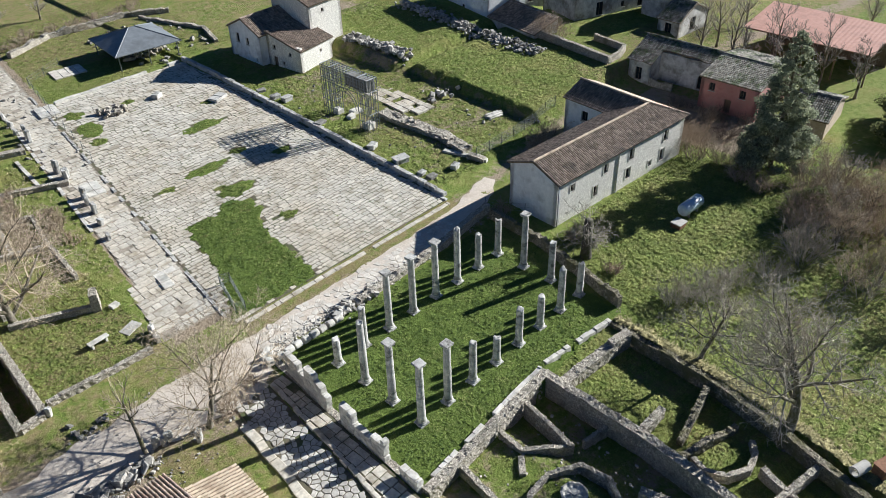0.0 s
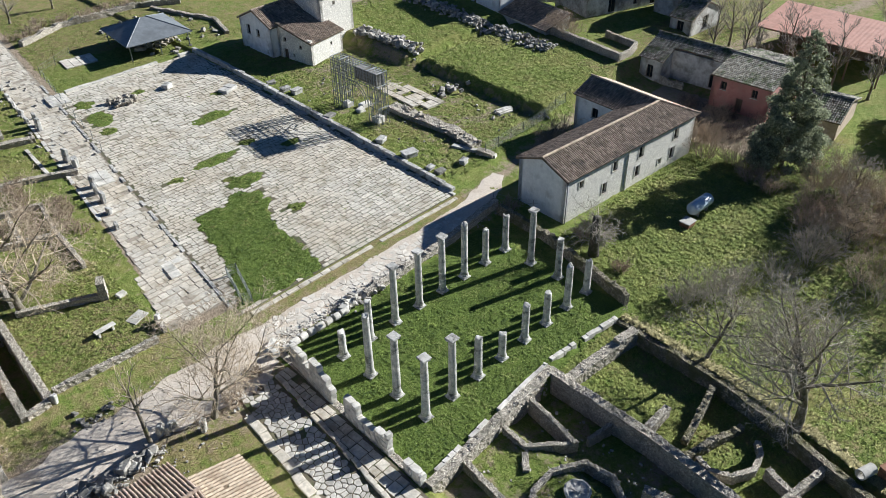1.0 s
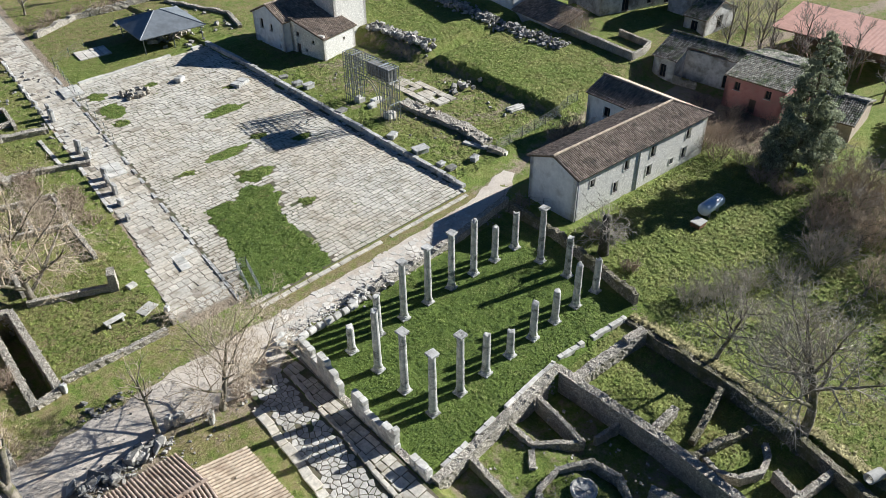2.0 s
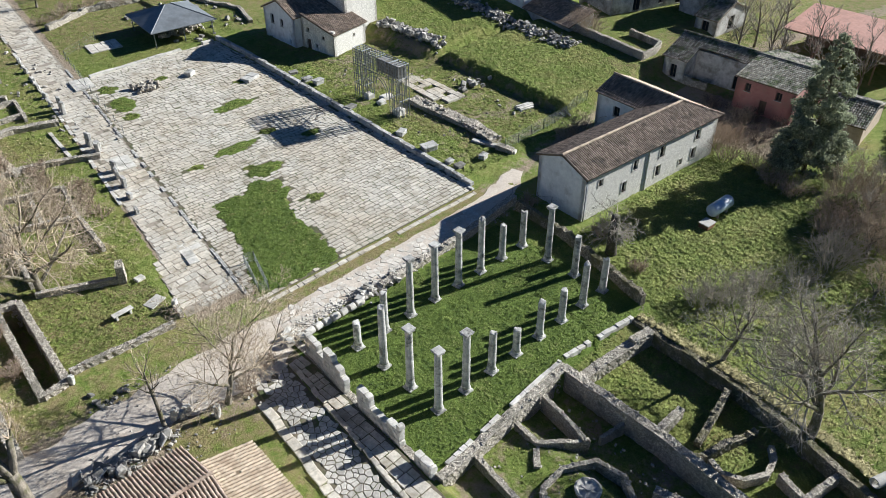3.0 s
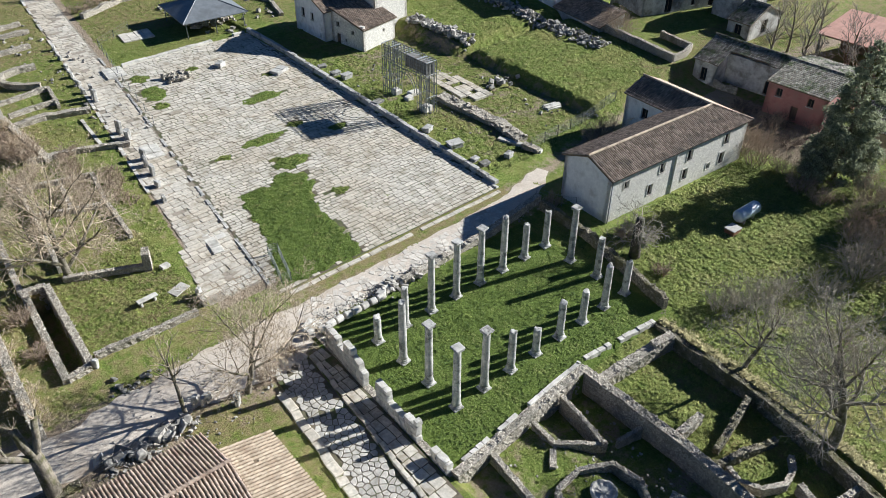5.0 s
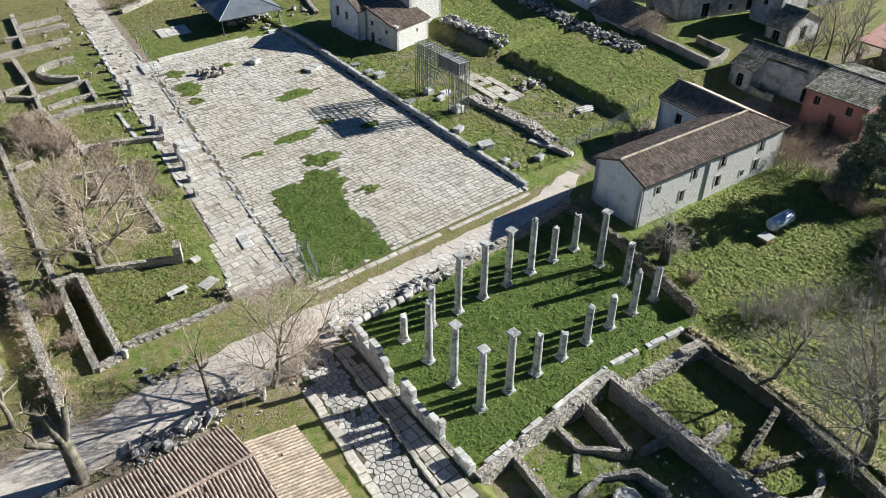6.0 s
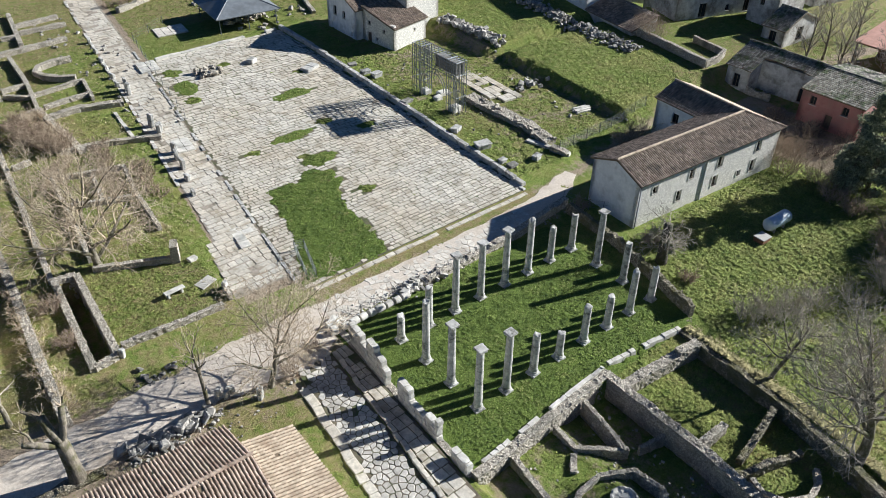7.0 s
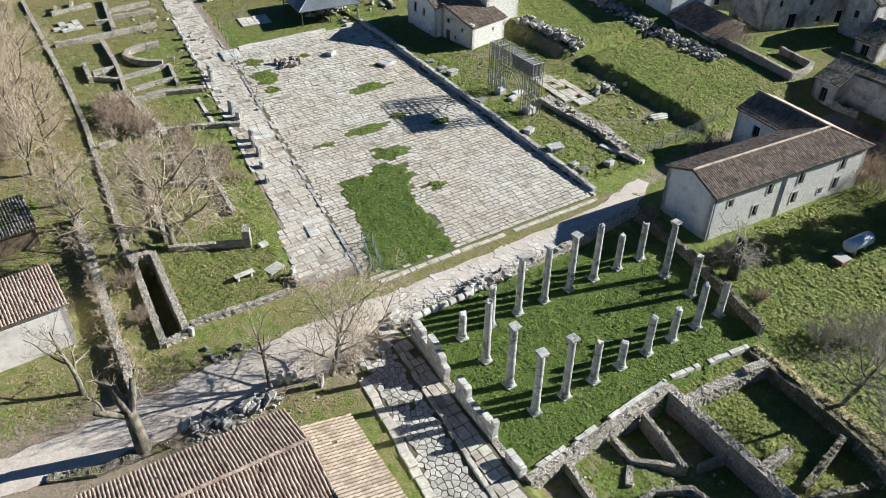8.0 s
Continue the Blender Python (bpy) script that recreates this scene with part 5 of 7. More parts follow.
for i, (x, y, h) in enumerate(((79.5, 19, 12), (81.5, 15, 13), (83.2, 9.5, 12), (80.0, 6.5, 11), (80.5, 1.5, 12), (86, 19.5, 11), (80.5, -3.5, 11), (78.0, 11.0, 9), (12, 109, 7), (20, 111, 6), (97, 20, 10), (104, 3, 11))):
    bare_tree(x, y, h, 60 + i, "tall bare grey tree beside the barns", 0.2, 0.7, 3, (9, 7, 6), 0.2, (0, 0), M_TWIG_GREY, 0.16, 0.08, 40, 0.02, "bare_tree", 0.7, "barn trees")


def pollard():
    t = thing("pollard_tree", "thick mossy pollarded tree with lopped pale limbs", "tree", (-26.2, 12.4, 0))
    V, F = [], []
    tube(V, F, [Vector(p) for p in ((0, 0, -.3), (0, .1, 1.6), (-.05, .15, 3.2), (-.1, .2, 4.2))], [.62, .52, .48, .42], 10)
    raw("trunk", V, F, M_BARK, t, "", True)
    for pts, r in ((((-.1, .2, 4.0), (-.45, .3, 5.2), (-.6, .6, 6.6)), .38), (((-.05, .2, 3.9), (.4, .1, 5.4), (.7, 0, 7.2)), .3), (((-.1, .2, 3.6), (-1.3, .1, 4.6), (-2.2, .1, 5.3)), .3),
                   (((-.5, .35, 5.5), (-.8, .8, 6.4), (-1.5, 1.3, 7.0)), .15), (((.5, .05, 6.4), (.9, .3, 7.1), (1.0, .4, 7.5)), .1), (((-1.6, .1, 4.9), (-1.7, .4, 5.6), (-2.0, .5, 6.1)), .1)):
        V, F = [], []
        tube(V, F, [Vector(p) for p in pts], [r, r * .85, r * .7], 8)
        raw("limb", V, F, M_BARK, t, "", True)
    V, F = [], []
    rnd = random.Random(3)
    for tip in ((-.6, .6, 6.6), (1.0, .4, 7.5), (-2.2, .1, 5.3), (-1.5, 1.3, 7.0), (-2.0, .5, 6.1), (.7, 0, 7.2)):
        for k in range(9):
            p = Vector(tip)
            d = Vector((rnd.uniform(-1, 1), rnd.uniform(-1, 1), rnd.uniform(.1, 1.2))).normalized()
            tube(V, F, [p, p + d * .35, p + d * .7 + Vector((0, 0, .15))], [.025, .018, .01], 3)
    raw("crown", V, F, M_TWIG, t)


pollard()


def dead_trunk():
    """A thick dark trunk, lopped, with drooping bare branches."""
    t = thing("lopped_tree", "thick dark lopped trunk with drooping bare branches beside the farmhouse", "tree", (26.3, 2.9, gz(26.3, 2.9)))
    V, F = [], []
    tube(V, F, [Vector(p) for p in ((0, 0, -.3), (.05, .05, 1.2), (.0, .1, 2.6), (.1, .1, 4.4))], [.62, .5, .46, .4], 10)
    raw("trunk", V, F, M_DARKBARK, t, "", True)
    rnd = random.Random(12)
    V, F = [], []
    spec = dict(bend=0.2, lift=-0.05, levels=4, kids=(0, 0, 6, 4), clear=0.2, angle=48, ratio=(0, 0, .5, .5), thin=0.6, tip=0.014)
    for k in range(22):
        a = 2.4 * k
        limb(rnd, Vector((.1, .1, rnd.uniform(1.6, 4.2))), Vector((math.cos(a), math.sin(a), rnd.uniform(-.1, .6))), rnd.uniform(1.6, 3.0), .05, 2, spec, (V, F), (V, F))
    raw("crown", V, F, M_TWIG_GREY, t)


dead_trunk()
S_BR = "tangled bare brown shrub of the thicket"
rnd0 = random.Random(77)
k = 0
for x in range(30, 62, 3):
    for y in range(-30, -5, 3):
        px, py = x + rnd0.uniform(-1.4, 1.4), y + rnd0.uniform(-1.4, 1.4)
        edge = -7.5 - 0.8 * (46 - px) if px < 46 else -7.5 + 0.45 * (px - 46)
        if py < edge - 2.0 and px + 0.55 * py > 22 and rnd0.random() > 0.22:
            bare_shrub(px, py, rnd0.uniform(2.2, 4.2), rnd0.uniform(1.6, 2.6), 100 + k, S_BR, (M_BRUSH, M_TWIG_GREY, M_BRUSH)[k % 3], 14, "thicket")
            k += 1
for i, (x, y, h, r) in enumerate(((51.6, 4.6, 3.4, 2.2), (52.6, 7.4, 3.6, 2.2), (54.2, 10.4, 3.0, 2.0), (52.6, 1.4, 3.2, 2.2), (56.0, 6.4, 3.0, 2.0), (57.8, 12.5, 2.0, 1.8), (61.5, 8.5, 2.2, 1.8), (50.0, -1.5, 2.4, 1.8), (49.2, -4.6, 2.6, 1.8))):
    bare_shrub(x, y, h, r, 200 + i, "tall bare reddish-brown shrub behind the farmhouse", M_BRUSH, 34, "shrubs behind the farmhouse", "bare_shrub", 0.028, 0.01)
for i, (x, y, h, r) in enumerate(((28.2, 5.4, 1.6, 1.2), (44.0, 20.6, 2.8, 1.5), (41.6, 20.4, 2.4, 1.4), (26.9, 14.0, 1.6, 1.0), (25.8, -.6, 1.2, 1.0), (66.6, 36.6, 3.2, 2.6), (67.5, 39.0, 3.4, 2.4), (-9.2, 12.4, 1.3, 1.2), (-6.5, 13.6, 0.9, 1.3), (-22.0, 31.5, 1.8, 1.2), (-22.4, 26.5, 1.4, 1.0))):
    bare_shrub(x, y, h, r, 230 + i, "low tangle of bare brambles", M_BRUSH, 30, "", "bramble_bush")
for i, (x, y, h, r) in enumerate(((39.5, -13.2, 3.6, 2.2), (41.5, -12.6, 3.8, 2.2))):
    bare_shrub(x, y, h, r, 400 + i, "dense grey bare shrub at the garden's edge", M_TWIG_GREY, 34, "garden edge shrubs")
for i, (x, y, h, r) in enumerate(((25.6, -7.2, 2.3, 1.9), (27.4, -8.0, 2.6, 2.0), (29.4, -9.0, 2.6, 2.0), (32.0, -10.2, 2.3, 2.0), (35.2, -12.0, 2.2, 2.0))):
    bare_shrub(x, y, h, r, 430 + i, "dense domed grey shrub of fine bare twigs", M_TWIG_GREY, 32, "garden edge shrubs", "bare_shrub", 0.024, 0.009)
for i, (x, y, h, r) in enumerate(((45.0, -10.4, 3.4, 2.0), (46.4, -12.0, 4.2, 2.2), (49.4, -9.8, 3.8, 2.0), (47.0, -14.6, 4.2, 2.2), (51.5, -11.5, 4.0, 2.2), (53.5, -8.0, 3.6, 2.0), (49.0, -17.0, 4.2, 2.2), (52.5, -14.5, 4.2, 2.2))):
    bare_shrub(x, y, h, r, 450 + i, "tall dense brown shrub at the garden fence", M_BRUSH, 36, "garden fence shrubs", "bare_shrub", 0.028, 0.01)
for i in range(15):
    y = 19.5 + i * 1.5
    bare_shrub(-25.9 + 0.05 * y + random.Random(i).uniform(-.4, .2), y, 1.5, 0.9, 260 + i, "bare twiggy growth along the boundary wall", M_TWIG, 10, "growth along the wall")
for i in range(22):
    rr = random.Random(i + 5)
    bare_shrub(-20.5 - rr.uniform(1.0, 8), 62 + i * 1.9, rr.uniform(1.6, 3), 1.8, 300 + i, "dry tan scrub along the boundary", M_TWIG, 11, "scrub along the boundary")
for i in range(30):
    rr = random.Random(i + 50)
    bare_shrub(-15.4 + 3.6 * rr.random(), 57.0 + 9.6 * rr.random(), rr.uniform(1.6, 2.1), 1.7, 330 + i, "reddish-brown brambles smothering a ruined room", M_BRUSH if i % 3 else M_TWIG, 18, "brambles in the ruin", "bramble_bush")
for i in range(14):
    rr = random.Random(i + 90)
    bare_shrub(9 + i * 1.9, 100 + rr.uniform(0, 4), rr.uniform(1.2, 2.2), 1.5, 350 + i, "dark scrub on the field boundary", M_BRUSH, 18, "scrub on the field boundary")
for i in range(16):
    rr = random.Random(i + 170)
    bare_shrub(56.0 + 8 * rr.random(), 1.5 + 13 * rr.random(), rr.uniform(.9, 1.6), 1.5, 560 + i, "low brambles coloured dark for the shade before the ruined farm", M_DARKBRUSH, 16, "shaded brambles", "bramble_bush")
evergreen(55.2, -3.0, 16.5, 4.3, 1, "tall dark conifer beside the ruined farm", None, 36000, 0.16)
evergreen(52.6, -1.9, 4.6, 1.9, 2, "round dark evergreen shrub", None, 6000, 0.15, False, "evergreen_shrub")
# added evergreen, hidden among the stems, so the thicket casts a denser shadow
evergreen(48.0, -10.6, 3.4, 1.7, 8, "olive green shrub added inside the thicket to thicken its shadow", M_LEAF, 4000, 0.17, False, "evergreen_shrub")
evergreen(70.5, -12.5, 4.0, 3.0, 4, "broad dull green evergreen tree", M_LEAF, 10000, 0.2, False)
evergreen(77.0, -11.0, 4.5, 3.2, 6, "broad dull green evergreen tree", M_LEAF, 9000, 0.2, False)
for i, (x, y, h) in enumerate(((43.5, -15.0, 6.5), (47.5, -12.5, 6.5), (51.0, -15.5, 7), (46.0, -20.0, 6.5), (41.0, -20.0, 6), (54.5, -11.5, 6), (37.5, -18.0, 5.5), (36.5, -24.5, 6))):
    bare_tree(x, y, h, 500 + i, "bare grey-brown young tree of the thicket", 0.15, 1.1, 4, (8, 7, 5, 3), 0.15, (0, 0), M_TWIG_GREY if i % 2 else M_TWIG, 0.2, 0.05, 45, 0.012, "bare_tree", 0.62, "thicket trees")
for i, (x0, y0, x1, y1, n) in enumerate(((-8.2, 57, -11.0, 44.5, 13), (-6.9, 50.5, -7.8, 42.5, 9), (-13.0, 55.5, -16.0, 50.0, 8))):
    for k in range(n):
        rr = random.Random(130 + 20 * i + k)
        f = (k + rr.random()) / n
        bare_shrub(x0 + (x1 - x0) * f + rr.gauss(0, .3), y0 + (y1 - y0) * f, rr.uniform(.9, 1.5), 1.3, 360 + 20 * i + k, "low brown brambles grown over a ruined wall", M_BRUSH, 16, "brambles in the excavated rooms", "bramble_bush")

# ---- other buildings ----
simple_house("tiled_outbuilding", "low outbuilding with a ribbed terracotta tile roof beside the track", -31.2, -0.6, -1.5, 13.9, 8.7, 3.0, 4.4, M_STONEWALL, M_TILE_ROSE, ((), (), (), ()), "x", 0.3, 0.0, 11, "house", 0.26, 0.38)
lean_house("tiled_annex", "annex with a pale sun-bleached tile roof beside the street", -13.7, -7.2, 88, 12.5, 3.6, 2.5, 3.3, M_STONEWALL, M_TILE_PALE, ((), (), (), ()), 0.3, 12, "house", 0.0, 0.29)
lean_house("white_hut", "whitewashed hut with a rosy terracotta tile roof", -37.5, 26.0, 2.5, 10.0, 4.6, 4.5, 5.4, M_CREAM, M_TILE_ROSE, ((), (), (), ()), 0.35, 13, "house", 0.2, 0.25)
lean_house("old_shed", "old dark shed with a weathered grey tile roof", -34.5, 41.3, 2.5, 7.2, 5.0, 2.3, 3.1, M_WOOD, M_TILE_MOSS, ((), (), (), ()), 0.3, 14, "shed", 0.8, 0.28)
simple_house("chapel_house", "small whitewashed house with a tiled gable roof at the forum's end", 32.2, 63.7, 2, 8.6, 7.3, 5.0, 6.7, M_PLASTER, M_TILE,
             ((), (), (), ((1.6, 2.9, .8, 1.4), (3.9, 2.9, .7, 1.1), (1.0, .3, .5, .5), (5.9, .9, .35, .5))), "x", 0.3, 1.75, 15)
lean_house("chapel_annex", "pale stone lower wing with a lean-to tile roof", 34.55, 57.55, 11, 6.9, 6.2, 3.7, 5.6, M_STONEWALL, M_TILE,
           (((4.2, 2.2, .4, .4),), (), (), ((0.9, .1, .8, 1.9, "door"), (1.0, 3.1, .55, .9), (2.6, 1.0, .35, .5), (3.9, 2.5, .5, .5))), 0.3, 16, "house", 1.55)
simple_house("stone_tower_house", "taller pale stone house with a tile roof behind the chapel", 39.6, 61.2, 5, 6.5, 8.0, 8.0, 9.4, M_STONEWALL, M_TILE, (((2.5, 6.4, .5, .5),), (), (), ()), "x", 0.3, 1.7, 17)
lean_house("white_terrace_house", "tall whitewashed house with small windows behind the rubble rows", 68.9, 61.4, -99, 11.3, 8, 7.5, 9.0, M_PLASTER, M_TILE_MOSS,
           (((2.5, 4.2, .7, 1.0), (6.2, 4.2, .7, 1.0), (9.6, 4.2, .7, 1.0), (4.5, 1.2, .7, 1.0)), (), (), ()), 0.3, 18, "house", 1.4)
lean_house("ruined_shed", "ruined low whitewashed shed with a sagging mossy tile roof", 67.0, 50.0, -100, 10.8, 4.9, 2.4, 4.0, M_OLDPLASTER, M_TILE, ((), (), (), ()), 0.25, 19, "shed", 0.95)
simple_house("farm_block", "long whitewashed farm building with dark openings round the yard", 75.6, 39.3, -17, 18.3, 8.5, 6.6, 8.4, M_OLDPLASTER, M_TILE_MOSS,
             (((2.2, 3.9, .7, 1.0), (4.4, .4, 1.5, 2.2), (7.6, 3.7, .8, 1.1), (9.6, .9, .8, 1.0), (13.2, .4, 1.2, 2.0), (15.2, 3.9, .7, 1.0)), (), (), ((2.5, 3.9, .8, 1.1),)), "x", 0.3, 2.1, 20)
simple_house("farm_block", "old pale farm building with a mossy roof", 74.3, 49.8, -17, 7.0, 7.0, 6.0, 7.6, M_OLDPLASTER, M_TILE_MOSS, (((2, 1, 1, 1.4), (5, 3.6, .8, 1.1)), (), (), ((2, 3.6, .8, 1.1),)), "x", 0.3, 2.4, 21)
simple_house("gabled_barn", "plastered barn with a sunlit gable and a dark tile roof", 81.8, 24.2, -2, 8.6, 3.7, 2.6, 4.5, M_OLDPLASTER, M_TILE_MOSS, (((3.4, .3, 1.6, 2.0),), (), (), ((1.2, .3, 1.2, 1.7),)), "y", 0.3, 1.45, 22)
# largely unseen block, assumed here to throw the yard into shade
simple_house("farm_block", "tall farm building added behind the small barn to shade the yard", 86.0, 28.4, -2, 7.5, 5.0, 6.6, 8.0, M_OLDPLASTER, M_TILE_MOSS, ((), (), (), ((1.8, 3.6, .8, 1.1),)), "x", 0.3, 1.5, 28)
simple_house("farm_block", "old pale farm building with dark windows", 100.5, 30.0, -12, 10, 9, 6.5, 8.4, M_OLDPLASTER, M_TILE_MOSS, (((2, 3.8, .9, 1.2), (6, 3.8, .9, 1.2), (3, .8, 1, 1.4)), (), (), ((2, 3.8, .9, 1.2), (5.5, 3.8, .9, 1.2))), "x", 0.3, 0.6, 23)


def ruined_farm():
    h = thing("ruined_farm", "abandoned whitewashed farm building, half unroofed, with mossy collapsing tiles", "house", (66.6, 11.9, 0), "", "", 1)
    w, d, eave, ridge, cut, back = 9.8, 11.4, 3.4, 5.3, 8.0, 2.7
    rise = (ridge - eave) / (w / 2)
    sl = math.hypot(1, rise)
    wall_side(h, (back, 0), (w, 0), -.6, eave, M_OLDPLASTER, (), .45, [(w / 2 - back, ridge - .1)])
    wall_side(h, (w, 0), (w, d), -.6, eave, M_OLDPLASTER, (), .45)
    wall_side(h, (w, d), (0, d), -.6, eave, M_OLDPLASTER, (), .45, [(w / 2, ridge - .1)])
    wall_side(h, (0, d), (0, cut), -.6, eave - .15, M_OLDPLASTER, ((1.1, .4, 1.0, 1.9),), .45)
    wall_side(h, (0, cut), (back, cut), -.6, eave, M_OLDPLASTER, (), .4, [(back, eave + back * rise - .2)])
    wall_side(h, (back, cut), (back, 0), -.6, eave + back * rise - .3, M_OLDPLASTER, ((5.9, .2, 1.0, 1.9),), .45)
    S, n = (w / 2 + .35) * sl, (back + .15) * sl
    zz = eave - .35 * rise
    tile_plane("a", (-.35, -.25, zz), (0, 1, 0), (1 / sl, 0, rise / sl), [(cut, 0), (cut + 1.4, .15), (d + .5, .05), (d + .5, S), (0, S), (0, n + .2), (1.6, n - .1), (3.0, n + .35), (4.6, n), (6.2, n + .4), (cut, n)], M_TILE_MOSS, h, 24)
    tile_plane("b", (w + .35, -.25, zz), (0, 1, 0), (-1 / sl, 0, rise / sl), [(0, 0), (d + .5, 0), (d + .5, S), (0, S)], M_TILE_MOSS, h, 25)
    ridge_tiles((w / 2, -.25, ridge + .07), (w / 2, d + .25, ridge + .07), h, M_TILE_MOSS)


ruined_farm()
simple_house("red_house", "faded red house with a dark mossy tile roof and small windows", 65.0, 3.6, 1, 11.6, 7.9, 4.4, 5.5, M_RED, M_TILE_MOSS, (((3, 2.0, .8, 1.1),), (), (), ((1.2, 2.6, .8, 1.1), (5.4, 2.6, .8, 1.1), (3.6, .2, .9, 1.8, "door"))), "y", 0.3, 0.0, 25)
rubble_wall("yard_wall", [(66.5, 19.9), (66.6, 18.2), (66.7, 16.4)], 0.4, 1.0, 1.4, "broken pale yard wall of the abandoned farm", 0.7, 0.25)
simple_house("gabled_shed", "small shed with a sunlit tan gable wall and dark tile roof", 65.8, -4.9, 6, 8.6, 4.6, 2.5, 3.9, M_TAN, M_TILE_MOSS, ((), (), (), ()), "y", 0.3, 0.0, 26, "shed")


def pink_barn():
    b = thing("open_barn", "open barn with a large faded pink sheet roof", "barn", (84.4, -3.2, 0))
    V, F = [], []
    n = 60
    for i in range(n + 1):
        y = 18.4 * i / n
        for x, z in ((0, 4.7), (9.8, 6.0)):
            V += [(x, y, z + (0.018 if i % 2 else 0)), (x, y, z - 0.08)]
    for i in range(n):
        a = 4 * i
        F += [(a, a + 4, a + 6, a + 2), (a + 1, a + 3, a + 7, a + 5), (a, a + 1, a + 5, a + 4), (a + 2, a + 6, a + 7, a + 3)]
    raw("roof_sheet", V, F, M_PINK, b)
    for i in range(5):
        for x, h in ((.3, 4.65), (9.4, 5.85)):
            bm = bmesh.new()
            box(bm, x - .11, x + .11, .3 + 4.4 * i - .11, .3 + 4.4 * i + .11, -.3, h, 0.02)
            part("post", bm, M_WOOD, b)
    bm = bmesh.new()
    box(bm, 9.3, 9.5, .2, 18.2, -.3, 5.8)
    part("back_wall", bm, M_WOOD, b)
    bm = bmesh.new()
    box(bm, 0.2, .4, .2, 18.2, 4.4, 4.62)
    part("beam", bm, M_WOOD, b)


pink_barn()


def pavilion():
    p = thing("shelter", "grey metal hipped shelter roof on posts over excavated brickwork", "shelter", (17.6, 78.45, base_z(20, 81)), "", "", -6)
    w, d, e, a = 9.2, 9.4, 2.5, 4.5
    V = [(-.5, -.5, e), (w + .5, -.5, e), (w + .5, d + .5, e), (-.5, d + .5, e), (w * .45, d / 2, a), (w * .55, d / 2, a)]
    V += [(x, y, z - .12) for x, y, z in V]
    F = [(0, 1, 5, 4), (1, 2, 5), (2, 3, 4, 5), (3, 0, 4), (7, 6, 10, 11), (8, 7, 11), (9, 8, 11, 10), (6, 9, 10), (0, 6, 7, 1), (1, 7, 8, 2), (2, 8, 9, 3), (3, 9, 6, 0)]
    raw("roof", V, F, M_SLATE, p)
    for x, y, q, r, z in ((-.5, -.5, w * .45, d / 2, e), (w + .5, -.5, w * .55, d / 2, e), (w + .5, d + .5, w * .55, d / 2, e), (-.5, d + .5, w * .45, d / 2, e)):
        V, F = [], []
        tube(V, F, [Vector((x, y, e + .03)), Vector((q, r, a + .03))], [.06, .06], 6)
        raw("hip_cap", V, F, M_SLATE, p)
    for x in (0.1, w / 2, w - .1):
        for y in (.1, d - .1):
            bm = bmesh.new()
            lathe(bm, [(.08, -.4), (.08, e - .02)], 8, Matrix.Translation((x, y, 0)))
            part("post", bm, M_STEEL, p)
    heap("brick_ruin", [(19.6 + 6.2 * random.random(), 80.2 + 5 * random.random(), base_z(20, 82) + .1 + .5 * random.random(), random.uniform(.5, .9)) for i in range(60)], "excavated brown brickwork under the shelter", "stuff", 4, M_RUBBLE)


pavilion()


def scaffold():
    """A steel-tube outline of a vanished arch, standing beside the forum."""
    s = thing("steel_frame", "steel tube frame tracing a vanished arched monument", "frame", (29.1, 37.4, base_z(29, 42) - .05))
    ys = [0, .45, .9, 1.35, 1.8, 6.9, 7.35, 7.8, 8.25, 8.7]
    end = ys[-1]

    def rod(name, a, b, r=.045):
        V, F = [], []
        tube(V, F, [Vector(a), Vector(b)], [r, r], 6)
        raw(name, V, F, M_STEEL, s)
    for x in (0, 1.7):
        for y in ys:
            rod("upright", (x, y, 0), (x, y, 6.9))
        for y in (2.5, 3.2, 3.9, 4.8, 5.5, 6.2):
            rod("upright", (x, y, 5.0), (x, y, 6.9))
        for z in (4.85, 5.2, 6.55, 6.9):
            rod("rail", (x, 0, z), (x, end, z))
        for z in (1.2, 2.3, 3.6):
            rod("rail", (x, 0, z), (x, 1.8, z))
            rod("rail", (x, 6.9, z), (x, end, z))
        for rr in (2.05, 2.5):
            V, F = [], []
            tube(V, F, [Vector((x, end / 2 - rr * math.cos(math.pi * t / 16), 2.3 + rr * math.sin(math.pi * t / 16))) for t in range(17)], [.045] * 17, 6)
            raw("arch_tube", V, F, M_STEEL, s)
    for x in (.57, 1.13):
        for y in (0, .9, 1.8, 6.9, 7.8, 8.7):
            rod("upright", (x, y, 0), (x, y, 6.9), .035)
    for y in (0, 1.8, 4.35, 6.9, end):
        for z in (5.2, 6.9):
            rod("cross_rail", (0, y, z), (1.7, y, z))
    for k in range(1, 16):
        y = end * k / 16
        if k % 4:
            rod("cross_rail", (0, y, 6.9), (1.7, y, 6.9), .032)
    for x in (0, 1.7):
        for z in (5.65, 6.1):
            rod("rail", (x, 0, z), (x, end, z), .035)
        for k in range(1, 15):
            y = end * k / 15
            rod("attic_bar", (x, y, 5.2), (x, y, 6.9), .03)
    for y in (0, 1.8, 6.9, end):
        rod("cross_rail", (0, y, 2.3), (1.7, y, 2.3))
    # panel made larger than its true size so that it casts a solid shadow
    bm = bmesh.new()
    box(bm, 0.2, 1.5, 0.2, 4.2, 5.2, 6.75, 0.03)
    part("panel", bm, M_DARKSTONE, s)
    for x, y, z in ((1.2, 4.9, 0), (1.0, 7.2, 0), (1.0, 1.2, 0), (2.6, 5.6, 0)):
        bm = rock(1.3, int(y * 10))
        ob = part("stone_block", bm, M_ASHLAR, s)
        ob.location = (x, y, z - .1)


scaffold()

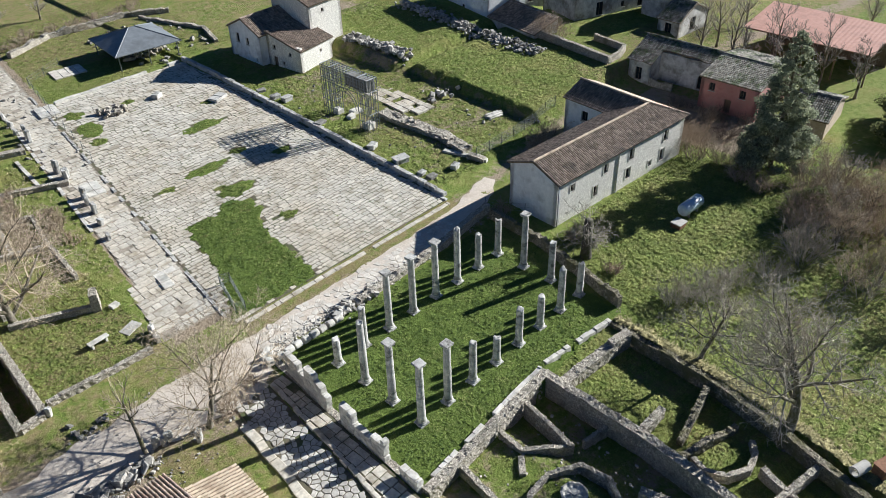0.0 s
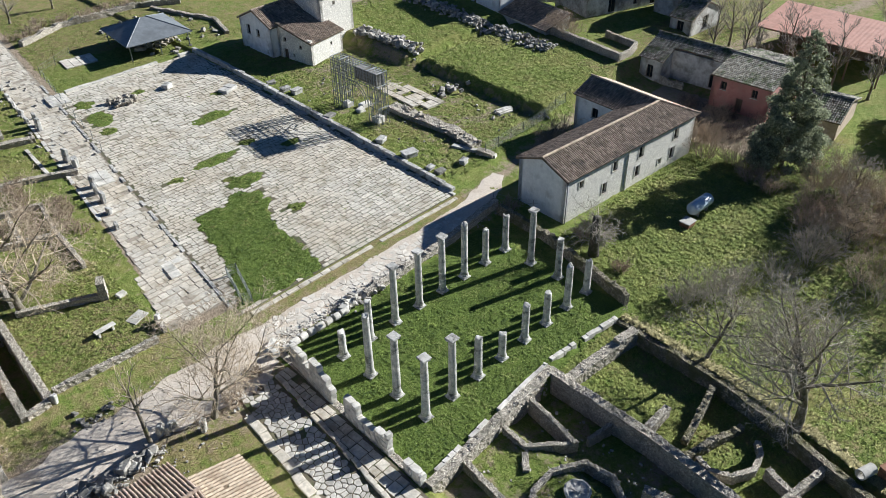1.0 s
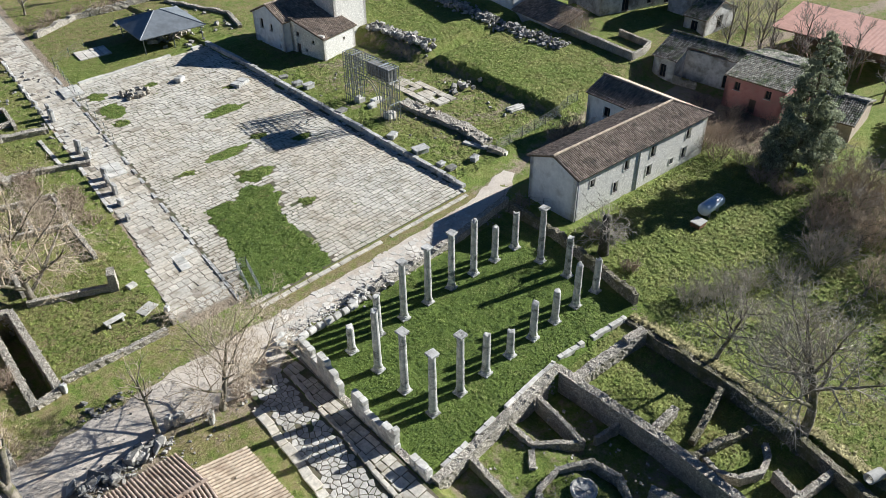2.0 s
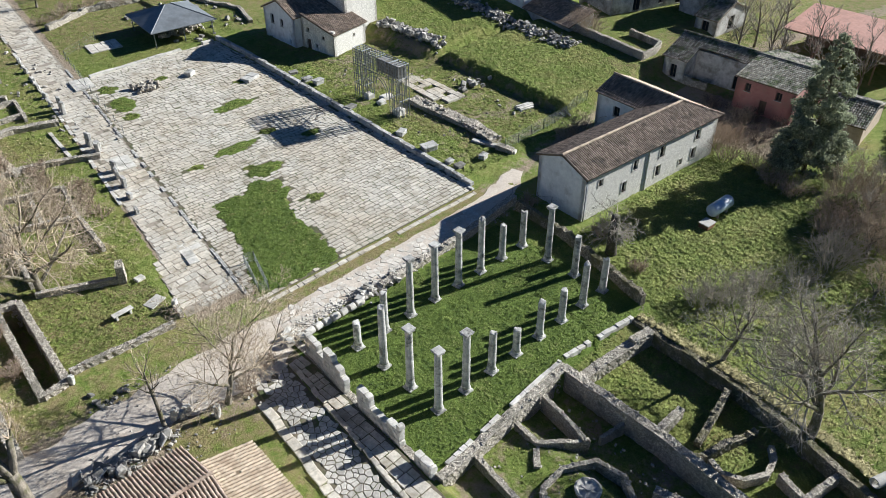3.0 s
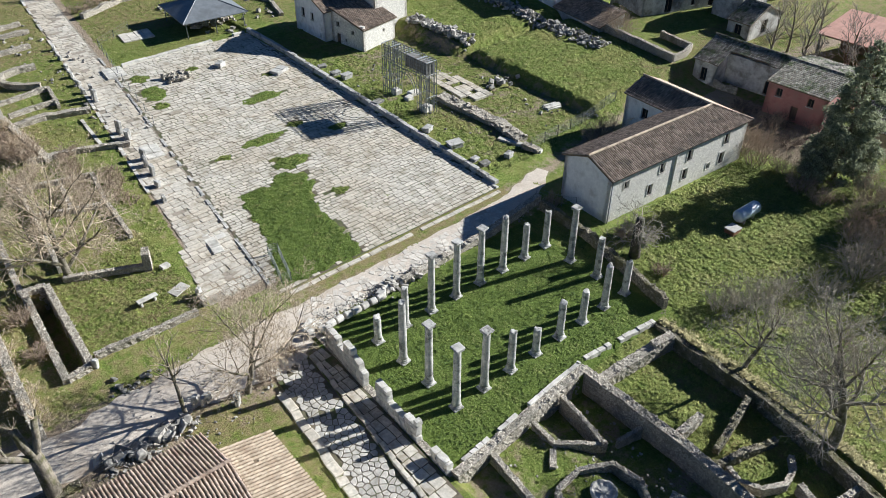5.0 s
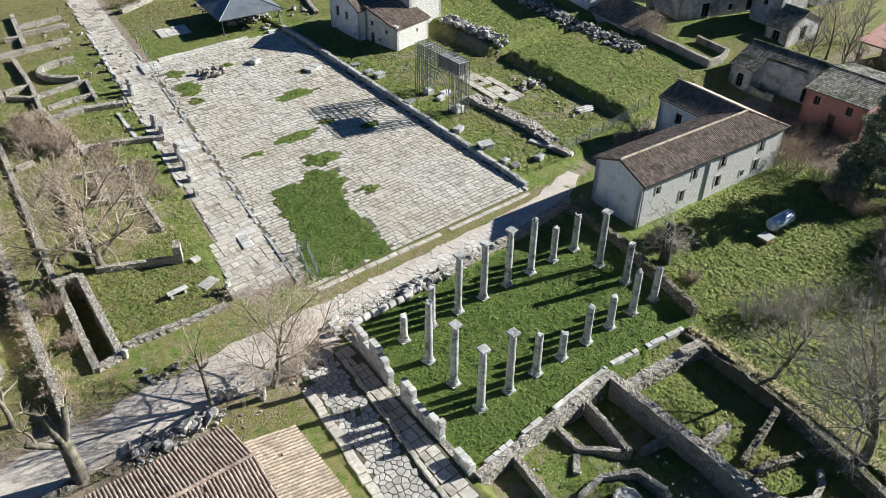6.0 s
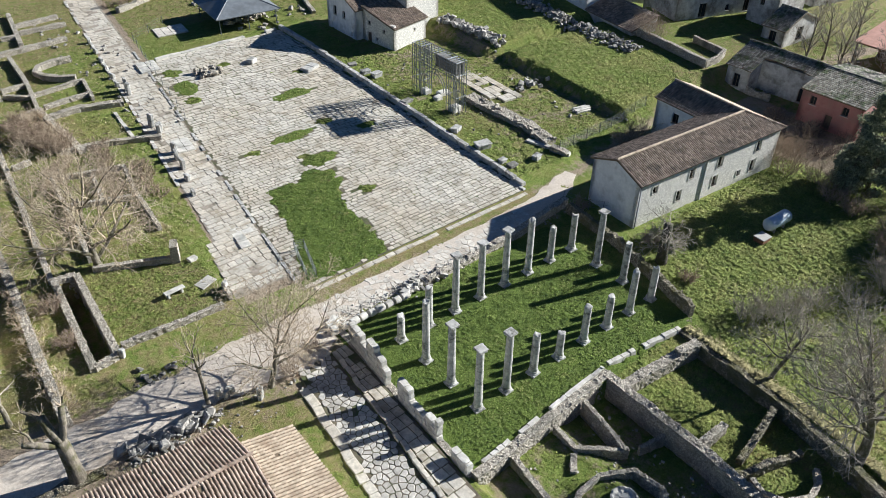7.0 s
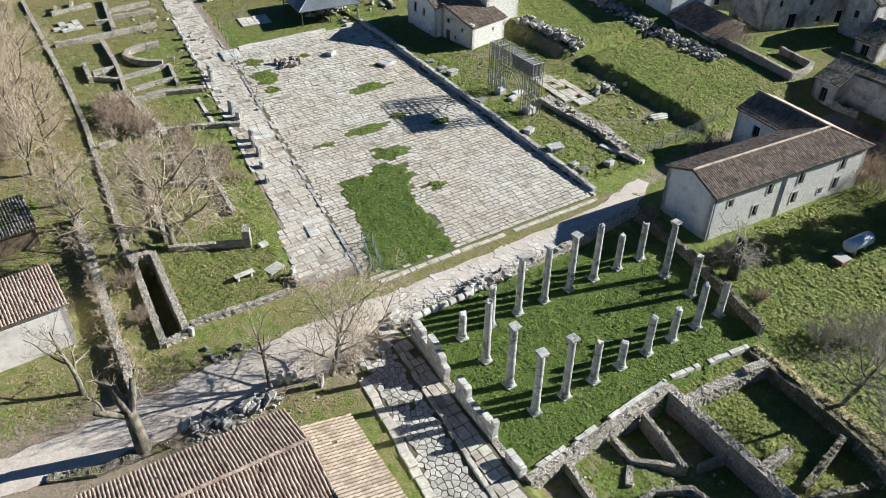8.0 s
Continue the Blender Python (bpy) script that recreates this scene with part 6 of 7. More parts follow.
# ---- ruins beside the street ----
R1 = "low rubble stone wall of an excavated room"
for pts, th in (([(-1.2, 90.3), (-8.4, 89.6), (-15.8, 89.5)], 1.1), ([(0.7, 100.4), (-5.8, 99.7)], .9), ([(0.7, 96.4), (-6.2, 96.5)], .9), ([(-5.1, 105.5), (-7.1, 91.5)], .8), ([(-7.4, 104.1), (-13.6, 103.0)], .8),
                ([(-8.8, 95.5), (-6.5, 95.1)], .8), ([(-9.8, 87.6), (-10.4, 77.1), (-13.7, 76.7)], .7), ([(-14.0, 80.4), (-14.5, 74.3)], .7), ([(-13.9, 75.0), (-11.7, 73.0), (-7.8, 73.5), (-4.3, 74.0)], .6),
                ([(-4.3, 74.0), (-5.2, 67.7)], .5), ([(-4.7, 69.3), (-7.7, 69.3), (-10.8, 68.8)], .6), ([(-2.5, 64.6), (-7.4, 66.1), (-11.0, 66.0)], 1.1), ([(-11.6, 68.5), (-11.2, 62.0), (-10.7, 55.9)], 1.0), ([(-15.4, 67.3), (-11.6, 68.5)], .6),
                ([(-2.2, 53.9), (-7.3, 56.0), (-12.7, 57.1)], .8), ([(-18.0, 56.6), (-16.0, 56.9)], .6), ([(-10.4, 77.1), (-11.6, 68.5)], .6), ([(-10.6, 103.5), (-9.8, 106.5)], .6), ([(-12.9, 103.2), (-12.4, 106.0)], .6),
                ([(-10.4, 31.5), (-13.5, 32.9), (-17.2, 34.6)], .6), ([(-16.9, 36), (-16.0, 44), (-15.4, 52)], .6), ([(-15.8, 46), (-9.8, 43.8)], .5), ([(-9.7, 37.0), (-9.2, 44.0), (-8.2, 50)], .5), ([(-15.4, 52), (-8.4, 50)], .5),
                ([(-12.4, 45), (-11.6, 50.5)], .5), ([(-18.9, 23.35), (-14, 23.1), (-9.9, 22.9)], .55), ([(-8.9, 23.4), (-8.6, 25.5)], .5)):
    rubble_wall("ruin_wall", pts, th * .8, 0.6, 0.9, R1, 0.12, 0.24, "wall", None, 3.4, "excavated rooms")
rubble_wall("apse_wall", [(-3.2, 82.0), (-5.4, 82.2), (-7.6, 81.6), (-8.5, 80.0), (-8.0, 78.0), (-6.6, 76.2), (-4.8, 75.2)], 0.7, 0.8, 1.1, "semicircular rubble apse wall", 0.08, 0.22)
rubble_wall("boundary_wall", [(-20.8, 35.0), (-19.4, 48.4), (-18.0, 62.9), (-17.3, 76.5), (-16.5, 101.3), (-16.2, 112)], 0.55, 0.32, 0.7, "long thin rubble boundary wall", 0.1, 0.28)
rubble_wall("boundary_wall", [(-25.2, 17.6), (-24.7, 26), (-23.9, 35.5), (-23.4, 44)], 0.75, 1.0, 1.3, "rubble boundary wall with twigs growing over it", 0.2, 0.22)
for pts in ([(-21.65, 22.1), (-20.6, 35.2)], [(-19.5, 22.6), (-18.7, 34.6)], [(-21.5, 22.3), (-19.6, 22.5)], [(-20.5, 34.9), (-18.8, 34.6)]):
    rubble_wall("cistern_wall", pts, 0.6, 0.55, 2.6, "rubble wall round a deep sunken cistern", 0.1, 0.18)
rubble_wall("stone_pier", [(-10.6, 31.2), (-10.1, 32.4)], 0.7, 1.9, 2.1, "upright stone pier at a wall's end", 0.1, 0.18)
rubble_wall("podium_wall", [(33.6, 40.0), (34.0, 36), (34.6, 30), (34.0, 25.5)], 1.7, 0.65, 1.0, "broken rubble podium wall beside the forum", 0.16, 0.2)
rubble_wall("podium_wall", [(33.2, 24.6), (33.9, 22.6)], 0.9, 0.5, 0.9, "low ruined rubble wall end", 0.2, 0.22)
block_line("podium_kerb", 32.3, 27.8, 34.2, 22.4, 0.7, 0.3, "row of pale limestone edging blocks", 21, 1.0, 2.0)
rubble_wall("boundary_wall", [(66.4, 39.6), (65.9, 33), (65.3, 26.0)], 0.55, 1.2, 1.6, "stone boundary wall in shade below the farm", 0.1, 0.28)
rubble_wall("pen_wall", [(65.3, 26.2), (68.3, 26.2), (71.0, 27.0), (71.5, 32.6)], 0.5, 1.0, 1.3, "stone wall of a small animal pen", 0.08, 0.26)
rubble_wall("track_wall", [(-32.5, 13.5), (-29.5, 12.2), (-24.5, 11.9)], 0.7, 0.3, 0.7, "low earthy rubble bank along the gravel track", 0.2, 0.22, "wall", M_MOSSY)
rubble_wall("field_wall", [(9, 97), (17, 101), (30, 99.5), (36, 96)], 0.8, 0.8, 1.1, "tumbled dry-stone field wall", 0.4, 0.3)
rubble_wall("field_wall", [(31, 97), (33, 90.5), (35.2, 84), (33, 77)], 0.6, 0.5, 0.8, "low tumbled stone wall behind the shelter", 0.3, 0.3)


def pedestal(x, y, sx, sy, h, rz, label, mat=None, name="pedestal", group="", cap=True, lean=0):
    t = thing(name, label, "stone", (x, y, gz(x, y)), group)
    t.matrix_basis = pose(x, y, gz(x, y), lean, lean * .5, rz)
    bm = bmesh.new()
    box(bm, -sx / 2, sx / 2, -sy / 2, sy / 2, -.15, h * (.8 if cap else 1), 0.05, None, 0.06)
    part("body", bm, mat or M_COLUMN, t)
    if cap:
        bm = bmesh.new()
        box(bm, -sx * .58, sx * .58, -sy * .58, sy * .58, h * .8, h, 0.05, None, 0.05)
        part("top_slab", bm, mat or M_COLUMN, t)
    return t


for i, (x, y, s) in enumerate(((26.9, 57.1, 1.0), (27.0, 54.0, 1.1), (27.6, 52.3, 1.2), (26.5, 44.0, 1.2), (26.9, 34.6, 1.1), (27.0, 29.8, 1.5), (26.9, 24.6, 1.0), (26.6, 25.9, .8), (30.3, 24.1, .9))):
    pedestal(x, y, s * 1.1, s * .8, .38 + .12 * (i % 3), 8 * (i % 5) - 12, "weathered limestone statue base beside the forum", M_DARKSTONE if i % 3 == 0 else M_COLUMN, "statue_base", "statue bases")
for i, (x, y, h) in enumerate(((-0.75, 68.1, 1.8), (-0.95, 66.9, 1.6), (-2.0, 57.3, 1.7), (-2.1, 54.8, 1.6), (-1.6, 55.6, 1.2), (-2.4, 50.0, 1.3), (-2.7, 48.6, 1.2), (-2.95, 46.5, 1.2), (-3.6, 44.0, .7), (-4.3, 41.0, .6), (-1.2, 70.2, .65), (-0.8, 73.0, .6), (-0.5, 76.0, .7), (0.0, 79.4, .6), (0.5, 83.0, .65), (1.1, 87.2, .7))):
    pedestal(x, y, .85, .4, h, 78 + 9 * (i % 3), "upright weathered stone slab beside the ancient street", M_COLUMN, "standing_stone", "standing stones", False, 3 * (i % 3) - 2)
for x, y, h, sx in ((-12.6, 11.3, 1.25, .5), (-15.1, 13.4, 1.1, .5), (-14.6, 13.0, 1.0, .45), (-8.7, 24.9, 1.1, .45), (-14.1, 13.3, .8, .6), (-19.2, 22.4, .9, .4)):
    pedestal(x, y, sx, .35, h, 20 * sx * 10 % 60, "weathered upright memorial stone on the grass", M_COLUMN, "standing_stone", "memorial stones", False, 2)
for x, y, s in ((16.4, 66.5, 1.3),):
    pedestal(x, y, s, s * .7, .6, 25, "fallen limestone block on the forum paving", M_COLUMN, "fallen_block", "", False)


def low_platform(name, x, y, w, d, h, rz, label, mat, miss=0.0):
    t = thing(name, label, "platform", (x, y, base_z(x, y)), "", "", rz)
    rnd = random.Random(int(x * 10))
    n, m = max(1, int(w / 1.0)), max(1, int(d / .9))
    for i in range(n):
        for j in range(m):
            if rnd.random() < miss:
                continue
            bm = bmesh.new()
            box(bm, i * w / n - w / 2 + .02, (i + 1) * w / n - w / 2 - .02, j * d / m - d / 2 + .02, (j + 1) * d / m - d / 2 - .02, -.2, h + rnd.uniform(-.04, .04), .03, None, .02)
            part("slab", bm, mat, t)


low_platform("stone_platform", -0.9, 51.0, 2.0, 3.2, .18, -7, "bright pale slab platform on the ancient street", M_ASHLAR)
low_platform("stone_platform", 4.2, 73.4, 2.6, 3.6, .3, -7, "bright pale slab platform on the ancient street", M_ASHLAR)
low_platform("stone_platform", 12.3, 84.6, 4.6, 3.6, .2, -7, "pale paved floor beside the shelter", M_CARDO)
low_platform("stone_platform", 38.0, 42.4, 4.0, 8.6, .16, -4, "tan broken paved floor of an excavated building", M_SLAB, 0.25)
low_platform("stone_platform", 38.3, 37.2, 3.0, 1.6, .3, -4, "pale stone steps of an excavated building", M_SLAB)
low_platform("stone_platform", 21.9, 60.2, 2.4, 1.5, .45, 20, "low ruined statue platform with earth on top", M_COLUMN)
low_platform("stone_platform", -12.7, 96.6, 4.0, 4.0, .3, 0, "pale slab floor in an excavated room", M_ASHLAR, .3)
block_line("room_kerb", -4.3, 63.1, -4.8, 56.0, .4, .18, "pale kerb blocks of a street-side room", 41)
block_line("room_kerb", -4.8, 56.0, -2.8, 54.9, .4, .18, "pale kerb blocks of a street-side room", 42)
low_platform("stone_platform", -9.7, 27.0, 1.8, 1.2, .1, 20, "cluster of pale slabs in the grass", M_ASHLAR)
low_platform("stone_platform", -9.2, 30.8, .9, .7, .3, 10, "pale block in the grass", M_ASHLAR)
low_platform("stone_platform", -3.4, 31.5, 2.2, 4.4, .11, -7, "bright worn slabs on the ancient street", M_ASHLAR, .4)


def marble_bench():
    b = thing("stone_bench", "white stone bench on the lawn", "bench", (-12.6, 27.1, gz(-12.6, 27.1)), "", "", 4)
    bm = bmesh.new()
    box(bm, -.95, .95, -.28, .28, .46, .58, .02)
    part("seat", bm, M_ASHLAR, b)
    for x in (-.65, .65):
        bm = bmesh.new()
        box(bm, x - .1, x + .1, -.22, .22, -.1, .46, .02)
        part("leg", bm, M_ASHLAR, b)


marble_bench()


def fuel_tank():
    t = thing("gas_tank", "white cylindrical gas tank on saddles in the garden", "tank", (40.3, -0.8, gz(40.3, -.8)), "", "", -3)
    bm = bmesh.new()
    m = pose(-1.5, 0, 1.0, 0, 90, 0)
    lathe(bm, [(.05, -.3), (.38, -.26), (.6, -.13), (.69, .02), (.69, 3.0), (.6, 3.14), (.38, 3.27), (.05, 3.3)], 28, m)
    part("shell", bm, M_TANK, t, "", True)
    for x in (-.8, .8):
        bm = bmesh.new()
        box(bm, x - .1, x + .1, -.5, .5, -.1, .52, .02)
        part("saddle", bm, M_PIPE, t)
    bm = bmesh.new()
    lathe(bm, [(.2, 1.5), (.2, 1.72), (.12, 1.78)], 14)
    part("valve_hood", bm, M_TANK, t)
    p = thing("concrete_plinth", "square concrete block with a pale lid beside the tank", "block", (37.2, -1.2, gz(37.2, -1.2)), "", "", -3)
    bm = bmesh.new()
    box(bm, -.65, .65, -.55, .55, -.1, .55, .03)
    part("body", bm, M_RUST, p)
    bm = bmesh.new()
    box(bm, -.72, .72, -.62, .62, .55, .65, .02)
    part("lid", bm, M_PIPE, p)


fuel_tank()


def concrete_pipe():
    V, F = [], []
    n = 20
    for x in (0, 1.3):
        for r in (.42, .33):
            for k in range(n):
                V.append((x, r * math.cos(6.2832 * k / n), r * math.sin(6.2832 * k / n)))
    for k in range(n):
        j = (k + 1) % n
        F += [(k, j, 2 * n + j, 2 * n + k), (n + j, n + k, 3 * n + k, 3 * n + j), (k, n + k, n + j, j), (2 * n + j, 3 * n + j, 3 * n + k, 2 * n + k)]
    ob = tagged(raw("concrete_pipe", V, F, M_PIPE), "short grey concrete pipe lying in the grass", "pipe")
    ob.matrix_basis = pose(16.9, -26.3, gz(17.6, -26.5) + .4, 0, 0, -20)
    t = thing("metal_bin", "rusty open metal bin beside the pipe", "bin", (18.6, -27.8, gz(18.6, -27.8)), "", "", -20)
    bm = bmesh.new()
    box(bm, -.7, .7, -.5, .5, -.05, .9, .03)
    part("body", bm, M_RUST, t)
    bm = bmesh.new()
    box(bm, -.75, .75, -.55, .55, .9, .96, .01)
    part("lid", bm, M_RUST, t)


concrete_pipe()


def fence(name, pts, h, label, gap=2.2, wires=4, mat=None, mesh=False):
    f = thing(name, label, "fence")
    pts = [Vector((x, y, 0)) for x, y in pts]
    for a, b in zip(pts, pts[1:]):
        n = max(1, round((b - a).length / gap))
        tops = []
        for i in range(n + 1):
            p = a.lerp(b, i / n)
            z = gz(p.x, p.y)
            V, F = [], []
            tube(V, F, [Vector((p.x, p.y, z - .2)), Vector((p.x, p.y, z + h))], [.035, .03], 6)
            raw("post", V, F, M_STEEL, f)
            tops.append(Vector((p.x, p.y, z)))
        V, F = [], []
        for k in range(wires):
            tube(V, F, [t + Vector((0, 0, h * (k + 1) / wires - .03)) for t in tops], [.012] * len(tops), 3)
        if mesh:
            for t0, t1 in zip(tops, tops[1:]):
                for q in range(12):
                    p = t0.lerp(t1, q / 12)
                    tube(V, F, [p, p + Vector((0, 0, h))], [.008, .008], 3)
        raw("wire_mesh", V, F, mat or M_WIRE, f)


fence("wire_fence", [(-2.0, 21.8), (-0.7, 26.3), (0.2, 25.9), (-1.2, 21.4), (-2.0, 21.8)], 1.2, "low green wire cage round a sunken spot", 1.6, 5, None, True)
fence("wire_fence", [(gutter_x(57) + .4, 57), (gutter_x(70) + .5, 70), (gutter_x(84) + 1, 84), (12.6, 88)], 1.3, "slack grey wire fence beside the ancient street", 3.0, 3)
fence("wire_fence", [(33.6, 23.6), (41, 23.9), (50, 24.2)], 1.5, "wire mesh fence along the track", 2.4, 5, None, True)
fence("wire_fence", [(30.5, 10.0), (27.6, 13.5), (26.9, 16.5)], 1.3, "wire fence between farmhouse and basilica", 1.8, 3)

# ---- heaps of loose stone ----
rs = random.Random(31)
rows = []
for i in range(150):
    f = rs.random()
    x, y = 45.0 + 1.5 * f + rs.choice((0, 1.2)) + rs.gauss(0, .22), 60.5 - 12.0 * f
    rows.append((x, y, gz(x, y) + rs.uniform(-.05, .5), rs.uniform(.4, .85)))
heap("stone_heap", rows, "double row of stacked pale stone fragments on the grass", "stuff", 2)
rows = []
for i in range(620):
    f = rs.random()
    x, y = 61.8 - 0.8 * f + rs.gauss(0, .85), 65 - 29.5 * f
    rows.append((x, y, gz(x, y) + rs.uniform(-.1, .55) * (1 if abs(x - 61.3) < 1 else .3), rs.uniform(.25, .65)))
heap("stone_heap", rows, "long bank of tumbled grey stone fragments below the houses", "stuff", 3, M_ROCKS)
rows = [(10.0 + rs.uniform(-1.5, 1.5), 66.6 + rs.choice((-.8, .8, rs.uniform(-.8, .8))) + rs.gauss(0, .15), base_z(10, 67) + rs.uniform(0, .35), rs.uniform(.3, .8)) for i in range(64)]
heap("stone_heap", rows, "low ruined base of brown and grey stones on the forum", "stuff", 4, M_RUBBLE)
rows = [(rs.uniform(-23.5, -15.5), 12.1 + rs.gauss(0, .7) + rs.uniform(-.9, .3), rs.uniform(-.05, .06), rs.choice((.1, .12, .16, .2, .25, .32))) for i in range(210)]
rows += [(rs.uniform(-20.5, -15.8), 12.3 + rs.gauss(0, .4), -.15, rs.uniform(.7, 1.0)) for i in range(11)]
heap("stone_heap", rows, "heap of broken slabs and stones beside the track", "stuff", 5)
rows = [(rs.uniform(-19.5, -16.0), 18.6 + rs.gauss(0, .5), rs.uniform(-.1, .05), rs.uniform(.2, .5)) for i in range(18)]
heap("stone_heap", rows, "fallen stones beside the track", "stuff", 6, M_DARKSTONE)
rows = [(6 + rs.uniform(-2.6, 2.4), 14.7 + rs.gauss(0, .45), rs.uniform(0, .3), rs.uniform(.2, .55)) for i in range(80)]
heap("stone_heap", rows, "tumbled stones at the lawn's edge", "stuff", 7)
rows = [(rs.uniform(-3, 19), 15.3 + rs.gauss(0, .45), .05, rs.uniform(.07, .2)) for i in range(560)]
heap("stone_heap", rows, "strip of broken white rubble along the street's edge", "stuff", 17, M_ASHLAR)
rows = [(rs.uniform(-7, 26), 14.9 + rs.gauss(0, .3), .02, rs.uniform(.1, .25)) for i in range(90)]
rows += [(rs.uniform(-19, -6), rs.uniform(8.5, 19), .0, rs.uniform(.08, .22)) for i in range(160)]
rows += [(rs.uniform(-1, 9), rs.uniform(-15, -6), -1.3, rs.uniform(.1, .25)) for i in range(90)]
rows += [(rs.uniform(26.5, 46), 0, 0, rs.uniform(.15, .4)) for i in range(60)]
rows = [(x, y, z, s) if y else (x, *(lambda q: (q, gz(x, q) - .03))(rs.uniform(23, 56)), s) for x, y, z, s in rows]
heap("loose_stones", rows, "small loose stones scattered over the ground", "stuff", 8)
rows = [(rs.uniform(20, 33), rs.uniform(76, 96), 0, rs.uniform(.3, .8)) for i in range(70)] + [(rs.uniform(-4, 3), rs.uniform(56, 100), 0, rs.uniform(.2, .5)) for i in range(60)]
heap("loose_stones", [(x, y, gz(x, y) - .04, s) for x, y, z, s in rows], "scattered stones in the grass beyond the forum", "stuff", 9)
rows = []
for i in range(240):
    f = rs.random()
    x, y = 33.7 + 1.2 * math.sin(f * 3.1) * .7 + rs.uniform(-.95, .95), 40.2 - 14.8 * f
    rows.append((x, y, gz(x, y) + .45 - abs(x - 34.1) * .25 + rs.uniform(-.12, .16), rs.uniform(.18, .5)))
heap("stone_heap", rows, "loose rubble crowning the broken podium wall", "stuff", 11, M_RUBBLE)
rows = [(43 + rs.gauss(0, 1.2), 38 + rs.gauss(0, .6), gz(43, 38) + rs.uniform(0, .3), rs.uniform(.4, .8)) for i in range(14)]
heap("stone_heap", rows, "scatter of pale stones on the grass", "stuff", 10)
stack = thing("slab_stack", "stack of long pale stone slabs lying on the grass", "stones", (43.5, 29.3, gz(43.5, 29.3)), "", "", -8)
for i in range(7):
    bm = bmesh.new()
    box(bm, -1.0 - .2 * (i % 3), 1.1 + .15 * (i % 2), -.15, .15, 0, .18, .02, None, .02)
    part("slab", bm, M_ASHLAR, stack).matrix_basis = pose(.1 * (i % 3), -.55 + .36 * (i % 4) + .18 * (i // 4), -.03 + .19 * (i // 4), 0, 0, 4 * (i % 3) - 4)

# broken slabs leaning on each other behind the outbuilding
for i in range(18):
    a, b, c = rs.uniform(.7, 1.3), rs.uniform(.5, .9), rs.uniform(.14, .24)
    bm = bmesh.new()
    box(bm, -a / 2, a / 2, -b / 2, b / 2, -c / 2, c / 2, .04, None, .07)
    d = part("broken_slab", bm, M_COLUMN if i % 4 == 0 else M_DARKSTONE, None)
    f = i / 17
    d.matrix_basis = pose(-23.0 + 6.4 * f + rs.uniform(-.3, .3), 12.5 - .5 * f + rs.uniform(-.6, .6), .12 + rs.uniform(-.05, .15), rs.uniform(-50, 50), rs.uniform(-35, 35), rs.uniform(0, 180))
    tagged(d, "broken limestone slab leaning in a heap beside the track", "stone", "broken slabs")
# column drums laid in a row at the lawn's edge
for i in range(8):
    x = -2.9 + i * 0.92
    bm = bmesh.new()
    ln = .62 + .1 * ((i * 5) % 3)
    lathe(bm, [(.3, 0), (.34, .05), (.35 - .02 * (i % 2), ln - .05), (.3, ln)], 14, pose(-ln / 2, 0, .3, 0, 90, 0))
    for v in bm.verts:
        v.co += Vector((wob(v.co.x * 3 + i, v.co.y * 3), wob(v.co.y * 3, v.co.z * 3 + i), wob(v.co.z * 3, v.co.x * 3 + i))) * .04
    d = part("column_drum", bm, M_ASHLAR, None, "", False)
    d.matrix_basis = pose(x, 13.95 + .03 * (i % 3), .05, 0, 0, 4 * (i % 3) - 2)
    tagged(d, "fallen white column drum lying at the lawn's edge", "column drum", "fallen drums")
for i, (x, y) in enumerate(((-3.7, 14.9), (-3.2, 15.3), (-4.0, 14.1), (3.9, 14.4), (4.8, 14.6))):
    d = link("fallen_block", rock_mesh(.9, i + 70), None)
    d.matrix_basis = pose(x, y, .02, 0, 0, 37 * i)
    tagged(d, "tumbled pale limestone block at the lawn's corner", "stone", "tumbled blocks")

# ---- grass ----


def tufts(name, area, count, seed, size, label, mat=None, rise=0.0):
    """Clumps of short blades; area(rnd) gives a place or None."""
    rnd = random.Random(seed)
    V, F, up = [], [], []
    for k in range(count):
        p = area(rnd)
        if p is None:
            continue
        x, y = p
        z = gz(x, y) + rise
        s = size * rnd.uniform(.6, 1.35)
        # the blades take the light as the tussock under them does
        a = turf_at(x, y)
        h = relief(x, y, a)
        sx, sy = (h - relief(x + .1, y, a)) / .1, (h - relief(x, y + .1, a)) / .1
        for q in range(3):
            a = rnd.uniform(0, 6.283)
            c, d = math.cos(a), math.sin(a)
            o = len(V)
            w, r = s * .3, s * rnd.uniform(.4, .9)
            V += [(x - d * w, y + c * w, z - .02), (x + d * w, y - c * w, z - .02), (x + c * r, y + d * r, z + s * rnd.uniform(.2, .5))]
            F.append((o, o + 1, o + 2))
            up += [Vector((sx + rnd.uniform(-.3, .3), sy + rnd.uniform(-.3, .3), 1)).normalized()] * 3
    ob = tagged(raw(name, V, F, mat or M_BLADE), label, "grass", kind="stuff")
    ob.data.normals_split_custom_set_from_vertices(up)


def rect(x0, x1, y0, y1, ok=None):
    def f(rnd):
        x, y = rnd.uniform(x0, x1), rnd.uniform(y0, y1)
        return (x, y) if ok is None or ok(x, y) else None
    return f


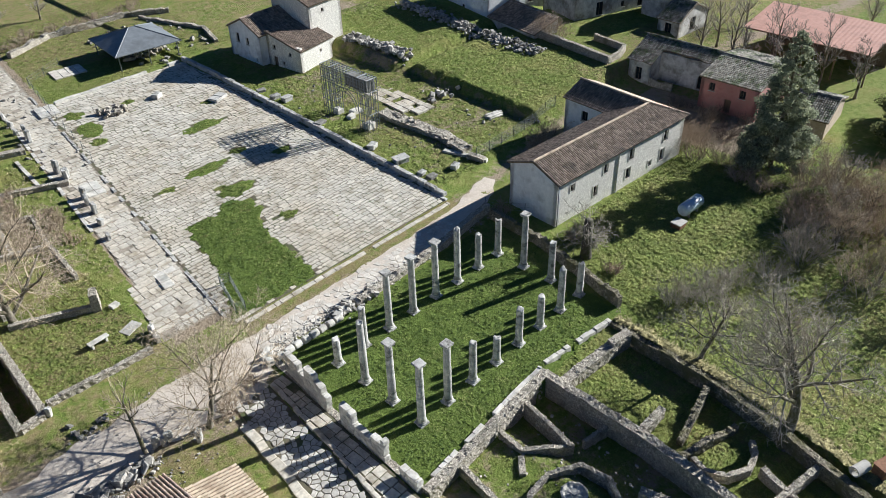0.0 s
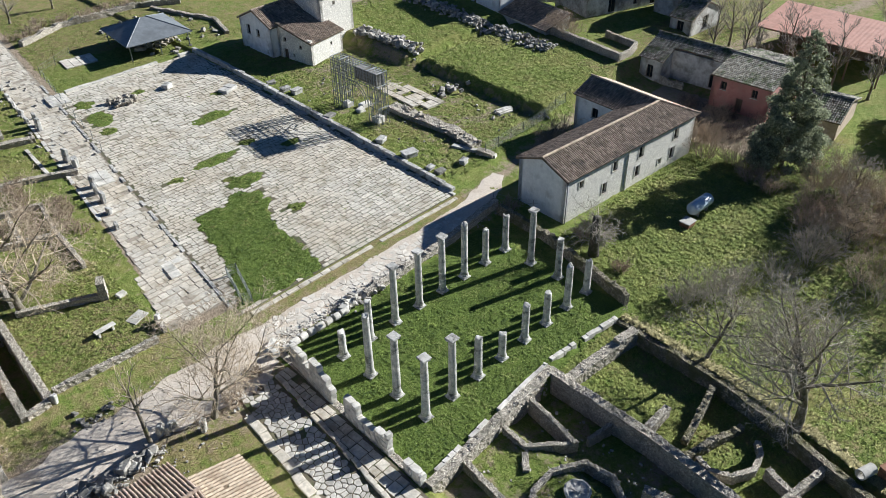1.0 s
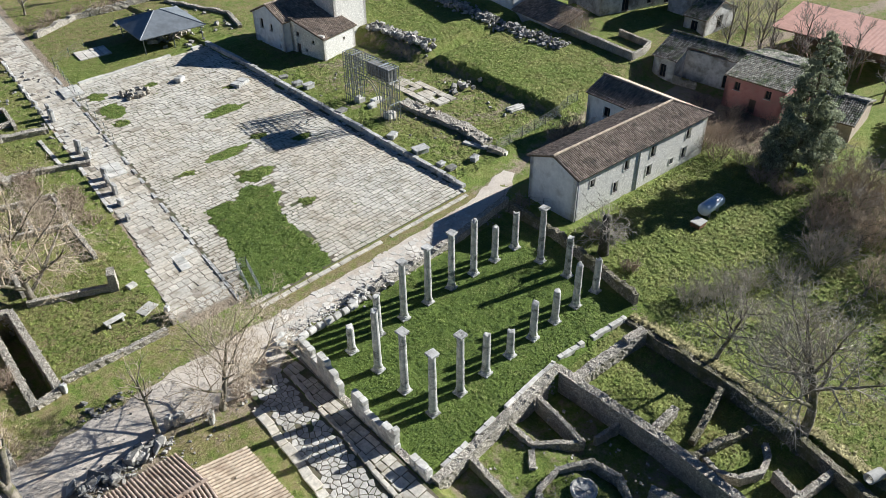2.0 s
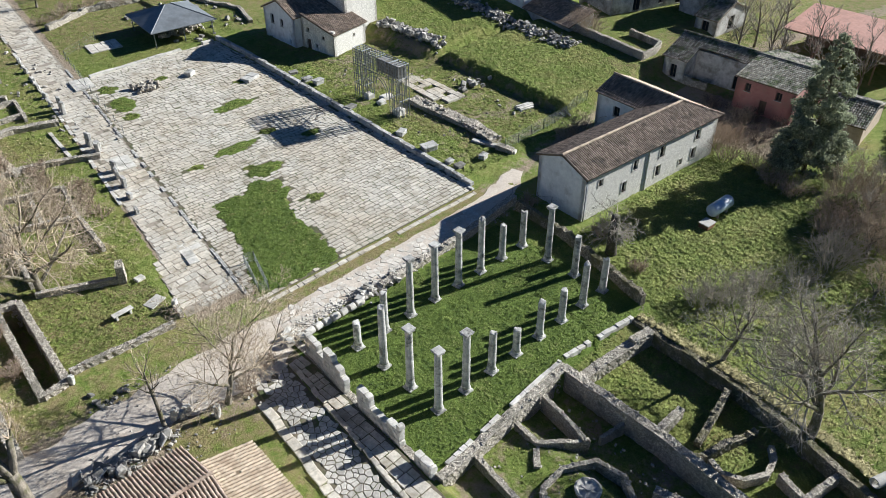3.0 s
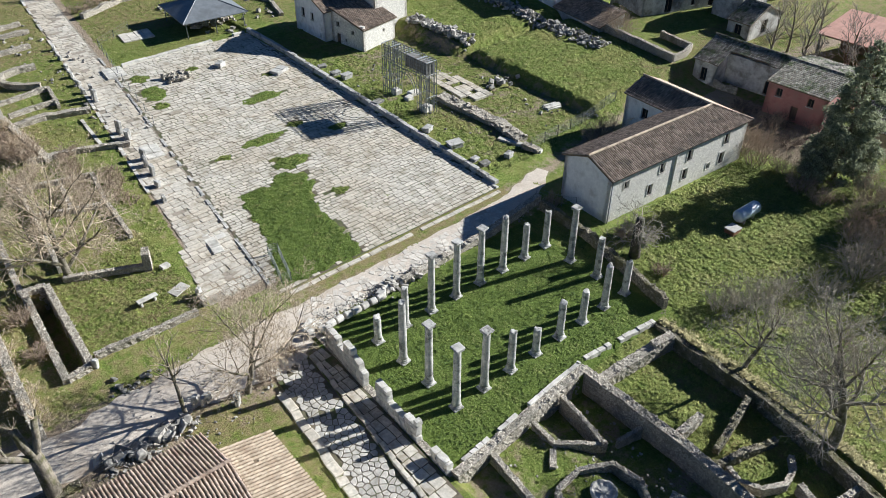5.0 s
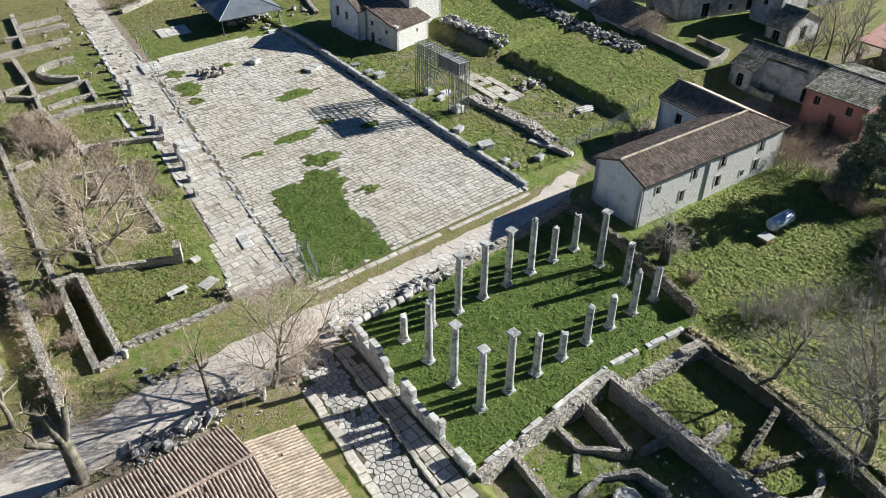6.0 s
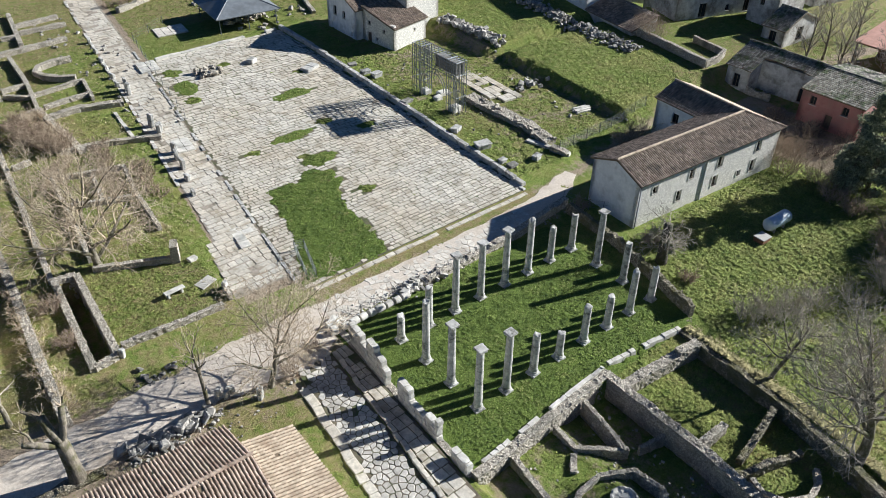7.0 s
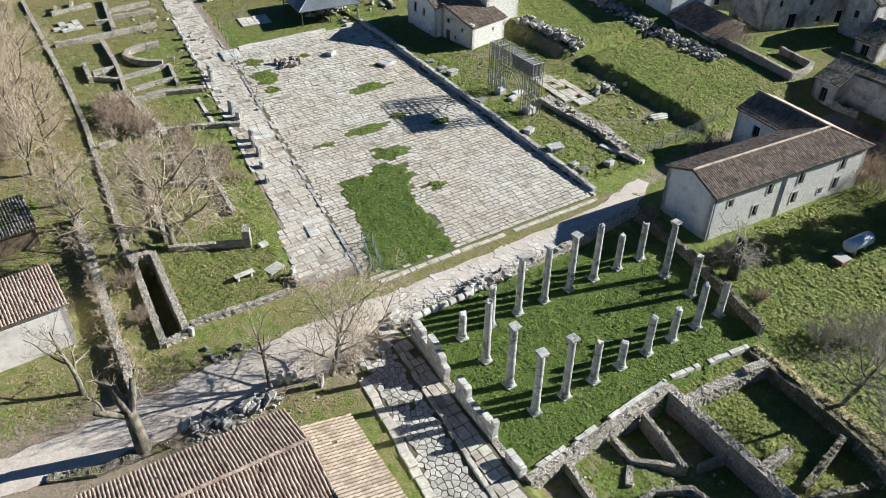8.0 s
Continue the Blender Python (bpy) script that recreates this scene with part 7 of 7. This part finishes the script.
tufts("grass", rect(-3.6, 24.5, -3.6, 13.8), 34000, 1, .15, "mown green grass of the basilica lawn", M_LAWN)
tufts("grass", rect(20, 55, -16, 7.5, lambda x, y: x > 22.5 + .25 * (y + 4) and y < 8.0 - .08 * (x - 28) and not (28 < x < 52 and y > 7.2)), 52000, 2, .2, "rough green grass of the garden")
tufts("grass", rect(-4, 11, 20.9, 40, lambda x, y: grassy(x, y)), 16000, 3, .16, "green grass grown over the forum paving", M_LAWN)
tufts("grass", lambda rnd: (lambda p: (p[0] + rnd.gauss(0, .5) * p[2], p[1] + rnd.gauss(0, .5) * p[3]))(rnd.choice(PATCHES)), 5000, 4, .14, "patches of weeds between forum slabs")
tufts("grass", rect(26.3, 66, 22.5, 72), 50000, 5, .21, "rough grass on the terraces beside the forum")
tufts("grass", rect(14.5, 40, -34, -8, lambda x, y: x > wr_x(y) + .5), 18000, 6, .2, "coarse grass beyond the garden wall")
tufts("grass", rect(-19.3, -8.6, 23.5, 36), 9000, 7, .17, "dry mown grass beside the ancient street")
tufts("grass", rect(-25, 4, 36, 110, lambda x, y: x < road_left(y) - .3), 13000, 8, .24, "grass among the excavated rooms")
tufts("grass", rect(11.3, 19.3, -26, -4, lambda x, y: w1_x(y) + .6 < x < wr_x(y) - .6), 7000, 9, .2, "grass in the sunken rooms")
tufts("grass", rect(-36, -10.5, -2, 12, lambda x, y: x > -13 or y > 8.6), 4000, 10, .14, "thin dry grass beside the street")
tufts("grass", rect(-40, -22, 18.5, 60), 9000, 11, .22, "dry grass beyond the boundary wall", M_DRY)
tufts("grass", rect(-25, 4, 36, 110, lambda x, y: x < road_left(y) - .3), 13000, 16, .24, "dry winter grass among the excavated rooms", M_DRY)
tufts("grass", rect(5, 36, 75.8, 112, lambda x, y: x > gutter_x(y) + .8), 14000, 12, .24, "grass beyond the forum")


def along_wall(rnd):
    y = rnd.uniform(-29, -4.5)
    x = wr_x(y)
    return (x + .45 + rnd.gauss(0, .28), y)


tufts("grass", along_wall, 3500, 13, .26, "dry brown grass overhanging the garden wall", M_DRY, 0.05)
tufts("grass", rect(0, 10.3, -26, -4.6), 5000, 14, .16, "thin grass in the sunken market court")
tufts("grass", rect(66, 100, 18, 42), 9000, 15, .24, "grass of the farmyard")
# ---- many small pieces of paving ----
forum()
decumanus()
street_near()
